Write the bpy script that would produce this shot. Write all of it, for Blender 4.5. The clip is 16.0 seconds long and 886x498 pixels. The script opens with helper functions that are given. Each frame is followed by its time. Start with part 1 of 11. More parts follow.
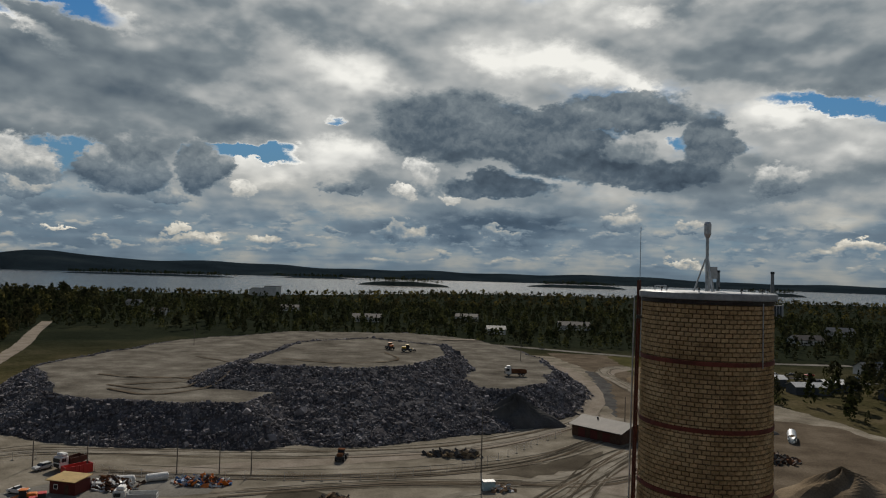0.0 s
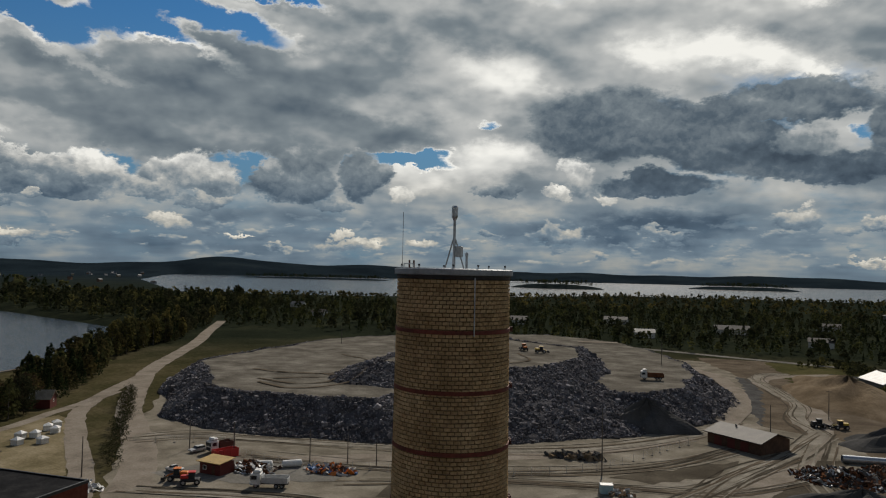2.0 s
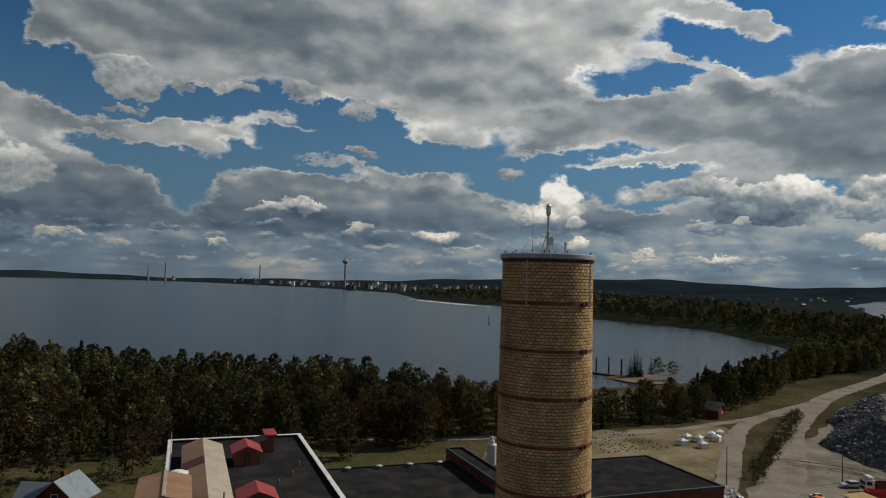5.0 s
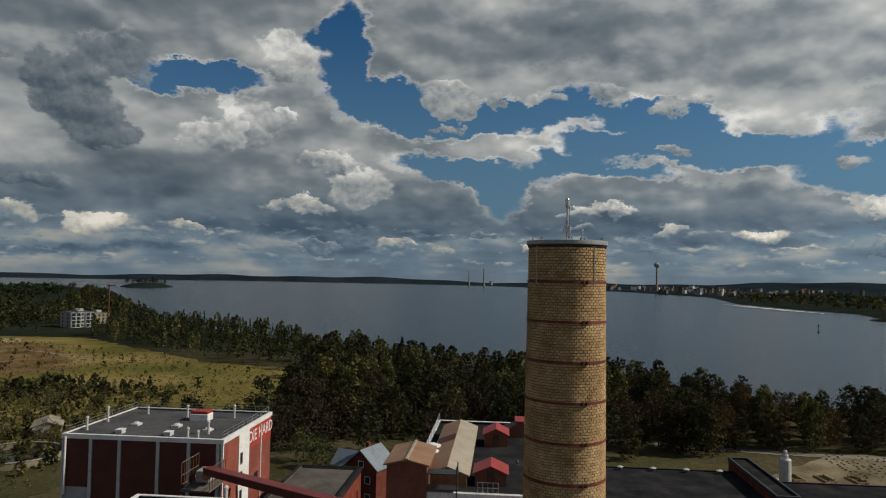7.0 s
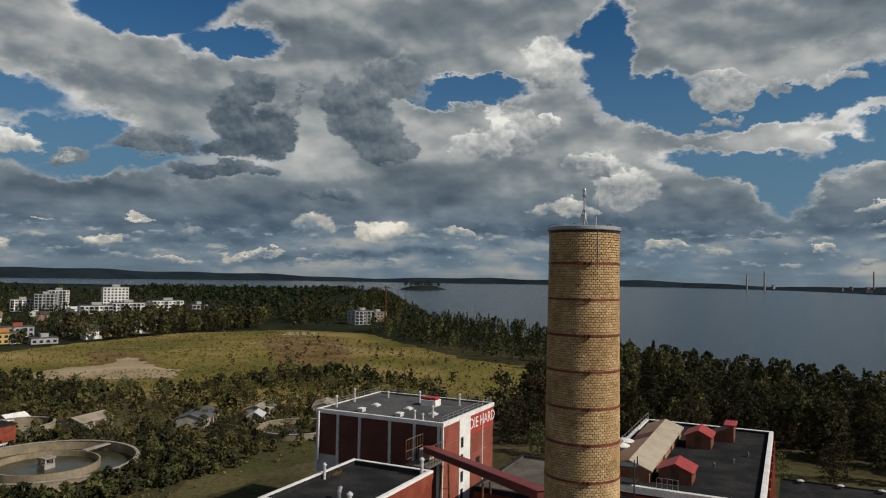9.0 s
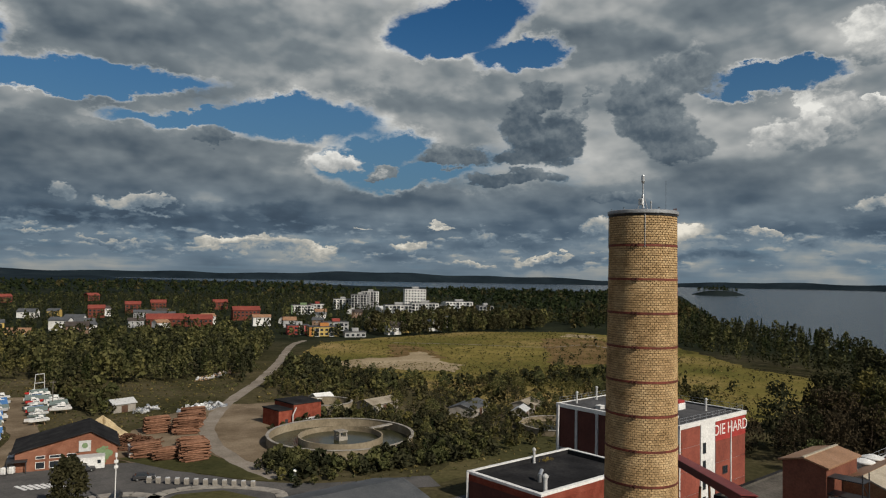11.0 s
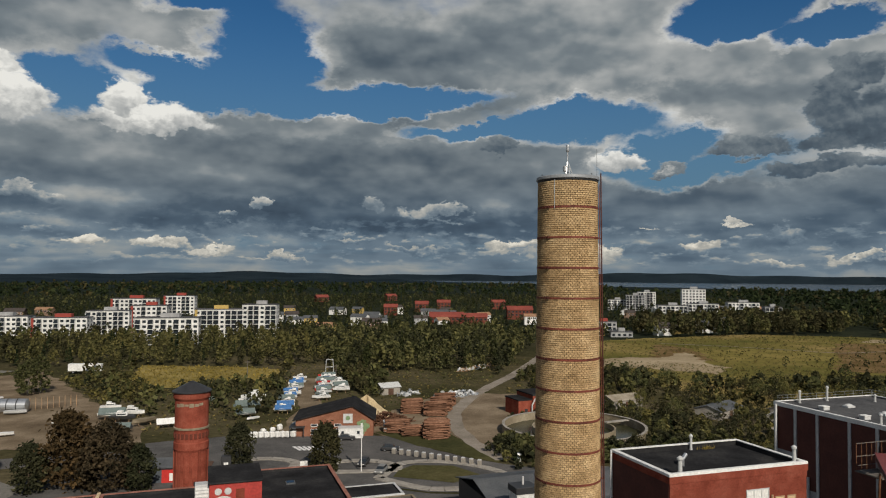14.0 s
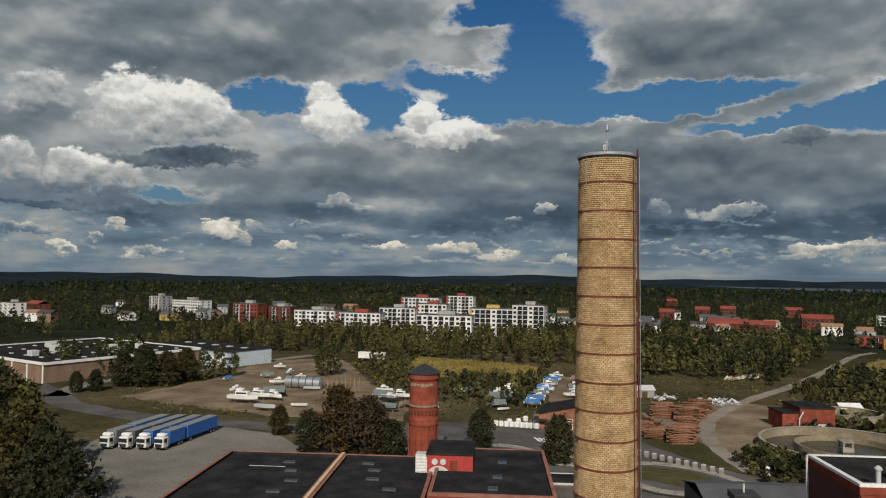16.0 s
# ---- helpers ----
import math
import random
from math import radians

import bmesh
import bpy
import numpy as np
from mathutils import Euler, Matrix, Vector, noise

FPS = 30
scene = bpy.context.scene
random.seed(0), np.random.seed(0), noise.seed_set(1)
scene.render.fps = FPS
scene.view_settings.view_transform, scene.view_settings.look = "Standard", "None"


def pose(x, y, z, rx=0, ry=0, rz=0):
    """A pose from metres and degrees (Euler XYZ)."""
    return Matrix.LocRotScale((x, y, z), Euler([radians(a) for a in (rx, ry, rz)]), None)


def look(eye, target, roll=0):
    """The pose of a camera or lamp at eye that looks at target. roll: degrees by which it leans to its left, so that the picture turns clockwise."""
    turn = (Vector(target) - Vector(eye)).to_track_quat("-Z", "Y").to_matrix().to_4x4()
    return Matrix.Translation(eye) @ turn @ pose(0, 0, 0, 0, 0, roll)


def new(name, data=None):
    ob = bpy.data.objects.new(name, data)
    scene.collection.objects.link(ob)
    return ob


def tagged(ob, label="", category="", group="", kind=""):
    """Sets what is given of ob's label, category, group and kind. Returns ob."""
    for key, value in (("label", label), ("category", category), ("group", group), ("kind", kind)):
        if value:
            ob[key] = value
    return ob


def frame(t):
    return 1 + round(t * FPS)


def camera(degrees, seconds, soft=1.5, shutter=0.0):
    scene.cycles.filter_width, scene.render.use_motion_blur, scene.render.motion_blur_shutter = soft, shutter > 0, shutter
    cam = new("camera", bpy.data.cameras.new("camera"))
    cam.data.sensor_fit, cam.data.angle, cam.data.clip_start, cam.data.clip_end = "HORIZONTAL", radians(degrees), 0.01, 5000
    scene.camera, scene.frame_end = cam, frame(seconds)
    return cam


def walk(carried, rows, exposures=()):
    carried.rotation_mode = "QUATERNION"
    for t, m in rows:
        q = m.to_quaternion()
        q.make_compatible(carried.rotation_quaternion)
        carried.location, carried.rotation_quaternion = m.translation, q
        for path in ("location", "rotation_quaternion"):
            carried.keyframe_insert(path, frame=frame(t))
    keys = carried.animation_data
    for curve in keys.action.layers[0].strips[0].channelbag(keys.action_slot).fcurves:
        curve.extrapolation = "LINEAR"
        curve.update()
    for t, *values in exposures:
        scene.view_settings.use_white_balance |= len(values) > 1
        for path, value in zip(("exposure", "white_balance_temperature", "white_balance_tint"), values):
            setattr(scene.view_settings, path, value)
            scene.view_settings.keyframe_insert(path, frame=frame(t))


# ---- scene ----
cam = camera(63.75, 16.0, soft=1.15)
walk(cam, [
    (0.0, pose(-4.437, -16.055, 47.208, 91.774, -1.664, 4.865)),
    (0.5, pose(-2.273, -16.287, 47.109, 91.709, -1.478, 7.002)),
    (1.0, pose(-0.033, -16.609, 47.033, 91.676, -1.357, 9.885)),
    (1.5, pose(2.382, -16.679, 46.976, 91.671, -1.239, 13.394)),
    (2.0, pose(4.864, -16.512, 46.891, 91.692, -1.207, 17.278)),
    (2.5, pose(7.375, -15.914, 46.788, 91.768, -1.145, 23.853)),
    (3.0, pose(9.850, -15.244, 46.630, 91.934, -1.138, 32.837)),
    (3.5, pose(12.356, -14.456, 46.513, 92.003, -0.857, 43.127)),
    (4.0, pose(14.713, -13.266, 46.370, 92.155, -0.929, 53.241)),
    (4.5, pose(16.990, -11.868, 46.252, 92.291, -1.225, 62.129)),
    (5.0, pose(19.115, -10.226, 46.126, 92.391, -1.539, 70.164)),
    (7.5, pose(26.346, 0.042, 45.487, 92.124, -0.940, 99.845)),
    (8.0, pose(26.939, 2.391, 45.354, 92.067, -0.889, 104.542)),
    (8.5, pose(27.339, 4.826, 45.189, 92.037, -0.880, 109.249)),
    (9.0, pose(27.459, 7.255, 44.983, 92.082, -0.968, 115.962)),
    (9.5, pose(27.213, 9.601, 44.839, 92.074, -0.948, 123.160)),
    (10.0, pose(26.795, 11.940, 44.632, 92.052, -1.053, 129.021)),
    (12.5, pose(21.688, 23.471, 43.495, 91.970, -0.622, 150.976)),
    (13.0, pose(19.842, 25.428, 43.189, 91.921, -0.495, 154.446)),
    (13.5, pose(17.835, 27.299, 42.873, 91.915, -0.412, 157.925)),
    (14.0, pose(15.682, 29.050, 42.548, 91.918, -0.372, 161.551)),
    (14.5, pose(13.271, 30.601, 42.198, 91.916, -0.454, 165.637)),
    (15.0, pose(10.753, 32.123, 41.856, 91.956, -0.506, 171.178)),
    (15.5, pose(8.126, 33.584, 41.446, 92.050, -0.639, 177.771)),
    (16.0, pose(5.469, 35.023, 41.048, 92.040, -0.797, -175.968)),
], exposures=[(0.0, -0.38), (2.5, -0.36), (5.0, -0.34), (7.5, -0.2), (9.0, -0.06), (16.0, -0.08)])

# ---------------------------------------------------------------- daylight
SUN_AZ, SUN_EL = radians(92.0), radians(36.0)
SUN_WAY = Vector((math.cos(SUN_EL) * math.cos(SUN_AZ), math.cos(SUN_EL) * math.sin(SUN_AZ), math.sin(SUN_EL)))
sun = new("sun", bpy.data.lights.new("sun", "SUN"))
sun.data.energy, sun.data.angle, sun.data.color = 5.0, radians(0.6), (1.0, 0.92, 0.8)
sun.matrix_world = look((0, 0, 0), -SUN_WAY)

world = bpy.data.worlds.new("sky")
scene.world = world
world.use_nodes = True
world.cycles.sampling_method, world.cycles.sample_map_resolution = "MANUAL", 512
wt = world.node_tree
clear = wt.nodes.new("ShaderNodeTexSky")
clear.sky_type, clear.sun_disc = "NISHITA", False
clear.sun_elevation, clear.sun_rotation = SUN_EL, radians(90.0) - SUN_AZ
clear.dust_density, clear.ozone_density = 0.2, 3.0


def sky_node(kind, operation, *values):
    n = wt.nodes.new(kind)
    if operation:
        n.operation = operation
    for sock, v in zip(n.inputs, values):
        if isinstance(v, bpy.types.NodeSocket):
            wt.links.new(v, sock)
        elif v is not None:
            sock.default_value = v
    return n


def calc(operation, *values):
    return sky_node("ShaderNodeMath", operation, *values).outputs[0]


def vec(operation, *values):
    n = sky_node("ShaderNodeVectorMath", operation, *values)
    return n.outputs["Value"] if operation in ("LENGTH", "DOT_PRODUCT") else n.outputs["Vector"]


def smooth(v, lo, hi, a=0.0, b=1.0):
    n = wt.nodes.new("ShaderNodeMapRange")
    n.interpolation_type = "SMOOTHSTEP"
    wt.links.new(v, n.inputs["Value"])
    for k, x in zip(("From Min", "From Max", "To Min", "To Max"), (lo, hi, a, b)):
        n.inputs[k].default_value = x
    return n.outputs["Result"]


def clouds_noise(v, scale, detail, rough=0.58, lacunarity=2.1):
    n = wt.nodes.new("ShaderNodeTexNoise")
    wt.links.new(v, n.inputs["Vector"])
    n.inputs["Scale"].default_value, n.inputs["Detail"].default_value = scale, detail
    n.inputs["Roughness"].default_value, n.inputs["Lacunarity"].default_value = rough, lacunarity
    return n


# the way into the sky, as a unit vector, and as azimuth and height in degrees
heaven = vec("NORMALIZE", wt.nodes.new("ShaderNodeTexCoord").outputs["Generated"])
axes = sky_node("ShaderNodeSeparateXYZ", None, heaven).outputs
azimuth = calc("MULTIPLY_ADD", calc("ARCTAN2", calc("MULTIPLY", axes[1], -1.0), calc("MULTIPLY", axes[0], -1.0)), 57.29578, 180.0)
height = calc("MULTIPLY", calc("ARCSINE", axes[2]), 57.29578)
place = sky_node("ShaderNodeCombineXYZ", None, azimuth, height, 0.0).outputs[0]
# a flat cloud layer seen in perspective
lift = calc("ADD", calc("MAXIMUM", axes[2], 0.0), 0.1)
layer = sky_node("ShaderNodeCombineXYZ", None, calc("DIVIDE", axes[0], lift), calc("DIVIDE", axes[1], lift), 0.0).outputs[0]
squat = vec("MULTIPLY", heaven, (1.0, 1.0, 1.8))


def offset(noise, wide, high):
    return vec("MULTIPLY", vec("SUBTRACT", noise.outputs["Color"], (0.5, 0.5, 0.5)), (wide, high, 0.0))


def lobes(v, scale):
    """Rounded bulges at several sizes, as on heaped clouds: 1 on a bulge, 0 in a crease."""
    n = wt.nodes.new("ShaderNodeTexVoronoi")
    n.feature, n.normalize = "F1", True
    wt.links.new(v, n.inputs["Vector"])
    n.inputs["Scale"].default_value, n.inputs["Detail"].default_value = scale, 2.0
    n.inputs["Roughness"].default_value, n.inputs["Lacunarity"].default_value = 0.5, 2.4
    return calc("SUBTRACT", 1.0, calc("MULTIPLY", n.outputs["Distance"], 1.6))


rough_edge = clouds_noise(squat, 9.0, 5.0)
fine_edge = clouds_noise(squat, 34.0, 6.0, 0.64)
sheet_place = vec("ADD", place, vec("ADD", offset(rough_edge, 6.0, 3.0), offset(fine_edge, 2.6, 2.0)))
heap_place = vec("ADD", place, vec("ADD", offset(rough_edge, 4.4, 3.4), offset(fine_edge, 2.4, 2.0)))

bumpy = vec("ADD", heaven, vec("SCALE", vec("SUBTRACT", fine_edge.outputs["Color"], (0.5, 0.5, 0.5)), None, None, 0.02))
bulge = lobes(bumpy, 40.0)
bulge_sunward = lobes(vec("ADD", bumpy, (-0.001, 0.002, 0.007)), 40.0)
lit = calc("SUBTRACT", bulge, bulge_sunward)


def cloud_group(name, numbers, sockets, results):
    """A node group for one kind of cloud, with its inputs and outputs."""
    g = bpy.data.node_groups.new(name, "ShaderNodeTree")
    g.interface.new_socket("where", in_out="INPUT", socket_type="NodeSocketVector")
    for k in ("centre", "size", "fold"):
        g.interface.new_socket(k, in_out="INPUT", socket_type="NodeSocketVector")
    for k in numbers + sockets:
        g.interface.new_socket(k, in_out="INPUT", socket_type="NodeSocketFloat")
    for k in results:
        g.interface.new_socket(k, in_out="OUTPUT", socket_type="NodeSocketFloat")
    return g, g.nodes.new("NodeGroupInput"), g.nodes.new("NodeGroupOutput")


def use_group(g, **values):
    n = wt.nodes.new("ShaderNodeGroup")
    n.node_tree = g
    for k, v in values.items():
        if isinstance(v, bpy.types.NodeSocket):
            wt.links.new(v, n.inputs[k])
        else:
            n.inputs[k].default_value = v
    return n.outputs


def toward(f, value, target):
    return calc("MULTIPLY_ADD", f, calc("SUBTRACT", target, value), value)


# a soft patch of layered cloud, or of open sky: moves the cover and the tone towards its own
world_tree = wt
patch_group, gi, go = cloud_group("cloud_patch", ["tilt", "more", "bright", "tinted"], ["cover", "tone"], ["cover", "tone"])
wt = patch_group
local = vec("SUBTRACT", gi.outputs["where"], gi.outputs["centre"])
turned = wt.nodes.new("ShaderNodeVectorRotate")
turned.rotation_type = "Z_AXIS"
wt.links.new(local, turned.inputs["Vector"])
wt.links.new(gi.outputs["tilt"], turned.inputs["Angle"])
f = smooth(vec("LENGTH", vec("DIVIDE", turned.outputs[0], gi.outputs["size"])), 0.3, 1.36, 1.0, 0.0)
wt.links.new(toward(f, gi.outputs["cover"], gi.outputs["more"]), go.inputs["cover"])
wt.links.new(toward(calc("MULTIPLY", f, gi.outputs["tinted"]), gi.outputs["tone"], gi.outputs["bright"]), go.inputs["tone"])

# a heaped cloud with a rounded outline, a lit top and a flatter base
heap_group, gi, go = cloud_group("heaped_cloud", ["knobs", "bright", "top"], ["bulge", "heap", "tone"], ["heap", "tone"])
wt = heap_group
p = vec("DIVIDE", vec("SUBTRACT", gi.outputs["where"], gi.outputs["centre"]), gi.outputs["size"])
up = vec("DOT_PRODUCT", p, (0.0, 1.0, 0.0))
d = vec("LENGTH", vec("MAXIMUM", p, vec("MULTIPLY", p, gi.outputs["fold"])))
d = calc("SUBTRACT", d, calc("MULTIPLY", calc("SUBTRACT", gi.outputs["bulge"], 0.5), gi.outputs["knobs"]))
m = smooth(d, 0.76, 1.02, 1.0, 0.0)
wt.links.new(calc("MAXIMUM", gi.outputs["heap"], m), go.inputs["heap"])
wt.links.new(toward(m, gi.outputs["tone"], calc("MULTIPLY_ADD", calc("MULTIPLY", up, 1.4), gi.outputs["top"], gi.outputs["bright"])), go.inputs["tone"])
wt = world_tree

cover, tone_of = calc("ADD", 0.28, 0.0), calc("ADD", 0.46, 0.0)


def sheet(az, el, wide, high, tilt, more, bright, tinted=1.0):
    global cover, tone_of
    cover, tone_of = use_group(patch_group, where=sheet_place, centre=(az, el, 0), size=(wide, high, 1), tilt=radians(-tilt), more=more, bright=bright, tinted=tinted, cover=cover, tone=tone_of)


def later(v, earlier):
    """The same vector, but worked out after the earlier clouds: keeps the sky's shader small."""
    return vec("MULTIPLY_ADD", earlier, (1e-9, 1e-9, 0.0), v)


def gap(az, el, wide, high, tilt, more):
    sheet(az, el, wide * 1.22, high * 1.3, tilt, more, 0.6, 0.0)


def cumulus(az, el, wide, high, bright, top, base):
    global heap, heap_tone
    heap, heap_tone = use_group(heap_group, where=heap_place, centre=(az, el, 0), size=(wide, high, 1), fold=(-1, -base, 1), knobs=min(0.55, 1.1 / (0.5 * wide + high)), bright=bright, top=top, bulge=bulge, heap=heap, tone=heap_tone)


# broken bright cloud towards the sun
sheet(120.3, 14.3, 12.3, 5.4, -8, 0.65, 0.40)
sheet(115.1, 12.3, 9.2, 3.7, -6, 0.65, 0.33)
sheet(124.4, 16.3, 6.9, 2.2, -10, 0.65, 0.50)
sheet(101.6, 18.7, 11.6, 2.9, -3, 0.65, 0.46)
sheet(74.9, 18.8, 12.1, 2.3, 4, 0.65, 0.45)
sheet(66.1, 15.3, 5.6, 2.3, 6, 0.65, 0.42)
sheet(70.8, 7.3, 8.7, 2.1, 1, 0.65, 0.50)
sheet(99.0, 10.3, 9.9, 5.3, -2, 0.65, 0.55)
sheet(107.8, 7.6, 6.5, 2.6, -3, 0.65, 0.72)
sheet(105.5, 14.7, 4.9, 2.3, -4, 0.65, 0.80)
sheet(109.0, 16.7, 2.6, 1.6, -6, 0.65, 0.70)
sheet(109.1, 7.5, 4.7, 1.7, -4, 0.65, 0.88)
sheet(103.0, 8.5, 3.6, 1.6, -3, 0.65, 0.86)
sheet(91.4, 16.8, 2.7, 1.1, -1, 0.65, 0.82)
sheet(85.1, 16.3, 5.8, 1.2, 9, 0.65, 0.86)
sheet(79.8, 14.7, 2.1, 0.7, 17, 0.65, 0.90)
sheet(68.6, 11.4, 4.8, 1.1, 4, 0.65, 0.82)
sheet(67.1, 9.2, 4.6, 1.6, 3, 0.65, 0.74)
sheet(79.5, 19.6, 2.6, 0.9, 3, 0.65, 0.72)
sheet(101.0, 15.0, 1.8, 2.6, -3, 0.65, 0.66)
sheet(95.5, 15.6, 5.0, 2.1, -2, 0.65, 0.45)
sheet(73.7, 16.0, 6.4, 1.6, 4, 0.65, 0.48)
gap(123.3, 8.1, 1.9, 1.0, -6, -0.90)
gap(111.1, 8.8, 3.2, 0.4, -4, -0.90)
gap(65.4, 12.2, 3.8, 0.5, 10, -0.90)
gap(103.3, 11.3, 0.6, 0.3, -3, -0.75)
gap(76.2, 10.3, 1.0, 0.4, 2, -0.50)
sheet(123.1, 3.0, 5.3, 1.0, -3, 0.40, 0.36)
sheet(91.1, 3.5, 6.8, 1.4, -1, 0.50, 0.28)
sheet(115.9, 1.9, 5.9, 1.2, -3, 0.30, 0.48)
sheet(105.1, 3.5, 7.9, 1.0, -2, 0.30, 0.42)
sheet(80.9, 3.9, 7.3, 1.3, -1, 0.30, 0.44)
sheet(87.4, 1.3, 8.9, 0.4, -2, 0.65, 0.66)
sheet(70.4, 5.0, 6.4, 0.4, 0, 0.65, 0.66)
sheet(68.9, 3.2, 5.1, 0.5, -0, 0.65, 0.56)
sheet(103.3, 4.5, 4.0, 0.3, -2, 0.65, 0.62)
sheet_place = later(sheet_place, tone_of)
# the great sheet with a blue bay above it
sheet(130.6, 12.9, 19.9, 4.8, -3, 0.65, 0.50)
sheet(150.7, 12.2, 6.1, 1.9, -7, 0.65, 0.47)
sheet(105.5, 13.4, 4.6, 2.9, 3, 0.65, 0.74)
sheet(133.3, 14.5, 5.3, 1.3, -4, 0.65, 0.60)
sheet(128.8, 14.3, 9.0, 2.7, 4, 0.65, 0.40)
sheet(121.4, 11.2, 13.5, 2.1, -1, 0.65, 0.35)
sheet(113.3, 15.3, 6.7, 2.5, 1, 0.65, 0.44)
sheet(144.1, 9.4, 9.5, 1.0, -9, 0.65, 0.74)
sheet(143.1, 14.1, 7.2, 0.7, -12, 0.65, 0.78)
sheet(130.7, 17.0, 7.6, 0.6, 15, 0.65, 0.84)
sheet(122.5, 19.4, 5.5, 0.7, 14, 0.65, 0.82)
sheet(151.2, 17.1, 7.1, 1.9, -10, 0.65, 0.60)
sheet(138.7, 19.7, 7.2, 0.8, -6, 0.65, 0.68)
sheet(127.1, 20.8, 5.5, 0.5, -2, 0.65, 0.66)
sheet(107.7, 15.5, 2.6, 1.7, 3, 0.65, 0.62)
sheet(116.1, 18.8, 7.2, 1.7, 1, 0.65, 0.60)
sheet(112.4, 12.8, 4.0, 1.3, 1, 0.65, 0.55)
gap(138.6, 17.3, 7.2, 1.4, 2, -1.00)
gap(129.8, 19.2, 9.0, 0.9, 11, -1.00)
gap(146.3, 15.2, 5.8, 0.4, -12, -0.90)
gap(122.1, 20.8, 4.1, 0.5, 9, -0.90)
gap(148.6, 15.8, 2.2, 0.8, -8, -0.60)
gap(149.8, 8.4, 6.9, 1.4, -10, -0.95)
gap(152.9, 6.5, 2.0, 0.7, -5, -0.60)
gap(144.5, 7.7, 3.9, 0.5, -12, -0.90)
gap(123.4, 7.8, 2.6, 0.9, -1, -0.90)
gap(131.7, 7.2, 1.3, 1.1, -2, -0.90)
gap(110.2, 8.7, 3.0, 0.4, 4, -0.90)
sheet(142.4, 6.4, 7.3, 0.9, -3, 0.55, 0.56)
sheet(144.0, 4.8, 7.9, 1.1, -3, 0.40, 0.42)
sheet(124.0, 3.5, 10.3, 1.1, -1, 0.30, 0.42)
sheet(147.8, 2.1, 8.2, 0.9, -2, 0.25, 0.45)
sheet(133.0, 2.2, 9.6, 0.8, -2, 0.25, 0.44)
sheet_place = later(sheet_place, tone_of)
# streets of cloud over the lake
sheet(168.2, 17.6, 23.9, 3.5, -3, 0.65, 0.56)
sheet(167.3, 18.1, 12.5, 1.5, -3, 0.65, 0.48)
sheet(143.0, 20.0, 10.0, 1.6, 10, 0.65, 0.60)
sheet(180.7, 17.6, 8.0, 1.6, -7, 0.65, 0.54)
sheet(155.3, 15.0, 6.8, 1.0, -0, 0.65, 0.66)
sheet(176.4, 15.6, 3.8, 1.2, -6, 0.65, 0.62)
sheet(185.8, 10.0, 12.2, 1.7, -9, 0.65, 0.58)
sheet(190.5, 10.7, 4.1, 0.8, -8, 0.65, 0.60)
sheet(140.4, 12.3, 18.6, 2.4, 9, 0.65, 0.52)
sheet(159.8, 12.3, 4.1, 1.1, -1, 0.65, 0.72)
sheet(148.5, 12.7, 5.3, 1.0, 1, 0.65, 0.44)
sheet(133.5, 13.3, 6.6, 2.0, 17, 0.65, 0.42)
sheet(138.1, 15.3, 7.1, 0.6, 19, 0.65, 0.70)
sheet(142.9, 9.5, 9.1, 0.7, -3, 0.65, 0.66)
sheet(169.6, 7.6, 11.8, 1.2, -3, 0.65, 0.60)
sheet(168.6, 5.3, 13.2, 1.6, -2, 0.65, 0.40)
sheet(188.2, 6.8, 6.4, 0.8, -5, 0.65, 0.58)
sheet(188.9, 5.2, 7.7, 1.2, -4, 0.65, 0.48)
sheet(189.2, 3.6, 5.6, 0.7, -4, 0.50, 0.36)
sheet(157.8, 5.7, 5.4, 0.7, -1, 0.65, 0.50)
gap(191.9, 14.1, 1.5, 2.8, -30, -1.00)
gap(180.1, 12.6, 10.5, 0.8, -14, -0.90)
gap(188.5, 12.7, 3.9, 0.6, -20, -0.80)
gap(166.6, 11.2, 5.0, 1.5, -3, -1.00)
gap(168.4, 12.7, 2.7, 0.9, -3, -0.80)
gap(176.6, 8.4, 3.8, 0.7, -9, -0.80)
gap(156.9, 9.1, 6.4, 0.6, -4, -1.00)
gap(147.1, 8.0, 4.8, 0.7, -3, -0.90)
gap(155.1, 7.5, 2.7, 0.6, -1, -0.70)
gap(139.3, 17.5, 4.8, 1.1, 21, -1.00)
gap(132.8, 18.6, 5.4, 0.7, 23, -1.00)
gap(144.2, 15.6, 3.4, 0.7, -2, -0.80)
gap(129.1, 19.1, 2.0, 0.5, 9, -0.80)
gap(144.1, 6.3, 3.8, 0.4, 0, -0.40)
sheet(130.6, 15.3, 3.8, 1.5, 7, 0.65, 0.55)
gap(161.5, 10.4, 5.5, 0.9, -6, -1.00)
gap(172.4, 10.5, 3.1, 1.0, -4, -0.90)
sheet_place = later(sheet_place, tone_of)
# towers over the far shore
sheet(173.8, 17.3, 17.8, 3.3, 3, 0.65, 0.48)
sheet(169.6, 18.1, 10.1, 1.6, 5, 0.65, 0.42)
sheet(178.1, 15.8, 9.6, 1.0, -4, 0.65, 0.62)
sheet(165.7, 14.2, 7.6, 0.8, 9, 0.65, 0.60)
sheet(189.4, 19.6, 5.0, 1.5, -1, 0.65, 0.60)
sheet(208.0, 15.8, 10.7, 4.5, -6, 0.65, 0.56)
sheet(203.9, 19.0, 9.9, 1.6, -5, 0.65, 0.58)
sheet(214.5, 17.4, 5.7, 1.7, -8, 0.65, 0.46)
sheet(198.4, 10.0, 13.2, 4.0, -2, 0.65, 0.56)
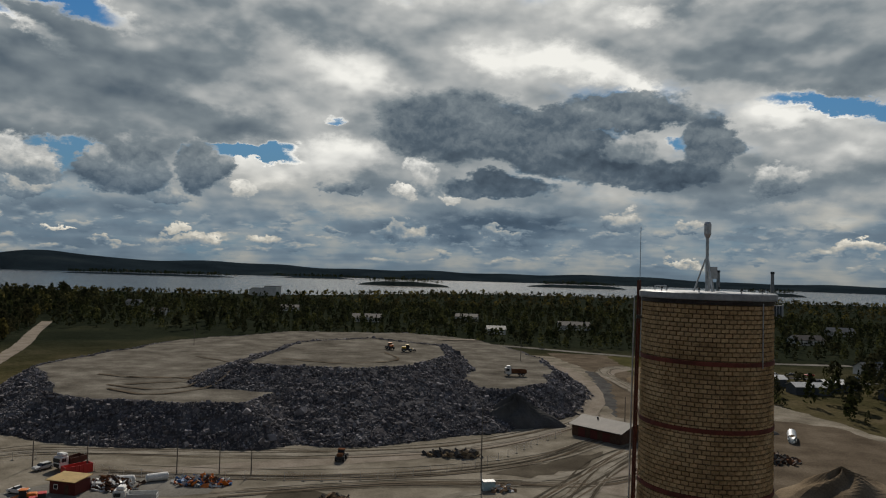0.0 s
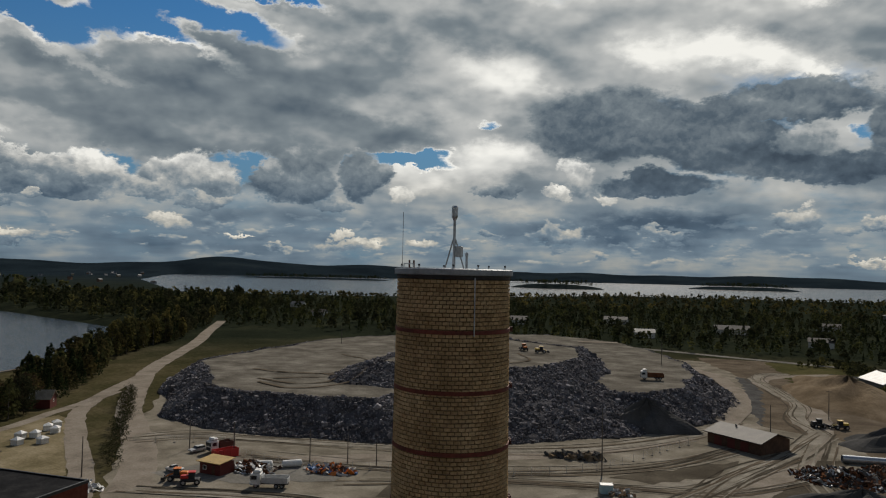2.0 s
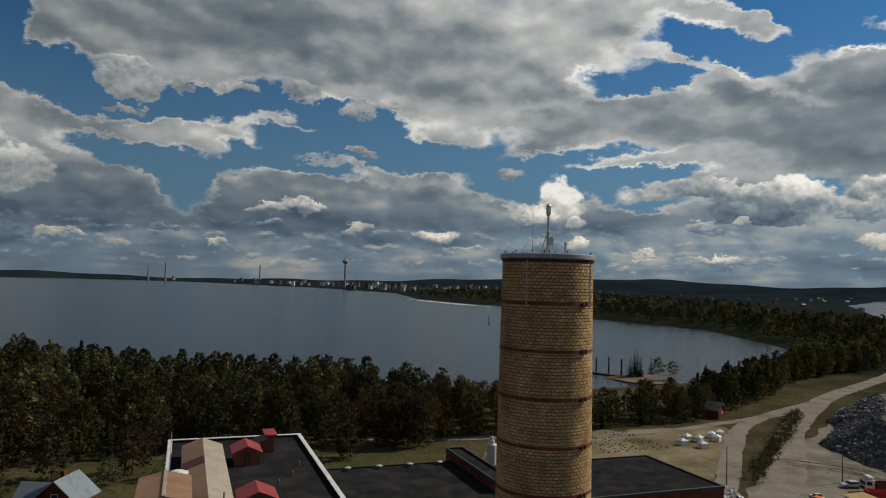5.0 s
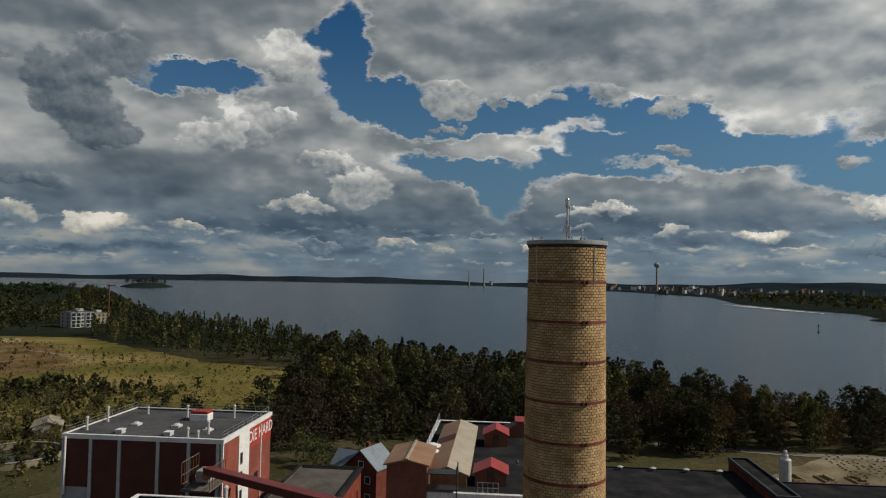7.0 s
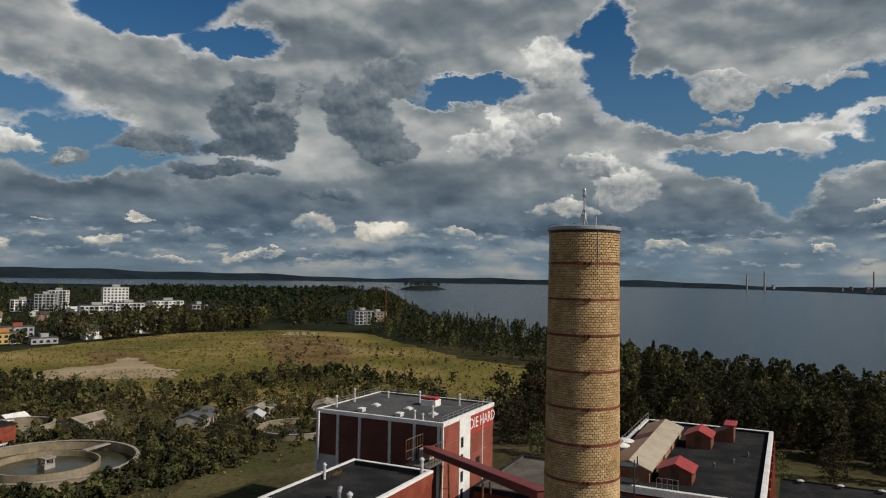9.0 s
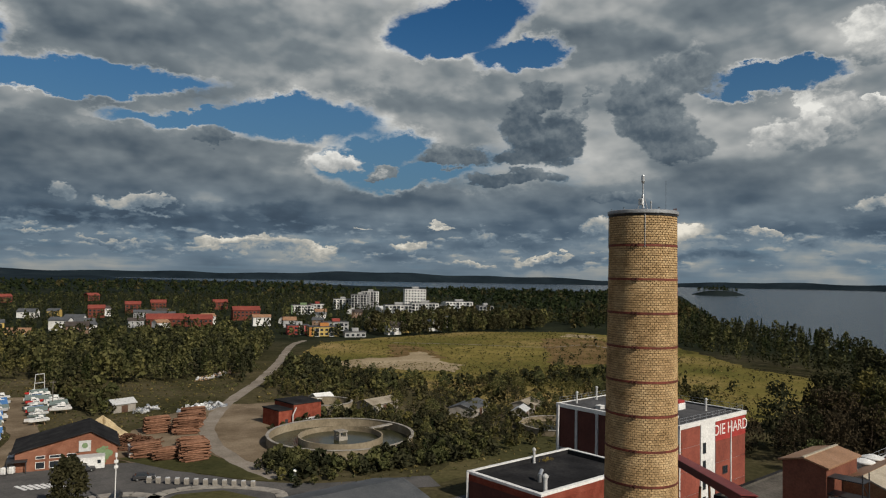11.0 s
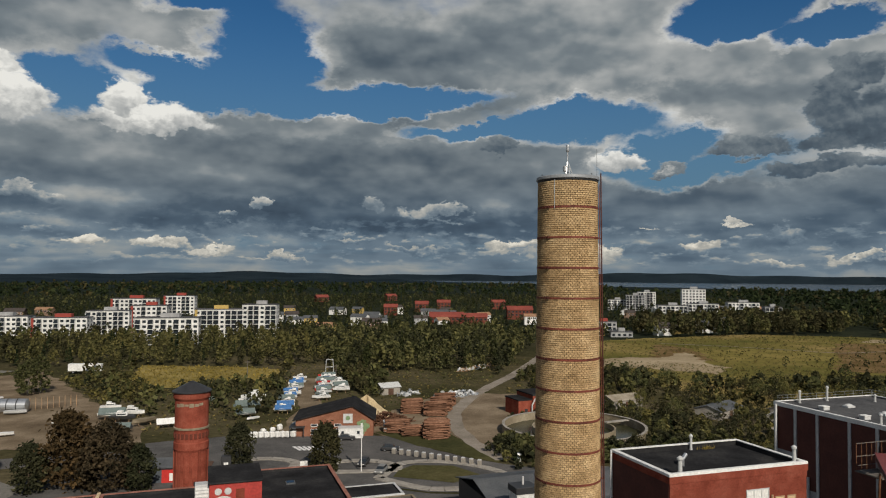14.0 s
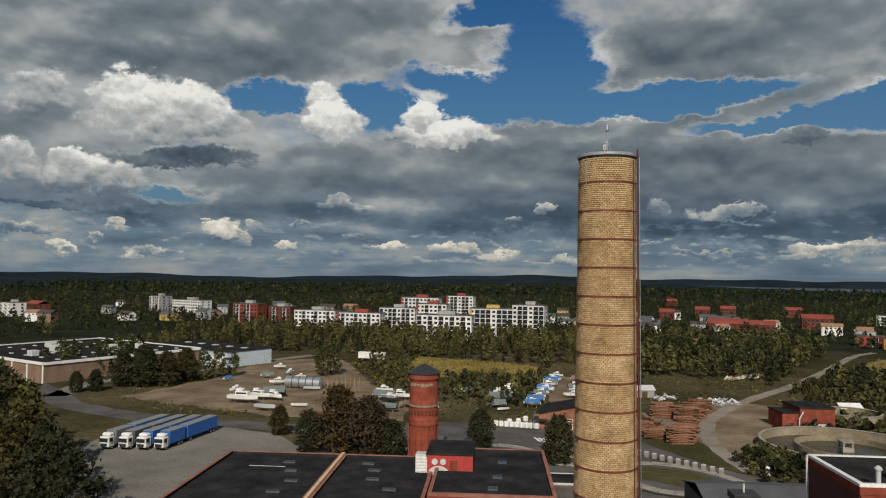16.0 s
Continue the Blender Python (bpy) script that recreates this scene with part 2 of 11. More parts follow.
sheet(183.4, 10.4, 10.7, 1.3, -3, 0.65, 0.62)
sheet(175.4, 11.7, 4.7, 0.4, 2, 0.65, 0.58)
sheet(169.2, 6.4, 11.5, 1.9, 1, 0.65, 0.50)
sheet(168.4, 8.3, 8.7, 0.7, 6, 0.65, 0.68)
sheet(160.2, 11.7, 3.5, 1.4, 5, 0.65, 0.62)
sheet(206.9, 5.1, 17.1, 1.7, -2, 0.65, 0.44)
sheet(211.0, 6.8, 7.9, 1.0, -4, 0.65, 0.46)
sheet(193.7, 3.9, 13.4, 1.2, -1, 0.65, 0.40)
sheet(173.7, 4.1, 12.4, 1.0, 0, 0.50, 0.42)
sheet(165.7, 3.0, 8.3, 0.6, 0, 0.40, 0.36)
sheet(214.7, 1.2, 11.2, 0.4, -2, 0.40, 0.34)
sheet(189.1, 1.5, 13.4, 0.5, -1, 0.30, 0.42)
gap(204.0, 14.6, 3.8, 0.7, -4, -1.00)
gap(193.1, 17.4, 1.6, 2.2, 8, -1.00)
gap(190.7, 13.6, 2.7, 1.0, -21, -0.90)
gap(179.8, 12.7, 5.3, 1.0, -2, -1.00)
gap(169.6, 12.7, 4.4, 0.9, 4, -1.00)
gap(166.4, 9.9, 7.7, 0.9, 7, -1.00)
gap(183.3, 8.6, 3.6, 0.6, 0, -0.90)
gap(180.4, 6.8, 1.6, 1.5, -30, -0.90)
gap(163.8, 10.7, 3.3, 0.8, 12, -0.90)
gap(172.5, 8.8, 5.0, 0.5, 10, -0.80)
gap(220.8, 17.1, 2.0, 0.5, -16, -0.90)
sheet_place = later(sheet_place, tone_of)
# dark heaps and bright knobs
sheet(239.6, 16.3, 12.1, 2.5, -8, 0.65, 0.54)
sheet(239.2, 14.8, 5.9, 1.0, -16, 0.65, 0.66)
sheet(233.3, 12.2, 9.6, 2.1, -19, 0.65, 0.56)
sheet(229.5, 10.9, 4.6, 1.3, -4, 0.65, 0.50)
sheet(209.1, 19.3, 14.8, 2.9, 0, 0.65, 0.54)
sheet(217.7, 15.8, 4.1, 2.6, -2, 0.65, 0.62)
sheet(205.3, 10.1, 8.9, 3.5, 0, 0.65, 0.60)
sheet(190.9, 10.3, 10.9, 1.5, 6, 0.65, 0.58)
sheet(186.4, 17.4, 7.3, 2.0, 7, 0.65, 0.50)
sheet(185.3, 6.1, 5.0, 1.0, 2, 0.65, 0.48)
sheet(241.8, 6.6, 8.1, 2.4, -5, 0.65, 0.48)
sheet(226.0, 5.0, 17.7, 1.9, -2, 0.65, 0.42)
sheet(208.0, 6.7, 9.0, 2.2, -0, 0.65, 0.50)
sheet(232.3, 5.6, 8.1, 1.0, -3, 0.65, 0.40)
sheet(242.5, 4.1, 4.2, 1.3, -3, 0.70, 0.25)
sheet(192.9, 3.8, 11.9, 0.9, 0, 0.65, 0.40)
sheet(229.3, 2.2, 10.8, 0.5, -2, 0.40, 0.44)
gap(229.7, 18.2, 5.1, 1.6, -24, -1.00)
gap(223.6, 17.0, 3.5, 0.8, -19, -1.00)
gap(242.7, 11.9, 3.3, 1.2, -13, -1.00)
gap(235.6, 9.3, 4.7, 1.0, -15, -0.90)
gap(232.4, 7.7, 4.5, 0.8, -12, -0.80)
gap(204.3, 14.5, 3.8, 0.8, 1, -1.00)
gap(193.3, 17.1, 1.5, 2.9, 13, -1.00)
gap(190.5, 13.9, 3.1, 1.0, -10, -0.90)
gap(187.1, 12.0, 4.1, 0.7, 5, -0.90)
gap(184.3, 8.7, 3.9, 0.7, 9, -0.90)
sheet_place = later(sheet_place, tone_of)
# a long dark band with a blue strip over it
sheet(247.8, 17.3, 18.4, 3.2, -10, 0.65, 0.54)
sheet(261.6, 17.3, 3.2, 1.4, -7, 0.65, 0.64)
sheet(247.3, 14.8, 9.0, 1.7, -12, 0.65, 0.42)
sheet(231.3, 13.1, 9.3, 1.9, -7, 0.65, 0.44)
sheet(231.3, 16.1, 7.5, 1.7, 2, 0.65, 0.58)
sheet(242.3, 19.6, 11.8, 1.4, -1, 0.65, 0.58)
sheet(221.5, 15.2, 5.7, 2.0, 4, 0.65, 0.56)
sheet(271.6, 16.8, 4.4, 1.2, -10, 0.65, 0.52)
sheet(214.9, 17.6, 8.1, 1.9, 7, 0.65, 0.44)
sheet(260.1, 8.5, 17.2, 3.2, -7, 0.65, 0.44)
sheet(261.0, 11.2, 13.2, 0.8, -10, 0.65, 0.56)
sheet(244.9, 8.3, 9.9, 1.8, -1, 0.65, 0.46)
sheet(262.1, 4.4, 14.1, 1.4, -2, 0.70, 0.29)
sheet(247.1, 4.0, 8.0, 1.3, -1, 0.70, 0.25)
sheet(233.5, 5.2, 6.7, 1.8, 0, 0.65, 0.42)
sheet(220.7, 3.8, 10.3, 1.3, 1, 0.50, 0.38)
gap(266.6, 14.7, 5.6, 1.3, -17, -1.00)
gap(271.2, 13.5, 3.8, 0.8, -16, -0.80)
gap(257.3, 12.9, 10.9, 0.8, -11, -1.00)
gap(240.8, 11.7, 5.9, 1.2, -7, -1.00)
gap(235.6, 9.5, 3.2, 1.4, -20, -0.90)
gap(228.0, 19.5, 4.4, 1.5, -8, -1.00)
gap(223.1, 17.1, 2.9, 0.9, -5, -0.90)
gap(247.7, 11.4, 4.5, 0.4, -8, -0.70)
sheet_place = later(sheet_place, tone_of)
# white heaps over the town
sheet(290.6, 17.5, 21.2, 3.5, -5, 0.65, 0.46)
sheet(292.2, 15.7, 12.3, 1.8, -5, 0.65, 0.38)
sheet(275.4, 18.8, 7.8, 1.7, -1, 0.65, 0.54)
sheet(302.3, 16.4, 7.8, 1.7, -9, 0.65, 0.56)
sheet(251.0, 17.1, 12.7, 2.6, 6, 0.65, 0.44)
sheet(251.8, 15.4, 8.6, 1.2, 5, 0.65, 0.38)
sheet(261.8, 17.6, 2.6, 1.2, 3, 0.65, 0.62)
sheet(260.0, 8.4, 19.9, 3.7, 1, 0.65, 0.42)
sheet(260.9, 11.2, 14.1, 1.0, 2, 0.65, 0.56)
sheet(264.4, 4.4, 13.1, 1.3, -0, 0.70, 0.30)
sheet(282.5, 7.8, 13.2, 2.2, -2, 0.65, 0.46)
sheet(289.0, 4.4, 13.8, 1.1, -2, 0.50, 0.42)
sheet(302.1, 9.1, 7.1, 3.5, -6, 0.65, 0.50)
sheet(277.9, 2.9, 17.6, 0.7, -1, 0.40, 0.40)
gap(266.2, 16.9, 3.6, 2.5, -19, -1.00)
gap(270.3, 14.4, 5.9, 0.9, 10, -1.00)
gap(259.2, 13.5, 8.9, 0.9, -3, -1.00)
gap(279.0, 13.0, 2.7, 1.5, -2, -1.00)
gap(288.3, 13.8, 2.6, 0.9, -4, -0.90)
gap(248.0, 11.3, 5.5, 0.5, 1, -0.90)
gap(269.5, 20.3, 3.7, 0.9, -9, -0.90)
gap(295.2, 5.7, 2.8, 0.5, -3, -0.70)
gap(287.0, 13.2, 2.6, 0.5, -4, -0.60)

billow = clouds_noise(squat, 11.0, 7.0, 0.55).outputs["Fac"]
billow_up = clouds_noise(vec("ADD", squat, (0.0, 0.008, 0.026)), 9.0, 3.5, 0.45).outputs["Fac"]
billow_low = clouds_noise(squat, 9.0, 3.5, 0.45).outputs["Fac"]
ply = clouds_noise(layer, 1.3, 7.0, 0.56).outputs["Fac"]
ply_soft = clouds_noise(layer, 1.3, 3.0, 0.42).outputs["Fac"]
broad = clouds_noise(layer, 0.7, 3.0, 0.5).outputs["Fac"]
grainy = calc("ADD", calc("MULTIPLY", calc("SUBTRACT", ply, 0.5), 1.0), calc("MULTIPLY", calc("SUBTRACT", billow, 0.5), 1.1))
mask = smooth(calc("ADD", cover, grainy), -0.34, 0.36)
depth = calc("ADD", cover, calc("ADD", calc("MULTIPLY", calc("SUBTRACT", ply_soft, 0.5), 1.0), calc("MULTIPLY", calc("SUBTRACT", billow_low, 0.5), 0.9)))
relief = calc("MULTIPLY", calc("SUBTRACT", billow_low, billow_up), 1.15)
streaks = calc("ADD", calc("MULTIPLY", calc("SUBTRACT", broad, 0.5), 0.5), calc("MULTIPLY", calc("SUBTRACT", ply, 0.5), 0.30))
thin = smooth(depth, 0.05, 0.68, 0.25, -0.05)
glow = calc("MULTIPLY", calc("POWER", calc("MAXIMUM", vec("DOT_PRODUCT", heaven, tuple(SUN_WAY)), 0.0), 10.0), 0.22)
high_up = smooth(height, 2.0, 13.0, -0.12, 0.055)
layer_tone = calc("ADD", calc("ADD", tone_of, relief), calc("ADD", calc("ADD", streaks, thin), calc("ADD", glow, high_up)))

# rows of small heaps low over the horizon
squat_low = vec("MULTIPLY", heaven, (1.0, 1.0, 2.8))
row = clouds_noise(squat_low, 30.0, 6.0, 0.55).outputs["Fac"]
row_up = clouds_noise(vec("ADD", squat_low, (0.0, 0.0, 0.016)), 30.0, 5.0, 0.5).outputs["Fac"]
where = calc("MULTIPLY", smooth(height, 0.2, 1.0, 0.0, 1.0), smooth(height, 2.4, 5.5, 1.0, 0.0))
small = calc("MULTIPLY", smooth(calc("MULTIPLY_ADD", bulge, 0.1, row), 0.57, 0.67), calc("MULTIPLY", where, 0.7))
small_tone = calc("MULTIPLY_ADD", calc("SUBTRACT", row, row_up), 1.5, 0.46)
layer_tone = toward(small, layer_tone, small_tone)
mask = calc("MAXIMUM", mask, small)

# the heaped clouds stand in front of the layer
heap, heap_tone = calc("ADD", 0.0, 0.0), layer_tone
# broken bright cloud towards the sun
cumulus(125.7, 6.6, 2.5, 1.9, 0.64, 0.25, 1.5)
cumulus(126.3, 4.6, 2.0, 0.5, 0.40, 0.10, 1.5)
cumulus(125.1, 5.1, 1.4, 0.9, 0.62, 0.22, 1.5)
cumulus(119.1, 6.8, 3.8, 2.5, 0.32, 0.14, 1.5)
cumulus(121.3, 7.2, 1.4, 1.7, 0.40, 0.20, 1.5)
cumulus(113.9, 7.2, 1.9, 2.5, 0.36, 0.20, 1.5)
cumulus(110.8, 5.6, 1.4, 1.0, 0.74, 0.20, 1.5)
cumulus(116.1, 5.1, 2.0, 0.8, 0.42, 0.10, 1.5)
cumulus(102.5, 6.2, 2.3, 0.9, 0.42, 0.20, 1.5)
cumulus(96.9, 7.3, 1.2, 2.2, 0.58, 0.30, 1.5)
cumulus(94.8, 6.1, 1.1, 1.2, 0.78, 0.22, 1.5)
cumulus(98.4, 6.0, 1.2, 0.8, 0.66, 0.22, 1.5)
cumulus(93.5, 10.9, 7.5, 3.8, 0.30, 0.08, 1.5)
cumulus(89.9, 10.5, 5.0, 3.1, 0.25, 0.06, 1.5)
cumulus(84.9, 9.2, 5.3, 2.7, 0.23, 0.04, 1.5)
cumulus(79.7, 7.7, 6.3, 1.7, 0.21, 0.00, 1.5)
cumulus(85.0, 12.0, 4.0, 1.7, 0.30, 0.08, 1.5)
cumulus(74.2, 10.1, 2.2, 3.0, 0.27, 0.12, 1.5)
cumulus(91.1, 6.7, 5.0, 1.3, 0.20, 0.00, 1.5)
cumulus(80.6, 12.6, 6.4, 2.1, 0.33, 0.10, 1.5)
cumulus(80.6, 9.6, 2.2, 1.8, 0.46, 0.15, 1.5)
cumulus(70.0, 6.9, 2.3, 1.5, 0.48, 0.30, 1.5)
cumulus(80.9, 4.2, 1.9, 1.2, 0.52, 0.20, 1.5)
cumulus(97.9, 3.0, 2.3, 1.1, 0.56, 0.25, 1.5)
cumulus(114.7, 1.8, 3.2, 0.7, 0.60, 0.20, 1.5)
cumulus(123.8, 2.5, 1.0, 0.2, 0.82, 0.10, 1.5)
cumulus(115.2, 2.8, 0.8, 0.4, 0.85, 0.10, 1.5)
cumulus(108.9, 1.8, 1.2, 0.5, 0.60, 0.22, 1.5)
cumulus(64.5, 2.4, 1.6, 0.7, 0.72, 0.22, 1.5)
cumulus(75.5, 3.6, 1.0, 0.7, 0.55, 0.22, 1.5)
cumulus(103.3, 2.8, 1.0, 0.4, 0.45, 0.22, 1.5)
cumulus(90.1, 2.9, 1.4, 0.6, 0.50, 0.22, 1.5)
cumulus(76.6, 1.0, 1.6, 0.3, 0.65, 0.22, 1.5)
cumulus(120.5, 1.5, 1.5, 0.3, 0.60, 0.22, 1.5)
heap_place = later(heap_place, heap_tone)
# the great sheet with a blue bay above it
cumulus(151.5, 5.6, 1.8, 2.5, 0.64, 0.28, 1.5)
cumulus(153.9, 5.2, 1.5, 1.1, 0.60, 0.22, 1.5)
cumulus(149.8, 2.9, 0.9, 0.7, 0.62, 0.22, 1.5)
cumulus(152.8, 2.9, 1.7, 0.9, 0.44, 0.22, 1.5)
cumulus(137.0, 5.3, 2.8, 1.5, 0.38, 0.15, 1.5)
cumulus(133.7, 6.0, 2.7, 2.5, 0.62, 0.32, 1.5)
cumulus(134.8, 5.0, 2.2, 1.2, 0.40, 0.22, 1.5)
cumulus(127.0, 6.9, 3.0, 2.2, 0.66, 0.26, 1.5)
cumulus(129.5, 5.8, 2.5, 1.6, 0.58, 0.26, 1.5)
cumulus(124.7, 6.2, 1.8, 1.4, 0.56, 0.22, 1.5)
cumulus(128.7, 3.1, 1.6, 1.0, 0.60, 0.22, 1.5)
cumulus(144.3, 2.1, 0.7, 0.4, 0.78, 0.10, 1.5)
cumulus(138.6, 1.8, 2.1, 0.5, 0.58, 0.22, 1.5)
cumulus(115.2, 2.7, 0.9, 0.4, 0.82, 0.10, 1.5)
cumulus(113.6, 1.9, 2.5, 0.5, 0.66, 0.22, 1.5)
cumulus(139.9, 4.2, 1.9, 0.6, 0.50, 0.22, 1.5)
heap_place = later(heap_place, heap_tone)
# streets of cloud over the lake
cumulus(177.2, 13.9, 1.8, 0.6, 0.56, 0.10, 1.5)
cumulus(184.1, 13.5, 1.9, 1.4, 0.54, 0.10, 1.5)
cumulus(185.3, 11.9, 1.5, 0.4, 0.55, 0.10, 1.5)
cumulus(167.0, 9.6, 1.8, 0.4, 0.52, 0.10, 1.5)
cumulus(154.9, 8.6, 1.1, 0.7, 0.56, 0.10, 1.5)
cumulus(166.4, 13.4, 2.7, 0.4, 0.62, 0.10, 1.5)
cumulus(171.6, 14.2, 1.6, 0.9, 0.62, 0.10, 1.5)
cumulus(191.5, 6.3, 1.9, 2.0, 0.68, 0.24, 1.5)
cumulus(151.2, 6.1, 1.6, 2.0, 0.80, 0.20, 1.5)
cumulus(153.2, 5.3, 1.2, 0.8, 0.74, 0.15, 1.5)
cumulus(150.1, 4.5, 1.3, 0.8, 0.66, 0.22, 1.5)
cumulus(140.0, 7.0, 7.6, 0.9, 0.58, 0.20, 1.5)
cumulus(134.6, 5.6, 2.4, 1.5, 0.36, 0.15, 1.5)
cumulus(132.9, 6.9, 2.1, 1.8, 0.72, 0.28, 1.5)
cumulus(129.1, 7.1, 1.1, 1.5, 0.66, 0.22, 1.5)
cumulus(129.9, 5.4, 1.7, 0.9, 0.50, 0.22, 1.5)
cumulus(167.2, 3.8, 1.2, 0.6, 0.60, 0.22, 1.5)
cumulus(160.9, 3.7, 2.1, 0.6, 0.58, 0.22, 1.5)
cumulus(181.7, 3.2, 1.6, 0.4, 0.40, 0.22, 1.5)
cumulus(188.7, 2.2, 2.1, 0.5, 0.58, 0.22, 1.5)
cumulus(184.7, 1.6, 0.8, 0.6, 0.56, 0.22, 1.5)
cumulus(144.0, 2.3, 0.9, 0.4, 0.66, 0.22, 1.5)
cumulus(139.5, 1.9, 1.6, 0.3, 0.62, 0.22, 1.5)
cumulus(178.2, 2.0, 0.5, 0.4, 0.62, 0.22, 1.5)
cumulus(158.6, 2.4, 1.8, 0.3, 0.60, 0.22, 1.5)
cumulus(173.9, 4.0, 1.3, 0.4, 0.50, 0.22, 1.5)
cumulus(172.2, 5.4, 2.2, 0.5, 0.62, 0.22, 1.5)
cumulus(137.2, 4.5, 0.8, 0.4, 0.60, 0.22, 1.5)
heap_place = later(heap_place, heap_tone)
# towers over the far shore
cumulus(197.4, 16.6, 3.0, 2.2, 0.66, 0.24, 1.5)
cumulus(177.0, 13.8, 1.9, 0.5, 0.62, 0.10, 1.5)
cumulus(172.1, 14.1, 1.5, 0.9, 0.58, 0.10, 1.5)
cumulus(185.2, 13.4, 1.4, 1.0, 0.56, 0.10, 1.5)
cumulus(180.9, 13.8, 0.8, 1.1, 0.50, 0.10, 1.5)
cumulus(167.6, 13.0, 1.6, 0.5, 0.60, 0.10, 1.5)
cumulus(184.8, 14.9, 2.3, 0.5, 0.62, 0.10, 1.5)
cumulus(166.8, 9.7, 1.5, 0.4, 0.50, 0.10, 1.5)
cumulus(201.7, 11.3, 1.1, 2.8, 0.78, 0.15, 1.5)
cumulus(200.2, 11.3, 2.7, 2.2, 0.62, 0.15, 1.5)
cumulus(191.7, 6.6, 2.6, 2.1, 0.68, 0.20, 1.5)
cumulus(196.5, 5.4, 2.2, 0.9, 0.60, 0.22, 1.5)
cumulus(193.8, 8.4, 2.7, 1.1, 0.58, 0.22, 1.5)
cumulus(197.5, 12.1, 0.7, 0.6, 0.74, 0.22, 1.5)
cumulus(170.8, 5.6, 1.0, 0.3, 0.70, 0.22, 1.5)
cumulus(167.2, 3.7, 1.2, 0.6, 0.62, 0.22, 1.5)
cumulus(161.0, 3.5, 1.7, 0.5, 0.62, 0.22, 1.5)
cumulus(174.5, 5.2, 1.7, 0.5, 0.55, 0.22, 1.5)
heap_place = later(heap_place, heap_tone)
# dark heaps and bright knobs
cumulus(214.0, 13.5, 2.2, 1.7, 0.40, 0.12, 1.5)
cumulus(210.4, 15.1, 3.2, 2.6, 0.44, 0.10, 1.5)
cumulus(212.2, 12.0, 3.0, 2.6, 0.33, 0.06, 1.5)
cumulus(211.0, 10.3, 2.7, 2.0, 0.30, 0.05, 1.5)
cumulus(217.7, 12.4, 0.9, 1.0, 0.50, 0.10, 1.5)
cumulus(228.2, 9.4, 3.6, 1.2, 0.32, 0.10, 1.5)
cumulus(221.3, 13.9, 2.0, 1.3, 0.32, 0.12, 1.5)
cumulus(219.4, 11.0, 2.3, 2.0, 0.26, 0.06, 1.0)
cumulus(222.6, 11.9, 2.0, 2.1, 0.27, 0.08, 1.0)
cumulus(220.8, 10.3, 3.1, 2.0, 0.22, 0.02, 1.2)
cumulus(222.8, 9.3, 2.2, 1.0, 0.26, 0.02, 1.5)
cumulus(223.4, 7.6, 4.2, 0.8, 0.28, 0.05, 1.5)
cumulus(215.3, 6.1, 3.4, 0.7, 0.34, 0.10, 1.5)
cumulus(217.2, 14.3, 0.6, 0.5, 0.48, 0.10, 1.5)
cumulus(197.5, 16.4, 3.0, 2.3, 0.66, 0.22, 1.5)
cumulus(201.6, 10.9, 1.1, 2.4, 0.76, 0.15, 1.5)
cumulus(203.5, 10.0, 2.2, 1.8, 0.62, 0.22, 1.5)
cumulus(191.3, 6.7, 2.7, 1.9, 0.64, 0.22, 1.5)
cumulus(195.8, 5.1, 1.7, 0.8, 0.62, 0.22, 1.5)
cumulus(185.7, 13.3, 1.6, 1.1, 0.56, 0.10, 1.5)
cumulus(238.0, 8.7, 2.0, 1.1, 0.78, 0.20, 1.5)
cumulus(234.0, 8.2, 1.6, 0.6, 0.50, 0.10, 1.5)
cumulus(210.9, 3.2, 2.1, 1.0, 0.80, 0.14, 1.5)
cumulus(216.1, 3.7, 2.5, 1.1, 0.62, 0.22, 1.5)
cumulus(220.8, 1.5, 2.8, 0.4, 0.70, 0.22, 1.5)
cumulus(229.6, 3.4, 1.5, 0.2, 0.78, 0.10, 1.5)
cumulus(235.6, 3.7, 0.6, 0.1, 0.80, 0.05, 1.5)
cumulus(241.3, 1.7, 4.6, 0.6, 0.66, 0.15, 1.5)
cumulus(243.8, 2.4, 1.7, 0.5, 0.60, 0.22, 1.5)
cumulus(232.6, 1.7, 1.2, 0.5, 0.68, 0.22, 1.5)
cumulus(226.9, 0.8, 2.0, 0.3, 0.66, 0.22, 1.5)
cumulus(204.4, 3.1, 2.2, 0.6, 0.56, 0.22, 1.5)
cumulus(225.5, 3.0, 1.7, 0.9, 0.40, 0.22, 1.5)
cumulus(194.5, 2.3, 1.6, 0.6, 0.50, 0.22, 1.5)
heap_place = later(heap_place, heap_tone)
# a long dark band with a blue strip over it
cumulus(217.5, 13.4, 0.5, 0.5, 0.45, 0.10, 1.5)
cumulus(237.8, 8.8, 1.8, 1.2, 0.76, 0.20, 1.5)
cumulus(247.2, 9.8, 1.6, 0.8, 0.34, 0.10, 1.5)
cumulus(234.4, 7.9, 1.2, 0.4, 0.50, 0.22, 1.5)
cumulus(252.4, 4.7, 3.1, 0.9, 0.56, 0.20, 1.5)
cumulus(257.6, 5.4, 1.3, 1.1, 0.46, 0.15, 1.5)
cumulus(265.8, 5.1, 0.8, 0.7, 0.58, 0.22, 1.5)
cumulus(268.1, 4.1, 0.9, 0.4, 0.46, 0.22, 1.5)
cumulus(243.5, 1.9, 6.8, 0.7, 0.64, 0.16, 1.5)
cumulus(238.5, 2.0, 1.8, 0.6, 0.70, 0.22, 1.5)
cumulus(247.1, 2.4, 1.8, 0.5, 0.70, 0.22, 1.5)
cumulus(232.2, 1.6, 1.5, 0.5, 0.66, 0.22, 1.5)
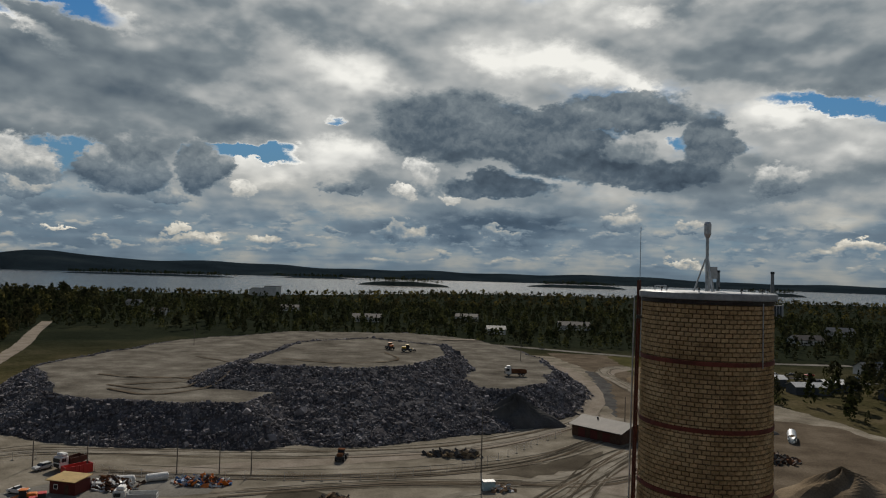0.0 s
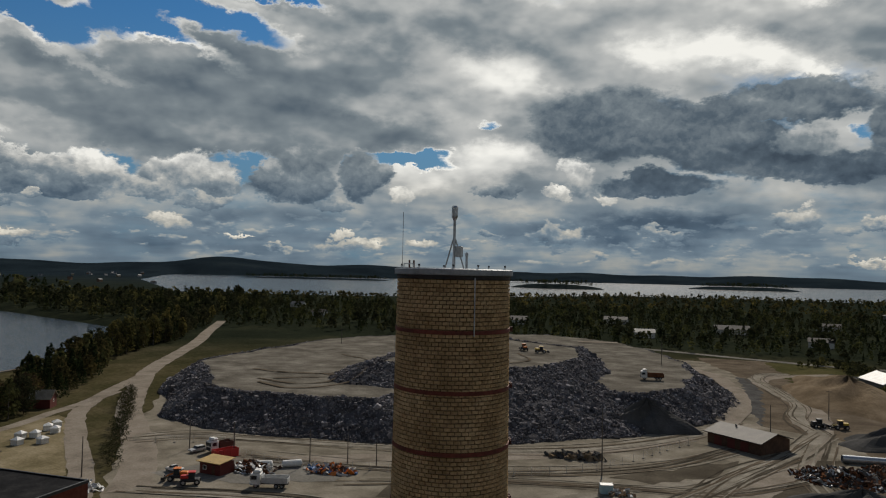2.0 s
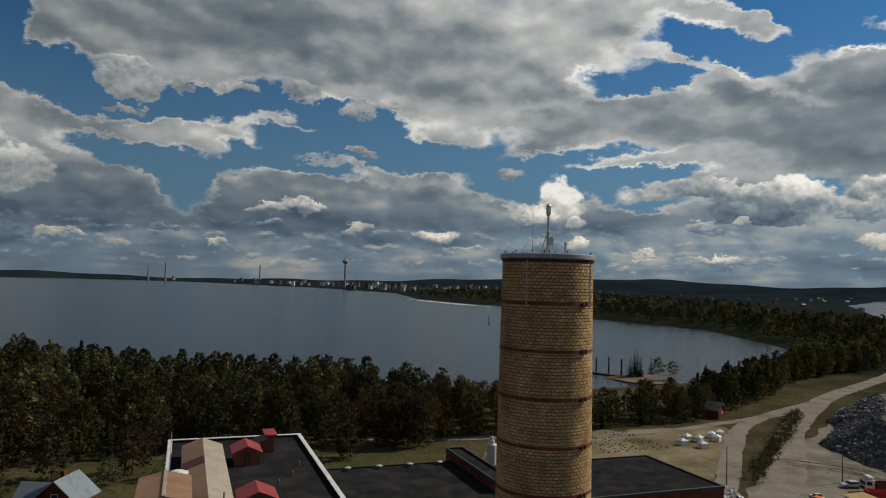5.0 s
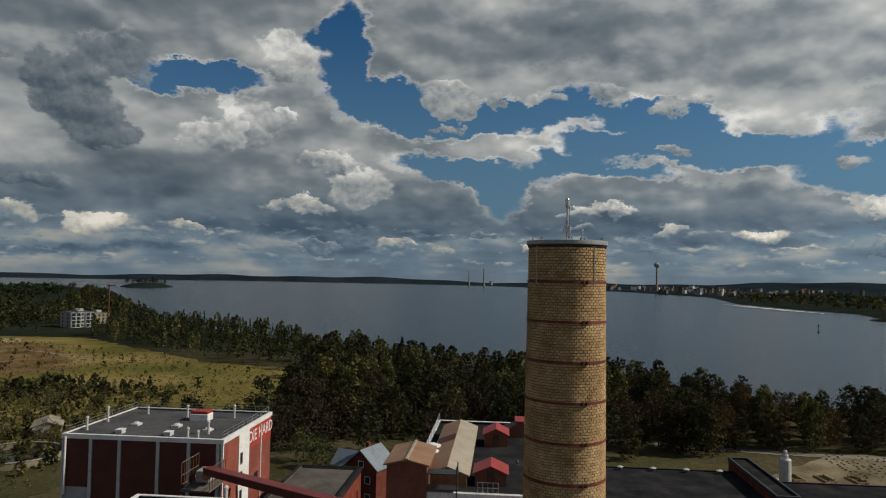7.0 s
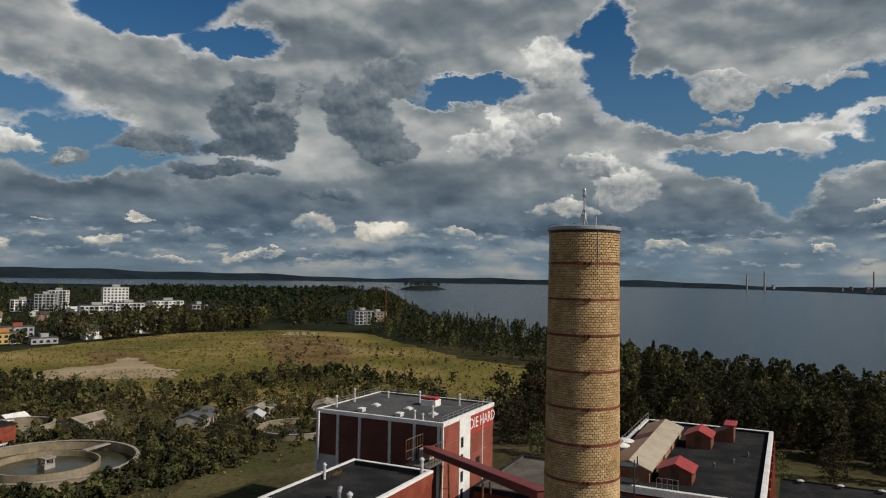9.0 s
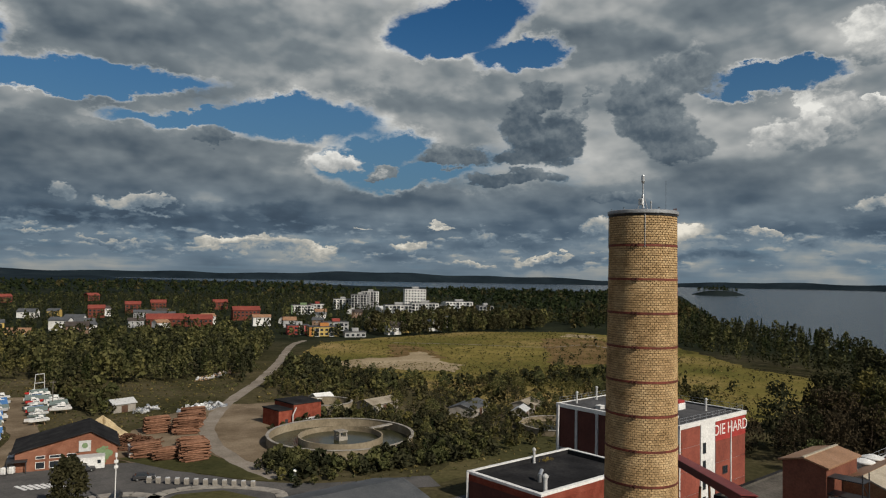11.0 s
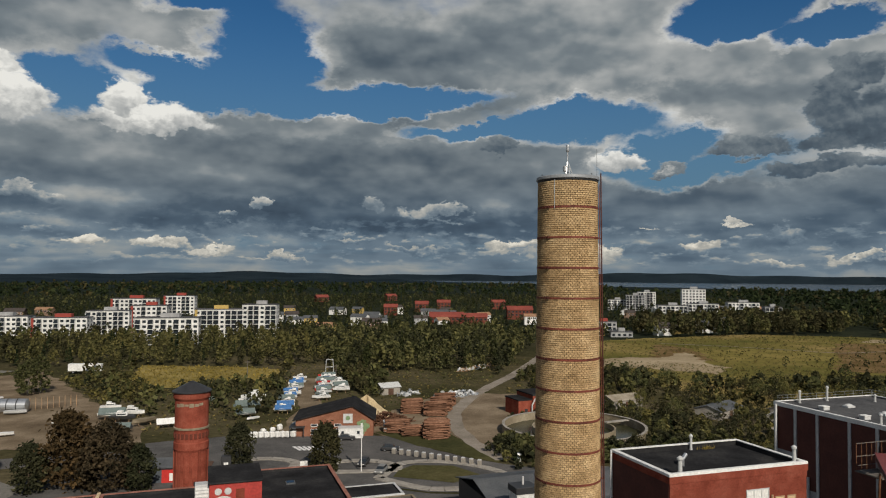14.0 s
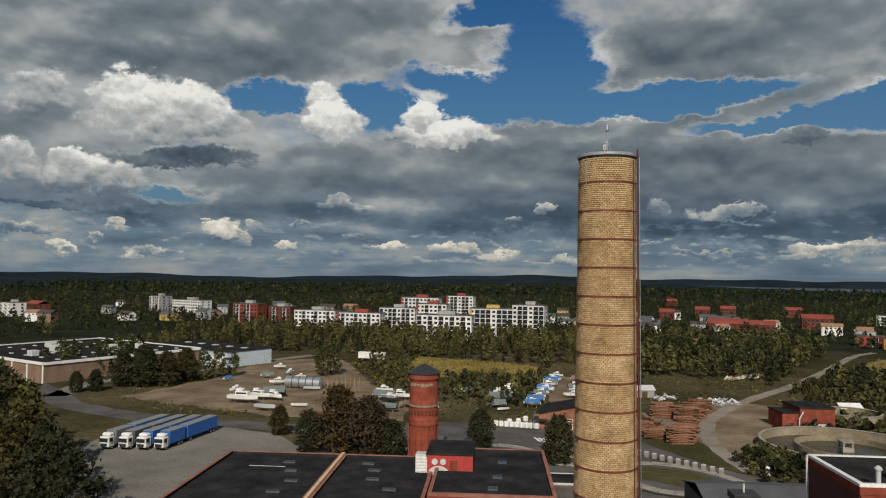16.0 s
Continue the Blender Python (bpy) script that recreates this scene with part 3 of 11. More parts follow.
cumulus(220.7, 1.6, 2.6, 0.3, 0.70, 0.22, 1.5)
cumulus(269.5, 1.7, 2.1, 0.6, 0.70, 0.22, 1.5)
cumulus(264.3, 1.1, 2.3, 0.3, 0.62, 0.22, 1.5)
cumulus(253.7, 1.8, 3.0, 0.4, 0.56, 0.22, 1.5)
cumulus(272.2, 2.2, 1.3, 0.5, 0.60, 0.22, 1.5)
cumulus(258.8, 2.2, 2.5, 0.3, 0.50, 0.22, 1.5)
cumulus(230.2, 3.7, 1.1, 0.2, 0.75, 0.05, 1.5)
heap_place = later(heap_place, heap_tone)
# white heaps over the town
cumulus(303.9, 11.8, 2.6, 1.9, 0.62, 0.22, 1.5)
cumulus(295.3, 10.7, 6.5, 2.6, 0.70, 0.24, 2.0)
cumulus(297.7, 12.5, 3.1, 1.9, 0.84, 0.14, 1.5)
cumulus(293.7, 12.1, 3.2, 1.9, 0.80, 0.16, 1.5)
cumulus(290.8, 11.1, 2.1, 1.5, 0.74, 0.16, 1.5)
cumulus(294.8, 8.2, 6.6, 1.1, 0.28, 0.08, 1.5)
cumulus(305.5, 7.2, 2.0, 2.1, 0.64, 0.22, 1.5)
cumulus(300.2, 6.6, 4.1, 1.9, 0.58, 0.28, 1.5)
cumulus(301.7, 7.7, 0.9, 1.2, 0.74, 0.22, 1.5)
cumulus(301.6, 4.4, 4.7, 0.6, 0.29, 0.06, 1.5)
cumulus(283.7, 13.4, 1.8, 1.4, 0.84, 0.12, 1.5)
cumulus(283.0, 11.5, 3.3, 1.9, 0.82, 0.22, 1.8)
cumulus(273.9, 11.1, 4.9, 1.7, 0.82, 0.22, 1.9)
cumulus(276.0, 12.6, 1.8, 1.2, 0.86, 0.10, 1.5)
cumulus(252.2, 4.7, 3.0, 0.8, 0.58, 0.18, 1.5)
cumulus(265.8, 5.1, 0.8, 0.8, 0.58, 0.22, 1.5)
cumulus(246.9, 10.1, 1.4, 0.7, 0.36, 0.10, 1.5)
cumulus(291.5, 3.1, 1.5, 1.1, 0.74, 0.22, 1.5)
cumulus(289.8, 2.7, 1.0, 0.5, 0.60, 0.22, 1.5)
cumulus(286.3, 2.2, 0.9, 0.4, 0.76, 0.22, 1.5)
cumulus(278.3, 2.0, 1.8, 0.5, 0.72, 0.22, 1.5)
cumulus(273.8, 2.0, 1.8, 0.5, 0.72, 0.22, 1.5)
cumulus(269.7, 1.6, 1.6, 0.4, 0.68, 0.22, 1.5)
cumulus(245.8, 2.1, 3.9, 0.5, 0.64, 0.22, 1.5)
cumulus(298.8, 3.4, 1.4, 0.4, 0.66, 0.22, 1.5)
cumulus(302.2, 1.5, 0.8, 0.3, 0.66, 0.22, 1.5)
cumulus(295.9, 1.6, 2.4, 0.4, 0.56, 0.22, 1.5)
cumulus(282.0, 4.9, 2.7, 0.7, 0.48, 0.22, 1.5)
cumulus(292.3, 4.1, 0.6, 0.4, 0.70, 0.22, 1.5)
cumulus(288.9, 3.5, 0.7, 0.4, 0.64, 0.22, 1.5)
cumulus(285.1, 3.6, 0.7, 0.4, 0.50, 0.22, 1.5)
cumulus(304.0, 2.4, 2.1, 0.5, 0.50, 0.22, 1.5)
cumulus(299.7, 2.4, 0.7, 0.3, 0.68, 0.22, 1.5)
cumulus(264.3, 1.2, 1.8, 0.3, 0.66, 0.22, 1.5)
cumulus(297.4, 1.4, 1.1, 0.3, 0.62, 0.22, 1.5)

heap_relief = calc("ADD", calc("MULTIPLY", lit, 0.4), calc("MULTIPLY", relief, 0.8))
shade = calc("MULTIPLY_ADD", heap, heap_relief, heap_tone)
mask = calc("MAXIMUM", mask, heap)

# thinner cloud towards the zenith
mask = calc("MULTIPLY", mask, smooth(height, 27.0, 42.0, 1.0, 0.15))
TONES = ((0.0, (0.046, 0.065, 0.088)), (0.22, (0.082, 0.111, 0.14)), (0.48, (0.186, 0.219, 0.24)), (0.75, (0.45, 0.46, 0.45)), (1.0, (0.84, 0.83, 0.78)))
tone = wt.nodes.new("ShaderNodeValToRGB")
for p, c in TONES[2:]:
    tone.color_ramp.elements.new(p)
for e, (p, c) in zip(tone.color_ramp.elements, TONES):
    e.position, e.color = p, (*c, 1)
wt.links.new(shade, tone.inputs["Fac"])


def blend(fac, a, b):
    n = wt.nodes.new("ShaderNodeMix")
    n.data_type = "RGBA"
    for sock, v in ((n.inputs[0], fac), (n.inputs[6], a), (n.inputs[7], b)):
        if isinstance(v, bpy.types.NodeSocket):
            wt.links.new(v, sock)
        else:
            sock.default_value = v
    return n.outputs[2]


blue = vec("MULTIPLY", clear.outputs["Color"], (0.0175, 0.04, 0.055))
pale_blue = (0.11, 0.2, 0.28, 1)
blue = blend(smooth(height, 1.0, 22.0, 0.95, 0.0), blue, pale_blue)
low_tint = blend(smooth(shade, 0.45, 0.72), (0.86, 0.99, 1.12, 1), (1.06, 1.0, 0.9, 1))
cloud_colour = vec("MULTIPLY", tone.outputs["Color"], blend(smooth(height, 1.5, 9.0, 1.0, 0.0), (1.0, 1.0, 1.0, 1), low_tint))
sky_colour = blend(mask, blue, cloud_colour)
# clouds towards the sun shine through and are brighter
sunward = smooth(vec("DOT_PRODUCT", heaven, (math.cos(SUN_AZ), math.sin(SUN_AZ), 0.25)), -0.1, 0.95, 1.0, 1.36)
sky_colour = vec("SCALE", sky_colour, None, None, sunward)
# the pale air low over the horizon
low = calc("MULTIPLY", calc("POWER", 2.718, calc("MULTIPLY", calc("MAXIMUM", height, 0.0), -0.6)), 0.45)
sky_colour = blend(low, sky_colour, (0.145, 0.19, 0.226, 1))
bg = wt.nodes["Background"]
bg.inputs["Strength"].default_value = 1.0
wt.links.new(sky_colour, bg.inputs["Color"])

# ---------------------------------------------------------------- materials
def node_material(name, rough=0.8, metal=0.0):
    m = bpy.data.materials.new(name)
    m.use_nodes = True
    nt = m.node_tree
    b = nt.nodes["Principled BSDF"]
    b.inputs["Roughness"].default_value = rough
    b.inputs["Metallic"].default_value = metal
    b.inputs["Specular IOR Level"].default_value = 0.0 if rough > 0.84 else 0.3
    return m, nt, b


def tex_noise(nt, scale, detail=4.0, rough=0.6, coord="Object"):
    tc = nt.nodes.new("ShaderNodeTexCoord")
    n = nt.nodes.new("ShaderNodeTexNoise")
    n.inputs["Scale"].default_value = scale
    n.inputs["Detail"].default_value = detail
    n.inputs["Roughness"].default_value = rough
    nt.links.new(tc.outputs[coord], n.inputs["Vector"])
    return n.outputs["Fac"]


def ramp(nt, fac, stops):
    r = nt.nodes.new("ShaderNodeValToRGB")
    e = r.color_ramp.elements
    while len(e) < len(stops):
        e.new(0.5)
    for k, (p, c) in enumerate(stops):
        e[k].position = p
        e[k].color = (*c, 1)
    nt.links.new(fac, r.inputs["Fac"])
    return r.outputs["Color"]


def mix_rgb(nt, fac, a, b, mode="MIX"):
    m = nt.nodes.new("ShaderNodeMix")
    m.data_type = "RGBA"
    m.blend_type = mode
    for sock, v in ((m.inputs[0], fac), (m.inputs[6], a), (m.inputs[7], b)):
        if isinstance(v, (int, float)):
            sock.default_value = v
        elif isinstance(v, tuple):
            sock.default_value = (*v, 1)
        else:
            nt.links.new(v, sock)
    return m.outputs[2]


def add_bump(nt, b, height, strength=0.4, distance=0.05):
    k = nt.nodes.new("ShaderNodeBump")
    k.inputs["Strength"].default_value = strength
    k.inputs["Distance"].default_value = distance
    nt.links.new(height, k.inputs["Height"])
    nt.links.new(k.outputs["Normal"], b.inputs["Normal"])


def object_random(nt):
    return nt.nodes.new("ShaderNodeObjectInfo").outputs["Random"]


def island_random(nt):
    return nt.nodes.new("ShaderNodeNewGeometry").outputs["Random Per Island"]


def surface(name, dark, mid, light, scale=1.0, rough=0.85, fine=12.0, bump=0.3, dist=0.03, metal=0.0, rnd=None, vary=0.0):
    """A worn surface: large stains and fine grain between three colours, and a relief."""
    m, nt, b = node_material(name, rough, metal)
    big = tex_noise(nt, scale, 5.0, 0.62)
    small = tex_noise(nt, scale * fine, 3.0, 0.6)
    base = ramp(nt, big, ((0.28, dark), (0.5, mid), (0.74, light)))
    grain = ramp(nt, small, ((0.3, (0.72, 0.72, 0.72)), (0.7, (1.22, 1.22, 1.22))))
    col = mix_rgb(nt, 0.8, base, grain, "MULTIPLY")
    if rnd:
        f = object_random(nt) if rnd == "object" else island_random(nt)
        tint = ramp(nt, f, ((0.0, (1 - vary,) * 3), (1.0, (1 + vary,) * 3)))
        col = mix_rgb(nt, 1.0, col, tint, "MULTIPLY")
    nt.links.new(col, b.inputs["Base Color"])
    if bump:
        add_bump(nt, b, small, bump, dist)
    return m


def paint(name, c, rough=0.5, metal=0.0, dirt=0.25, scale=1.5):
    """Painted metal or plastic with a little dirt."""
    d = tuple(v * (1 - dirt) for v in c)
    l = tuple(min(1, v * (1 + dirt * 0.4)) for v in c)
    return surface(name, d, c, l, scale, rough, 9.0, 0.08, 0.01, metal)


def leaf_material(name, dark, light, trans=0.15):
    m, nt, b = node_material(name, 0.9)
    f = island_random(nt)
    o = object_random(nt)
    col = ramp(nt, f, ((0.0, dark), (1.0, light)))
    tint = ramp(nt, o, ((0.0, (0.75, 0.82, 0.8)), (0.5, (1.0, 1.0, 1.0)), (1.0, (1.3, 1.12, 0.9))))
    col = mix_rgb(nt, 1.0, col, tint, "MULTIPLY")
    drift = ramp(nt, tex_noise(nt, 0.09, 3.0, 0.7), ((0.3, (0.55, 0.6, 0.62)), (0.5, (1.0, 1.0, 1.0)), (0.7, (1.4, 1.32, 1.15))))
    col = mix_rgb(nt, 1.0, col, drift, "MULTIPLY")
    nt.links.new(col, b.inputs["Base Color"])
    tr = nt.nodes.new("ShaderNodeBsdfTranslucent")
    nt.links.new(col, tr.inputs["Color"])
    both = nt.nodes.new("ShaderNodeMixShader")
    both.inputs["Fac"].default_value = 0.24
    nt.links.new(b.outputs[0], both.inputs[1])
    nt.links.new(tr.outputs[0], both.inputs[2])
    nt.links.new(both.outputs[0], nt.nodes["Material Output"].inputs["Surface"])
    return m


M = {}
M["concrete"] = surface("concrete", (0.165, 0.15, 0.128), (0.247, 0.225, 0.195), (0.315, 0.292, 0.255), 0.5)
M["sand"] = surface("sandy gravel", (0.088, 0.076, 0.058), (0.17, 0.15, 0.118), (0.275, 0.246, 0.2), 0.09, 0.95, 30.0, 0.5, 0.1)
M["dirt_road"] = surface("packed gravel", (0.136, 0.116, 0.092), (0.2, 0.172, 0.14), (0.256, 0.224, 0.188), 0.12, 0.95, 20.0, 0.4, 0.06)
M["asphalt"] = surface("asphalt", (0.0525, 0.051, 0.0495), (0.0825, 0.0788, 0.075), (0.12, 0.112, 0.105), 0.12, 0.9, 25.0, 0.3, 0.03)


def ground_material():
    """Rough grass and soil round the works, dark wood floor further out, blue haze painted in by distance."""
    m, nt, b = node_material("ground", 0.95)
    big = tex_noise(nt, 0.02, 6.0, 0.65)
    small = tex_noise(nt, 0.6, 4.0, 0.6)
    near = ramp(nt, big, ((0.3, (0.03, 0.029, 0.014)), (0.46, (0.05, 0.045, 0.022)), (0.58, (0.078, 0.065, 0.036)), (0.72, (0.115, 0.094, 0.06))))
    far = ramp(nt, big, ((0.3, (0.012, 0.015, 0.01)), (0.55, (0.02, 0.024, 0.015)), (0.75, (0.038, 0.038, 0.022))))
    tc = nt.nodes.new("ShaderNodeTexCoord")
    ln = nt.nodes.new("ShaderNodeVectorMath")
    ln.operation = "LENGTH"
    nt.links.new(tc.outputs["Object"], ln.inputs[0])
    mr = nt.nodes.new("ShaderNodeMapRange")
    mr.inputs["From Min"].default_value, mr.inputs["From Max"].default_value = 330, 480
    nt.links.new(ln.outputs["Value"], mr.inputs["Value"])
    col = mix_rgb(nt, mr.outputs["Result"], near, far)
    # distance haze put into the base colour: far land and ridges turn navy
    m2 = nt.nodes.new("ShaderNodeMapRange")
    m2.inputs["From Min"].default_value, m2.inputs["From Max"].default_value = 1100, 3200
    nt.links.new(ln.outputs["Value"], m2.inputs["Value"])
    haze_navy = ramp(nt, tex_noise(nt, 0.004, 5.0, 0.65), ((0.3, (0.008, 0.013, 0.017)), (0.55, (0.015, 0.023, 0.029)), (0.75, (0.024, 0.033, 0.037))))
    col = mix_rgb(nt, m2.outputs["Result"], col, haze_navy)
    grain = ramp(nt, small, ((0.3, (0.6, 0.6, 0.6)), (0.7, (1.3, 1.3, 1.3))))
    nt.links.new(mix_rgb(nt, 0.8, col, grain, "MULTIPLY"), b.inputs["Base Color"])
    add_bump(nt, b, small, 0.8, 0.4)
    return m


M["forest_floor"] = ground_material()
M["grass"] = surface("grass", (0.032, 0.034, 0.015), (0.058, 0.055, 0.024), (0.105, 0.086, 0.042), 0.03, 0.95, 25.0, 0.8, 0.3)
M["dry_grass"] = surface("dry grass", (0.1, 0.08, 0.028), (0.19, 0.148, 0.05), (0.29, 0.222, 0.085), 0.04, 0.95, 30.0, 0.8, 0.25)
M["forest_floor_plain"] = surface("forest floor", (0.008, 0.012, 0.007), (0.017, 0.022, 0.011), (0.045, 0.045, 0.02), 0.012, 0.95, 18.0, 1.0, 2.0)
M["roof_felt"] = surface("roofing felt", (0.013, 0.013, 0.0135), (0.023, 0.023, 0.024), (0.04, 0.039, 0.038), 0.25, 0.85, 14.0, 0.15, 0.02)
M["brick_red"] = surface("red brick", (0.125, 0.031, 0.02), (0.18, 0.047, 0.03), (0.23, 0.072, 0.048), 0.6, 0.9, 14.0, 0.3, 0.02, rnd="object", vary=0.15)
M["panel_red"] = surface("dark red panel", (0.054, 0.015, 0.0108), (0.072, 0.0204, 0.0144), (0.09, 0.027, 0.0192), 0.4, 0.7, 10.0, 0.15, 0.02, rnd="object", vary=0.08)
M["white"] = paint("white paint", (0.612, 0.603, 0.578), 0.6, 0.0, 0.2, 0.5)
M["steel"] = paint("galvanised steel", (0.45, 0.46, 0.47), 0.4, 0.8, 0.25)
M["chimney_brick"] = surface("yellow brick", (0.25, 0.162, 0.08), (0.375, 0.255, 0.132), (0.49, 0.357, 0.2), 1.2, 0.9, 16.0, 0.3, 0.01, rnd="island", vary=0.17)
M["mortar"] = surface("dark mortar", (0.085, 0.06, 0.038), (0.125, 0.092, 0.06), (0.18, 0.136, 0.092), 3.0)
M["band"] = surface("rusty red oxide steel", (0.055, 0.02, 0.013), (0.13, 0.034, 0.022), (0.19, 0.05, 0.032), 1.4, 0.7, 9.0, 0.08, 0.01, 0.2)
M["rock"] = surface("broken rock", (0.06, 0.056, 0.06), (0.11, 0.105, 0.11), (0.19, 0.183, 0.187), 0.15, 0.86, 10.0, 0.6, 0.15, rnd="island", vary=0.5)

M["cap_metal"] = paint("weathered sheet metal", (0.27, 0.28, 0.29), 0.5, 0.3, 0.3, 1.2)
M["dark_metal"] = paint("dark metal", (0.05, 0.05, 0.052), 0.5, 0.5, 0.3)
M["light_grey"] = paint("light grey enamel", (0.425, 0.425, 0.416), 0.5)
M["band_dark"] = paint("rusty dark steel", (0.085, 0.028, 0.02), 0.7, 0.2, 0.4)
M["red_roof"] = paint("red roof sheet", (0.3, 0.035, 0.03), 0.5, 0.1, 0.3, 0.6)
M["sheet_red"] = paint("dull red roof sheet", (0.17, 0.03, 0.025), 0.55, 0.1, 0.35, 0.6)
M["tan_roof"] = surface("tan roof sheet", (0.18, 0.0975, 0.0525), (0.24, 0.135, 0.075), (0.285, 0.173, 0.105), 0.4, 0.6)
M["beige_roof"] = surface("pale beige roof sheet", (0.247, 0.21, 0.15), (0.315, 0.27, 0.203), (0.375, 0.323, 0.247), 0.4, 0.6)
M["board"] = surface("boarded window plywood", (0.36, 0.25, 0.14), (0.5, 0.37, 0.22), (0.6, 0.46, 0.3), 1.0, 0.8, rnd="object", vary=0.15)
M["glass"] = paint("dark window glass", (0.02, 0.025, 0.03), 0.12, 0.0, 0.1)
M["tin_dark"] = surface("dark ribbed sheet roof", (0.045, 0.048, 0.05), (0.07, 0.073, 0.076), (0.1, 0.1, 0.1), 0.3, 0.55)
M["grey_wall"] = surface("grey rendered wall", (0.2, 0.2, 0.2), (0.28, 0.28, 0.28), (0.36, 0.36, 0.35), 0.3)
M["white_wall"] = surface("white rendered wall", (0.425, 0.425, 0.408), (0.561, 0.552, 0.527), (0.629, 0.62, 0.595), 0.15, rnd="object", vary=0.06)
M["wood"] = surface("bare timber", (0.2, 0.12, 0.06), (0.32, 0.2, 0.11), (0.42, 0.28, 0.17), 1.0, 0.8, rnd="object", vary=0.2)
M["wood_dark"] = surface("dark stained timber", (0.04, 0.022, 0.014), (0.07, 0.036, 0.022), (0.1, 0.055, 0.035), 0.8, 0.8)
M["rust"] = surface("rusty iron", (0.06, 0.028, 0.015), (0.12, 0.055, 0.03), (0.2, 0.1, 0.06), 0.8, 0.9)
M["rubber"] = paint("black rubber", (0.02, 0.02, 0.02), 0.8)
M["blue"] = paint("blue tarpaulin", (0.035, 0.11, 0.26), 0.6, 0.0, 0.25)
M["orange"] = paint("orange paint", (0.55, 0.15, 0.02), 0.5)
M["red"] = paint("red paint", (0.42, 0.03, 0.025), 0.5)
M["yellow"] = paint("yellow paint", (0.6, 0.4, 0.06), 0.5)
M["green_grey"] = paint("green-grey canvas", (0.1, 0.125, 0.118), 0.8)
M["teal"] = paint("pale teal enamel", (0.3, 0.42, 0.45), 0.5)
M["curtain_grey"] = paint("grey trailer canvas", (0.16, 0.16, 0.155), 0.7)
M["curtain_blue"] = paint("blue trailer canvas", (0.025, 0.11, 0.36), 0.6)
M["roof_grey"] = paint("grey trailer roof", (0.17, 0.18, 0.18), 0.6)
M["light_brick"] = surface("pale ochre concrete", (0.13, 0.105, 0.07), (0.2, 0.165, 0.115), (0.27, 0.23, 0.17), 0.15, 0.9)
M["mural_green"] = paint("faded green paint", (0.14, 0.2, 0.1), 0.7)
M["yellow_wall"] = paint("ochre render", (0.4, 0.28, 0.085), 0.8)
M["orange_wall"] = paint("orange render", (0.36, 0.15, 0.04), 0.8)
M["red_wall"] = paint("red render", (0.24, 0.042, 0.03), 0.8)
M["bright_red_roof"] = surface("bright red tiled roof", (0.13, 0.03, 0.021), (0.185, 0.04, 0.027), (0.24, 0.062, 0.042), 0.1, 0.8)

M["roof_grey_felt"] = surface("grey roofing felt", (0.05, 0.05, 0.052), (0.075, 0.075, 0.077), (0.1, 0.1, 0.1), 0.2, 0.9, 14.0, 0.15, 0.02)
M["roof_dusty"] = surface("dusty roofing felt", (0.0525, 0.0488, 0.0413), (0.09, 0.0825, 0.0713), (0.135, 0.124, 0.105), 0.2, 0.9, 14.0, 0.15, 0.02)
M["panel_red_lit"] = surface("red panel in its sunlit tone", (0.14, 0.035, 0.023), (0.185, 0.048, 0.031), (0.23, 0.064, 0.042), 0.3, 0.8, 12.0, 0.15, 0.02, rnd="object", vary=0.1)
M["sign_red"] = paint("signal red paint", (0.3, 0.0375, 0.03), 0.6, 0.0, 0.2, 0.4)
M["wood_dark_red"] = paint("dark red boards", (0.088, 0.016, 0.0128), 0.6, 0.0, 0.3, 0.6)
M["ochre_brick"] = surface("ochre brick", (0.2, 0.095, 0.05), (0.29, 0.145, 0.078), (0.36, 0.2, 0.118), 0.5, 0.9, 14.0)
M["brown_panel"] = surface("brown sheet cladding", (0.1, 0.035, 0.022), (0.14, 0.05, 0.03), (0.18, 0.07, 0.045), 0.4, 0.6)
M["brick_dark"] = surface("dark brick", (0.08, 0.028, 0.02), (0.12, 0.04, 0.028), (0.17, 0.065, 0.045), 0.5, 0.9, 14.0)
M["brick_trim"] = surface("pink brick coping", (0.16, 0.066, 0.048), (0.22, 0.1, 0.075), (0.3, 0.16, 0.125), 0.5, 0.9)
M["dry_leaf"] = leaf_material("dry leaves", (0.16, 0.12, 0.03), (0.3, 0.22, 0.06))

M["gravel_grey"] = surface("grey gravel", (0.108, 0.101, 0.09), (0.158, 0.148, 0.13), (0.202, 0.191, 0.169), 0.06, 0.95, 30.0, 0.3, 0.05)
M["sand_brown"] = surface("brown sandy soil", (0.085, 0.063, 0.041), (0.152, 0.116, 0.078), (0.235, 0.185, 0.13), 0.08, 0.95, 30.0, 0.5, 0.1)
M["meadow"] = surface("rough meadow", (0.066, 0.07, 0.02), (0.135, 0.112, 0.034), (0.27, 0.19, 0.085), 0.016, 0.95, 40.0, 0.8, 0.4)
M["garden"] = surface("garden soil", (0.07, 0.06, 0.03), (0.17, 0.14, 0.085), (0.28, 0.235, 0.16), 0.08, 0.95, 20.0, 0.5, 0.1)
M["gravel_dark"] = surface("dark crushed gravel", (0.048, 0.0464, 0.044), (0.072, 0.0696, 0.0664), (0.104, 0.1, 0.096), 0.2, 0.95, 20.0, 0.6, 0.08)
M["rock_block"] = surface("loose dark rock", (0.075, 0.07, 0.073), (0.145, 0.137, 0.142), (0.25, 0.24, 0.245), 0.3, 0.86, 6.0, 0.4, 0.1, rnd="island", vary=0.5)

M["chimney_brick_single"] = surface("yellow brick", (0.25, 0.162, 0.08), (0.375, 0.255, 0.132), (0.49, 0.357, 0.2), 1.2, 0.9, 16.0, 0.3, 0.01, rnd="object", vary=0.17)

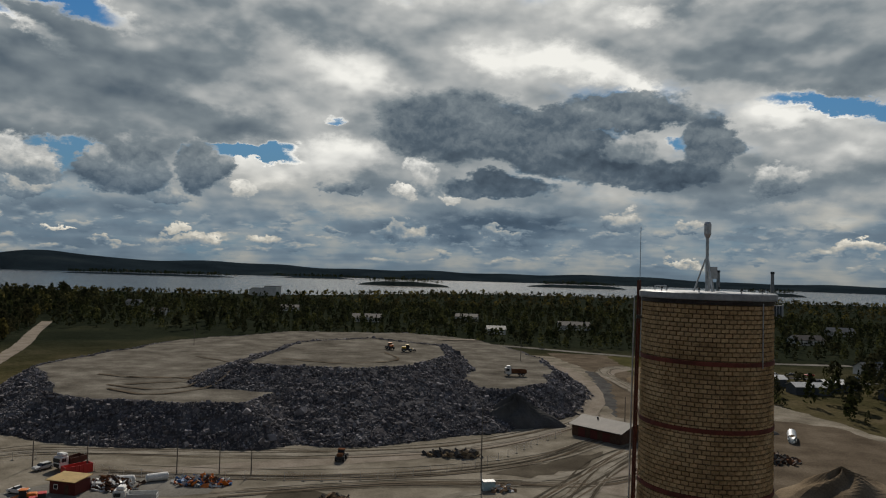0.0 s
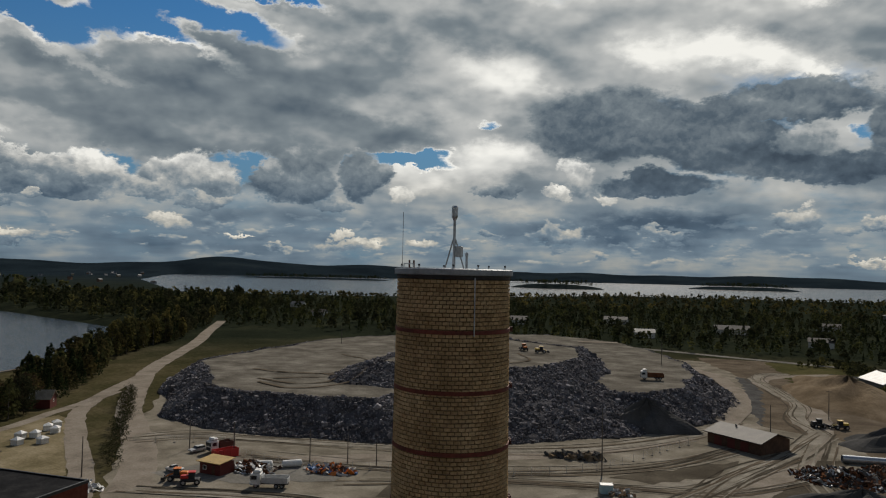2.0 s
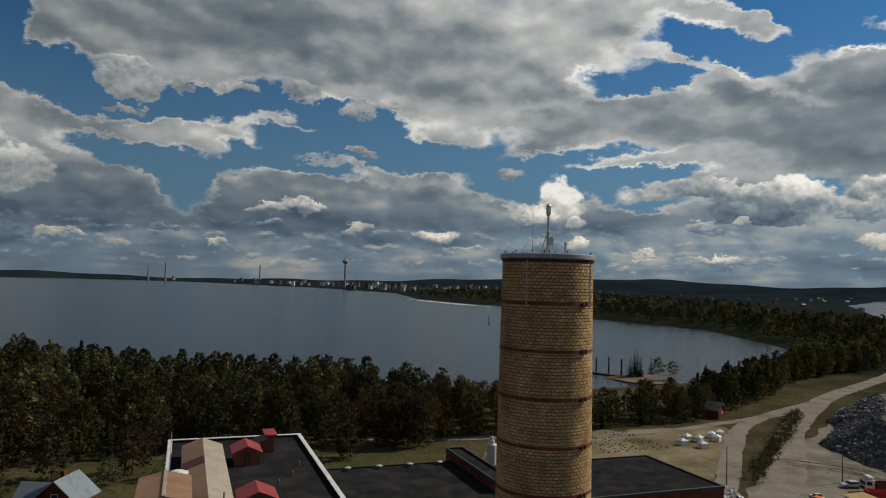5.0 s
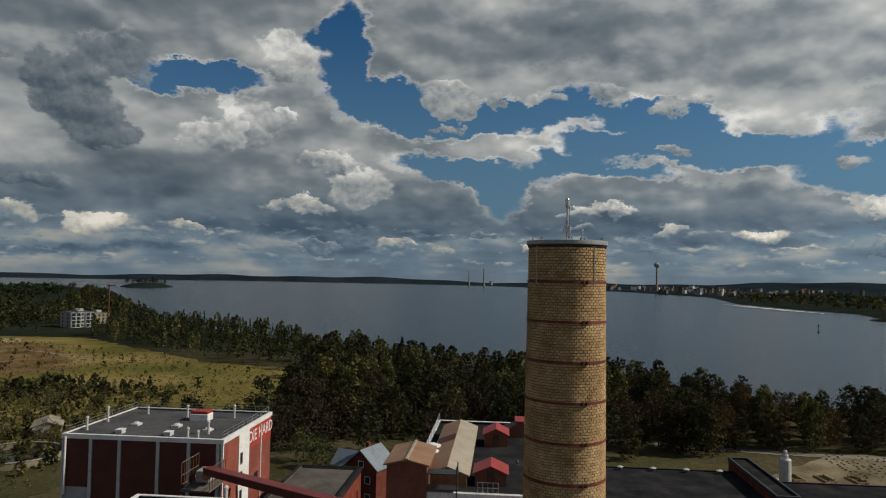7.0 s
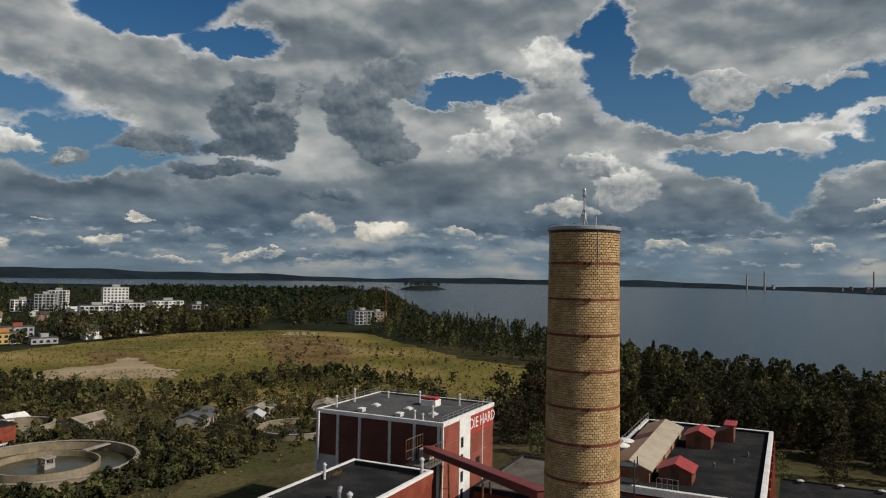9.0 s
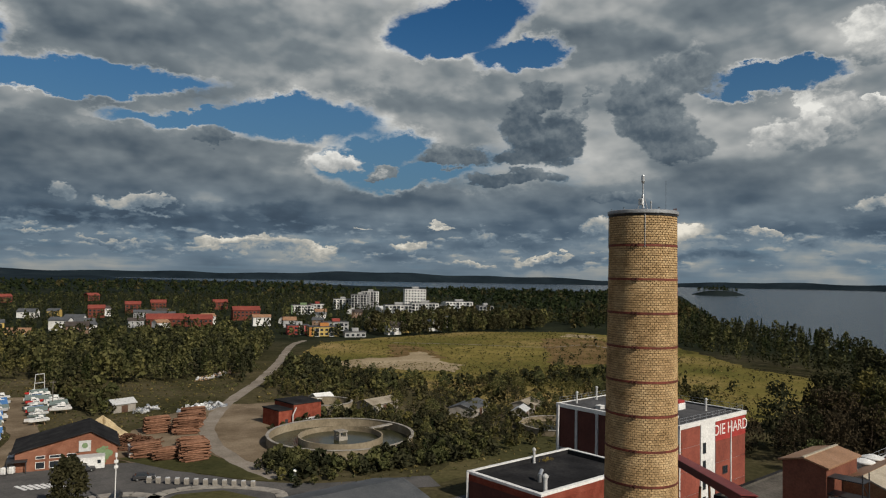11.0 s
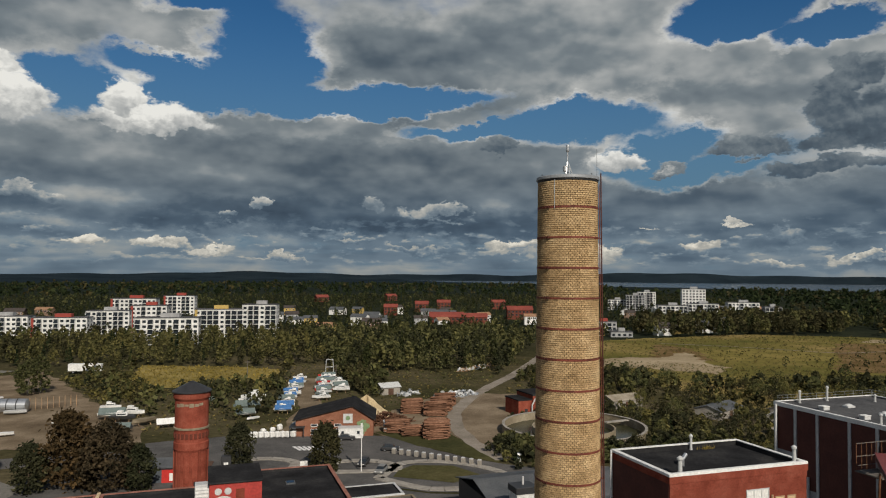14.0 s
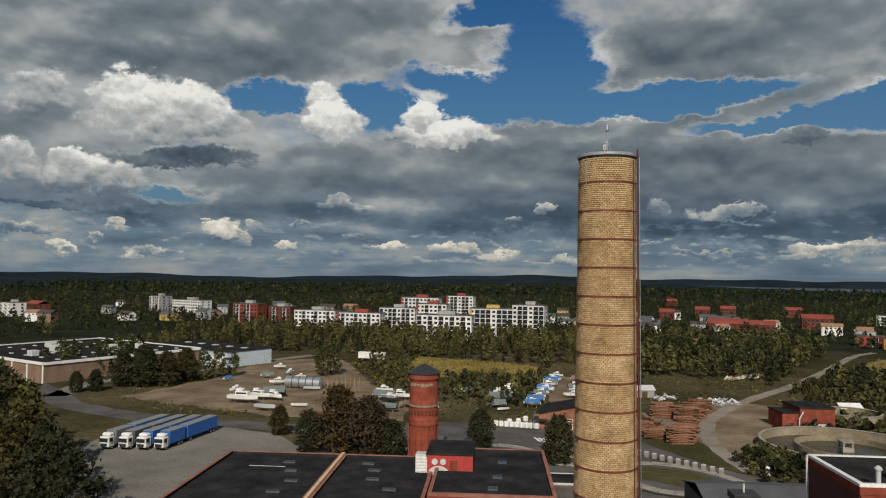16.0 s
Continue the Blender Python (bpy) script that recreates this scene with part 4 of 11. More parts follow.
M["brown_wall"] = surface("brown brick wall", (0.13, 0.085, 0.06), (0.18, 0.12, 0.085), (0.23, 0.16, 0.115), 0.2, 0.9)
M["pale_blue"] = surface("pale blue-grey sheet wall", (0.3, 0.36, 0.4), (0.38, 0.44, 0.48), (0.46, 0.52, 0.55), 0.1, 0.7)
M["tan_dusty"] = surface("weathered pale roof", (0.16, 0.135, 0.1), (0.25, 0.215, 0.165), (0.33, 0.29, 0.235), 0.3, 0.9)
M["yellow_grass"] = surface("yellowish grass", (0.1, 0.085, 0.026), (0.16, 0.13, 0.04), (0.22, 0.17, 0.06), 0.05, 0.95, 40.0, 0.8, 0.25)
M["damp_soil"] = surface("damp dark soil", (0.045, 0.038, 0.029), (0.07, 0.06, 0.046), (0.11, 0.095, 0.073), 0.1, 0.95, 25.0, 0.5, 0.1)
M["pale_track"] = surface("worn pale gravel", (0.12, 0.106, 0.084), (0.205, 0.184, 0.15), (0.29, 0.264, 0.22), 0.15, 0.95, 25.0, 0.4, 0.06)
M["grey_dark_sheet"] = surface("dark grey sheet cladding", (0.05, 0.052, 0.055), (0.075, 0.078, 0.082), (0.1, 0.104, 0.108), 0.2, 0.7)
M["brown_earth"] = surface("bare brown earth", (0.062, 0.049, 0.036), (0.1, 0.08, 0.059), (0.155, 0.127, 0.095), 0.08, 0.95, 25.0, 0.5, 0.1)
M["pile_sand"] = surface("grey-brown stone dust", (0.065, 0.058, 0.048), (0.125, 0.113, 0.094), (0.215, 0.198, 0.168), 0.1, 0.95, 22.0, 0.6, 0.15)
M["brick_orange"] = surface("orange-brown brick", (0.14, 0.058, 0.036), (0.2, 0.088, 0.055), (0.26, 0.125, 0.082), 0.5, 0.9, 14.0, 0.3, 0.02)
M["heath"] = surface("brown heath", (0.075, 0.05, 0.023), (0.14, 0.093, 0.043), (0.22, 0.15, 0.08), 0.05, 0.95, 40.0, 0.8, 0.4)
M["dune_sand"] = surface("warm bare sand", (0.17, 0.132, 0.08), (0.26, 0.205, 0.13), (0.34, 0.275, 0.185), 0.05, 0.95, 25.0, 0.5, 0.1)
M["pond"] = surface("murky green water", (0.018, 0.019, 0.009), (0.03, 0.03, 0.014), (0.05, 0.046, 0.024), 0.3, 0.25, 4.0, 0.05, 0.02)

M["curtain_dark"] = paint("dark grey trailer canvas", (0.075, 0.075, 0.075), 0.7)
M["mustard"] = paint("mustard roof sheet", (0.36, 0.24, 0.08), 0.7, 0.0, 0.3, 0.8)
M["brown_roof"] = surface("brown roof sheet", (0.032, 0.025, 0.021), (0.05, 0.04, 0.034), (0.075, 0.06, 0.05), 0.3, 0.7)
M["dark_blue_wall"] = paint("dark blue-grey wall", (0.06, 0.07, 0.08), 0.7)
M["wood_grey"] = surface("grey weathered wood", (0.08, 0.07, 0.06), (0.13, 0.115, 0.1), (0.18, 0.16, 0.14), 2.0)
M["log"] = surface("reddish bark log", (0.085, 0.042, 0.027), (0.155, 0.08, 0.05), (0.24, 0.138, 0.09), 0.8, 0.9, 8.0, 0.4, 0.03, rnd="object", vary=0.35)
M["sawdust"] = surface("sawdust", (0.336, 0.256, 0.144), (0.416, 0.328, 0.2), (0.48, 0.392, 0.256), 0.3, 0.95)
M["canvas_white"] = paint("white canvas", (0.7, 0.69, 0.66), 0.8)
M["roof_blue"] = paint("pale blue roof sheet", (0.17, 0.2, 0.22), 0.5, 0.1, 0.3, 0.6)

# ---------------------------------------------------------------- small mesh tools
def thing(name, label="", category="", group="", kind="", at=(0, 0, 0), turn=0.0):
    ob = new(name)
    ob.matrix_world = pose(*at, 0, 0, turn)
    return tagged(ob, label, category, group, kind)


def mesh_from(name, bm, material):
    me = bpy.data.meshes.new(name)
    bm.to_mesh(me)
    bm.free()
    for m in material if isinstance(material, (list, tuple)) else (material,):
        me.materials.append(m)
    return me


def part(name, bm, material, parent=None, label="", at=None):
    """Links a bmesh, or a ready mesh, as one mesh object under a thing or a part."""
    me = bm if isinstance(bm, bpy.types.Mesh) else mesh_from(name, bm, material)
    ob = new(name, me)
    if parent is not None:
        ob.parent = parent
    if at is not None:
        ob.matrix_local = at
    if label:
        ob["label"] = label
    return ob


def box(bm, x0, y0, z0, x1, y1, z1, m=None, bevel=0.0):
    t = Matrix.Translation(((x0 + x1) / 2, (y0 + y1) / 2, (z0 + z1) / 2)) @ Matrix.Diagonal((x1 - x0, y1 - y0, z1 - z0, 1))
    r = bmesh.ops.create_cube(bm, size=1, matrix=(m or Matrix()) @ t)
    if bevel:
        es = list({e for v in r["verts"] for e in v.link_edges})
        bmesh.ops.bevel(bm, geom=es, offset=bevel, segments=1, affect="EDGES")
    return bm


def boxes(*rows, bevel=0.0, m=None):
    bm = bmesh.new()
    for r in rows:
        box(bm, *r, m=m, bevel=bevel)
    return bm


def rod(bm, a, b, r0, r1=None, n=8):
    a, b = Vector(a), Vector(b)
    d = b - a
    q = d.to_track_quat("Z", "Y").to_matrix().to_4x4()
    bmesh.ops.create_cone(bm, cap_ends=True, segments=n, radius1=r0, radius2=r0 if r1 is None else r1, depth=d.length,
                          matrix=Matrix.Translation((a + b) / 2) @ q)
    return bm


def rods(rows, r=0.03, n=6):
    bm = bmesh.new()
    for a, b in rows:
        rod(bm, a, b, r, n=n)
    return bm


def lathe(profile, n=32, at=(0, 0, 0)):
    """A closed turned body from (radius, height) pairs."""
    bm = bmesh.new()
    rings = []
    for r, z in profile:
        rings.append([bm.verts.new((at[0] + r * math.cos(2 * math.pi * k / n), at[1] + r * math.sin(2 * math.pi * k / n), at[2] + z)) for k in range(n)])
    for a, b in zip(rings, rings[1:]):
        for k in range(n):
            bm.faces.new((a[k], a[(k + 1) % n], b[(k + 1) % n], b[k]))
    bm.faces.new(rings[0][::-1])
    bm.faces.new(rings[-1])
    return bm


def inside(poly, x, y):
    """Which of the points lie in a polygon (numpy)."""
    x, y = np.asarray(x, float), np.asarray(y, float)
    r = np.zeros(x.shape, bool)
    for (x0, y0), (x1, y1) in zip(poly, poly[1:] + poly[:1]):
        c = (y0 > y) != (y1 > y)
        r ^= c & (x < (x1 - x0) * (y - y0) / ((y1 - y0) or 1e-9) + x0)
    return r


def edge_distance(poly, x, y, closed=True):
    x, y = np.asarray(x, float), np.asarray(y, float)
    best = np.full(x.shape, 1e9)
    for (x0, y0), (x1, y1) in zip(poly, poly[1:] + (poly[:1] if closed else [])):
        dx, dy = x1 - x0, y1 - y0
        t = np.clip(((x - x0) * dx + (y - y0) * dy) / (dx * dx + dy * dy + 1e-9), 0, 1)
        best = np.minimum(best, np.hypot(x - x0 - t * dx, y - y0 - t * dy))
    return best


def wobble(x, y, size, seed=0.0):
    """Smooth hills and hollows between -1 and 1 (numpy)."""
    a = np.sin(x / size * 1.7 + seed) * np.cos(y / size * 1.3 - seed * 2)
    b = np.sin((x + y) / size * 3.1 + seed * 3) * np.cos((x - y) / size * 2.7 + seed)
    return 0.65 * a + 0.35 * b


# ---------------------------------------------------------------- ground and lakes
WATER = -6.0
LAKE = [(-388, -124), (-396, -74), (-330, -20), (-290, 60), (-280, 140), (-290, 200), (-296, 250), (-300, 286), (-335, 370), (-383, 443),
        (-488, 491), (-664, 566), (-888, 541), (-1045, 512), (-1090, 560), (-1250, 600), (-1400, 560), (-1655, 533), (-2300, 650),
        (-3000, 500), (-4000, 0), (-4400, -600), (-4300, -1500), (-3600, -2800), (-1500, -4300), (-1000, -4400), (-1300, -2600),
        (-1850, -1085), (-800, -420), (-635, -307), (-503, -145)]
SOUTH_LAKE = [(-850, 1100), (-600, 1180), (-330, 1290), (-150, 1600), (200, 1680), (700, 1650), (1500, 1600), (2600, 2000), (3200, 2800),
              (1500, 3900), (200, 4050), (-1200, 3800), (-2600, 3300), (-1700, 2000)]


def ground_height(x, y):
    d = np.hypot(x, y)
    az = np.degrees(np.arctan2(y, x)) % 360
    z = -2.0 * np.clip((d - 250) / 400, 0, 1) + 1.5 * wobble(x, y, 160, 0.7) * np.clip((d - 300) / 300, 0, 1)
    shore = np.where(inside(LAKE, x, y), -1, 1) * edge_distance(LAKE, x, y)
    south = np.where(inside(SOUTH_LAKE, x, y), -1, 1) * edge_distance(SOUTH_LAKE, x, y)
    s = np.minimum(shore, south)
    z = np.where(s < 40, np.minimum(z, WATER + 0.15 + s * 0.15), z)
    z = np.where(s < 0, np.maximum(WATER + s * 0.2, -14), z)
    for ix, iy, rx, ry, ih in ((-330, 2350, 150, 60, 14), (300, 2900, 200, 60, 12), (-1500, 2900, 420, 60, 7), (-2105, -1105, 95, 60, 14), (900, 2500, 120, 50, 10), (-900, 3400, 300, 50, 7)):
        k = 1 - ((x - ix) / rx) ** 2 - ((y - iy) / ry) ** 2
        z = np.where(k > -0.3, np.maximum(z, WATER - 2 + (ih + 2) * np.clip(k + 0.3, 0, 1) ** 0.7), z)
        s = np.where(k > -0.15, 5, s)
    # the far wooded ridges
    ridge = 44 + 10 * np.sin(np.radians(az * 3.1) + 1.0) + 9 * np.sin(np.radians(az * 9.7)) + 5 * np.sin(np.radians(az * 23.3)) + 3 * np.sin(np.radians(az * 61))
    ridge = ridge + 40 * np.exp(-((az - 124) / 3.5) ** 2) + 14 * np.exp(-((az - 108) / 10) ** 2) + 30 * np.exp(-((az - 144) / 8) ** 2)
    ridge = ridge - 14 * np.clip((az - 150) / 14, 0, 1) * np.clip((345 - az) / 20, 0, 1)
    k = np.clip((d - 3900) / 700, 0, 1)
    k = k * k * (3 - 2 * k)
    z = np.where(s > 0, z + ridge * k, z)
    return z


def ground_sheet():
    rr = np.concatenate([[0.01], np.linspace(6, 420, 100), np.geomspace(426, 4900, 90)])
    n = 540
    a = np.arange(n) * 2 * math.pi / n
    x = (rr[:, None] * np.cos(a)[None]).ravel()
    y = (rr[:, None] * np.sin(a)[None]).ravel()
    z = ground_height(x, y)
    verts = np.stack([x, y, z], 1)
    i = np.arange(len(rr) - 1)[:, None] * n + np.arange(n)[None]
    j = np.arange(len(rr) - 1)[:, None] * n + (np.arange(n)[None] + 1) % n
    faces = np.stack([i, i + n, j + n, j], -1).reshape(-1, 4)
    me = bpy.data.meshes.new("ground")
    me.from_pydata(verts.tolist(), [], faces.tolist())
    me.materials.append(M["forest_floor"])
    me.polygons.foreach_set("use_smooth", [True] * len(me.polygons))
    return tagged(new("ground", me), "wooded ground and shore that reach the horizon", "ground", "", "structure")


ground = ground_sheet()


def water_material():
    m, nt, b = node_material("lake water", 0.2)
    b.inputs["Base Color"].default_value = (0.009, 0.017, 0.026, 1)
    b.inputs["IOR"].default_value = 1.33
    b.inputs["Specular IOR Level"].default_value = 0.3
    w = tex_noise(nt, 0.35, 3.0, 0.6)
    add_bump(nt, b, w, 0.4, 1.0)
    return m


bm = bmesh.new()
bmesh.ops.create_circle(bm, cap_ends=True, segments=96, radius=4890)
water = part("water", bm, water_material())
water.location = (0, 0, WATER)
tagged(water, "calm dark grey-blue lake water", "lake", "", "structure")

# ---------------------------------------------------------------- the rock pile, as heights
TIER_1 = [(-150, 203), (-132, 180), (-111, 174), (-94, 173), (-74, 175), (-72, 196), (-62, 214), (-32, 228), (-16, 236), (-12, 222), (0, 224), (11, 238), (16, 268),
          (12, 310), (0, 350), (-20, 390), (-60, 415), (-125, 400), (-165, 330), (-172, 268), (-168, 225)]
TIER_2 = [(-93, 256), (-92, 214), (-72, 212), (-53, 211), (-32, 225), (-23, 261), (-29, 297), (-67, 320), (-95, 290)]
RAMP = [(24, 228), (30, 250), (33, 280), (31, 315), (26, 345), (8, 372), (-12, 385), (-40, 380)]


def pile_height(x, y):
    """Height of the two-tier heap of blasted rock over the yard, and which part of it is worn flat."""
    wob = 3.0 * wobble(x, y, 22, 2.0) + 1.3 * wobble(x, y, 7, 5.0)
    d1 = np.where(inside(TIER_1, x, y), -1, 1) * edge_distance(TIER_1, x, y) + wob
    d2 = np.where(inside(TIER_2, x, y), -1, 1) * edge_distance(TIER_2, x, y) + wob * 0.8
    h1 = np.clip(9.0 - 0.6 * d1, 0, 9.0)
    h2 = np.clip(14.5 - np.where(y < 225, 0.36, 0.6) * d2, 0, 14.5)
    h = np.maximum(h1, h2)
    flat = ((d1 < -0.5) & (h2 < 9.0)) | (d2 < -1.5)
    return h, flat


def terrain(x, y):
    return np.maximum(ground_height(x, y), pile_height(x, y)[0])


# ---------------------------------------------------------------- yards and roads laid on the ground
def resample(points, step, closed=True, jitter=0.0, seed=1):
    r = random.Random(seed)
    out = []
    n = len(points)
    for k in range(n if closed else n - 1):
        a, b = Vector(points[k]), Vector(points[(k + 1) % n])
        m = max(1, int((b - a).length / step))
        nrm = Vector((-(b - a).y, (b - a).x)).normalized()
        for j in range(m):
            p = a.lerp(b, j / m)
            out.append(p + nrm * r.uniform(-jitter, jitter))
    if not closed:
        out.append(Vector(points[-1]))
    return out


def spline(points, step=4.0):
    pts = [Vector(p) for p in points]
    pts = [2 * pts[0] - pts[1]] + pts + [2 * pts[-1] - pts[-2]]
    out = []
    for a, b, c, d in zip(pts, pts[1:], pts[2:], pts[3:]):
        n = max(2, int((c - b).length / step))
        for k in range(n):
            t = k / n
            out.append(0.5 * (2 * b + (c - a) * t + (2 * a - 5 * b + 4 * c - d) * t * t + (3 * b - a - 3 * c + d) * t ** 3))
    out.append(pts[-2])
    return out


def patch(name, points, mat, label, category, lift=0.05, jitter=0.8, step=5.0):
    bm = bmesh.new()
    pts = resample(points, step, True, jitter, len(points))
    f = bm.faces.new([bm.verts.new((p.x, p.y, 0)) for p in pts])
    bmesh.ops.triangulate(bm, faces=[f])
    for _ in range(3):
        es = [e for e in bm.edges if e.calc_length() > 22]
        if es:
            bmesh.ops.subdivide_edges(bm, edges=es, cuts=1)
            bmesh.ops.triangulate(bm, faces=bm.faces)
    bmesh.ops.recalc_face_normals(bm, faces=bm.faces)
    xs = np.array([v.co.x for v in bm.verts])
    ys = np.array([v.co.y for v in bm.verts])
    for v, z in zip(bm.verts, ground_height(xs, ys)):
        v.co.z = z + lift
    if sum(f.normal.z for f in bm.faces) < 0:
        bmesh.ops.reverse_faces(bm, faces=bm.faces)
    return tagged(part(name, bm, M[mat]), label, category, "", "structure")


def strip(name, points, width, mat, label, category, lift=0.08, heights=None, ragged=0.35):
    pts = spline(points, 4.0)
    r = random.Random(len(points) * 7 + int(width * 10))
    rows = []
    for k, p in enumerate(pts):
        d = (pts[min(k + 1, len(pts) - 1)] - pts[max(k - 1, 0)]).normalized()
        s = Vector((-d.y, d.x))
        w = width / 2
        rows.append([p + s * (w + r.uniform(-ragged, ragged)), p + s * w * 0.4, p - s * w * 0.4, p - s * (w + r.uniform(-ragged, ragged))])
    bm = bmesh.new()
    flat = [q for row in rows for q in row]
    xs, ys = np.array([q.x for q in flat]), np.array([q.y for q in flat])
    zs = (heights or ground_height)(xs, ys) + lift
    vs = [bm.verts.new((q.x, q.y, z)) for q, z in zip(flat, zs)]
    for k in range(len(rows) - 1):
        for j in range(3):
            bm.faces.new((vs[4 * k + j], vs[4 * k + j + 1], vs[4 * k + 5 + j], vs[4 * k + 4 + j]))
    bmesh.ops.recalc_face_normals(bm, faces=bm.faces)
    if sum(f.normal.z for f in bm.faces) < 0:
        bmesh.ops.reverse_faces(bm, faces=bm.faces)
    return tagged(part(name, bm, M[mat]), label, category, "", "structure")


YARD = [(-131, 142), (-150, 170), (-186, 230), (-180, 300), (-135, 425), (-20, 425), (40, 400), (62, 330), (90, 300), (110, 230), (120, 160), (110, 60), (60, 30),
        (-30, 30), (-75, 48), (-99, 98), (-112, 112)]
STREET_LOT = [(29, -162), (3, -166), (-9, -165), (-30, -152), (-36, -141), (-42, -122), (-47, -110), (-36, -100), (-12, -112), (-2, -122), (12, -128), (30, -142)]
TRUCK_LOT = [(100, -118), (103, -158), (80, -153), (61, -144), (50, -131), (52, -84), (80, -84)]
BOAT_YARD = [(126, -189), (112, -231), (112, -287), (80, -315), (50, -229), (32, -190), (30, -164), (65, -164), (96, -177)]
YELLOW_FIELD = [(42, -322), (1, -305), (-19, -286), (-9, -246), (30, -250), (42, -275)]
LANE = [(-18, -262), (-29, -258), (-20, -198), (-9, -164), (-3, -163), (-13, -199)]
MEADOW = [(-160, -310), (-215, -375), (-265, -390), (-363, -400), (-445, -360), (-450, -290), (-325, -150), (-312, -100), (-221, -80), (-150, -100), (-150, -200), (-142, -260)]
SAND_PATCH = [(-151, -270), (-172, -286), (-192, -290), (-212, -280), (-190, -256), (-168, -254)]
GARDEN = [(-128, 97), (-128, 60), (-150, 60), (-175, 84), (-175, 120), (-172, 158), (-152, 146), (-120, 110)]
FACTORY_YARD = [(50, -84), (52, -135), (30, -138), (-12, -112), (-36, -98), (-110, -80), (-135, -20), (-140, 50), (-128, 60), (-105, 97), (-75, 46), (60, 28), (60, -40)]
LOG_YARD = [(-26, -160), (-40, -186), (-66, -212), (-84, -205), (-100, -196), (-96, -178), (-72, -168), (-62, -150), (-50, -130), (-42, -138), (-30, -150)]

patch("yard", FACTORY_YARD, "asphalt", "worn grey factory yard", "yard", 0.04)
patch("pavement", YARD, "sand", "bare sandy works yard with tyre tracks", "yard", 0.05, 1.5)
patch("pavement", STREET_LOT, "asphalt", "grey asphalt junction", "road", 0.055)
patch("pavement", TRUCK_LOT, "gravel_grey", "grey gravel lorry park", "yard", 0.06)
patch("pavement", BOAT_YARD, "sand_brown", "brown sandy boat yard", "yard", 0.05, 1.5)
patch("ground_patch", YELLOW_FIELD, "dry_grass", "yellow field of dry grass", "field", 0.05, 1.5)
patch("ground_patch", LANE, "sand_brown", "brown dirt lane between stored boats", "lane", 0.07)
patch("ground_patch", MEADOW, "meadow", "wide rough meadow of green and brown grass", "meadow", 0.04, 2.0)
patch("ground_patch", [(-247, -302), (-281, -313), (-319, -280), (-291, -255), (-269, -251), (-230, -265)], "yellow_grass", "mown yellowish field in the meadow", "field", 0.07, 2.5)
patch("ground_patch", [(-373, -326), (-403, -302), (-385, -270), (-290, -197), (-253, -218), (-292, -254), (-322, -284)], "heath", "brown heath in the meadow", "heath", 0.06, 3.5)
patch("ground_patch", [(-248, -345), (-250, -316), (-227, -268), (-198, -257), (-199, -281)], "heath", "brown heath beside the sand", "heath", 0.06, 3.0)
patch("ground_patch", [(-173, -257), (-199, -281), (-236, -303), (-218, -263), (-214, -242), (-193, -224), (-180, -240)], "dune_sand", "bare sand in the meadow", "sand", 0.08, 3.0)
patch("ground_patch", [(-390, -330), (-420, -345), (-436, -325), (-408, -310)], "dune_sand", "pale bare soil at the far edge of the meadow", "sand", 0.09, 3.0)
strip("path", [(-255, -354), (-288, -320), (-319, -280), (-355, -277), (-351, -253), (-323, -211)], 2.2, "dirt_road", "narrow sandy footpath across the meadow", "path", 0.1)
patch("ground_patch", SAND_PATCH, "dune_sand", "bare sand patch in the meadow", "sand", 0.09, 2.0)
patch("ground_patch", GARDEN, "garden", "sandy garden plot with low growth", "garden", 0.05, 1.5)
patch("ground_patch", LOG_YARD, "sand_brown", "sandy log yard", "yard", 0.05, 1.5)
patch("ground_patch", [(-34, -140), (-47, -121), (-52, -124), (-46, -150), (-36, -160), (-28, -158)], "grass", "green verge of short grass", "grass", 0.08)
patch("ground_patch", [(-22, -116), (-33, -108), (-41, -112), (-37, -121), (-28, -124)], "grass", "grass island in the junction", "grass", 0.1)
patch("ground_patch", [(-170, -40), (-165, 40), (-150, 70), (-142, 60), (-140, -20)], "grass", "lawn along the edge of the wood", "grass", 0.045, 2.0)
patch("ground_patch", [(-70, -100), (-160, -90), (-150, -125), (-100, -118)], "grass", "green grass slope by the basins", "grass", 0.06, 2.0)
patch("ground_patch", [(60, 330), (92, 300), (112, 330), (100, 430), (60, 420)], "grass", "grass bank beyond the quarry", "grass", 0.07, 2.0)

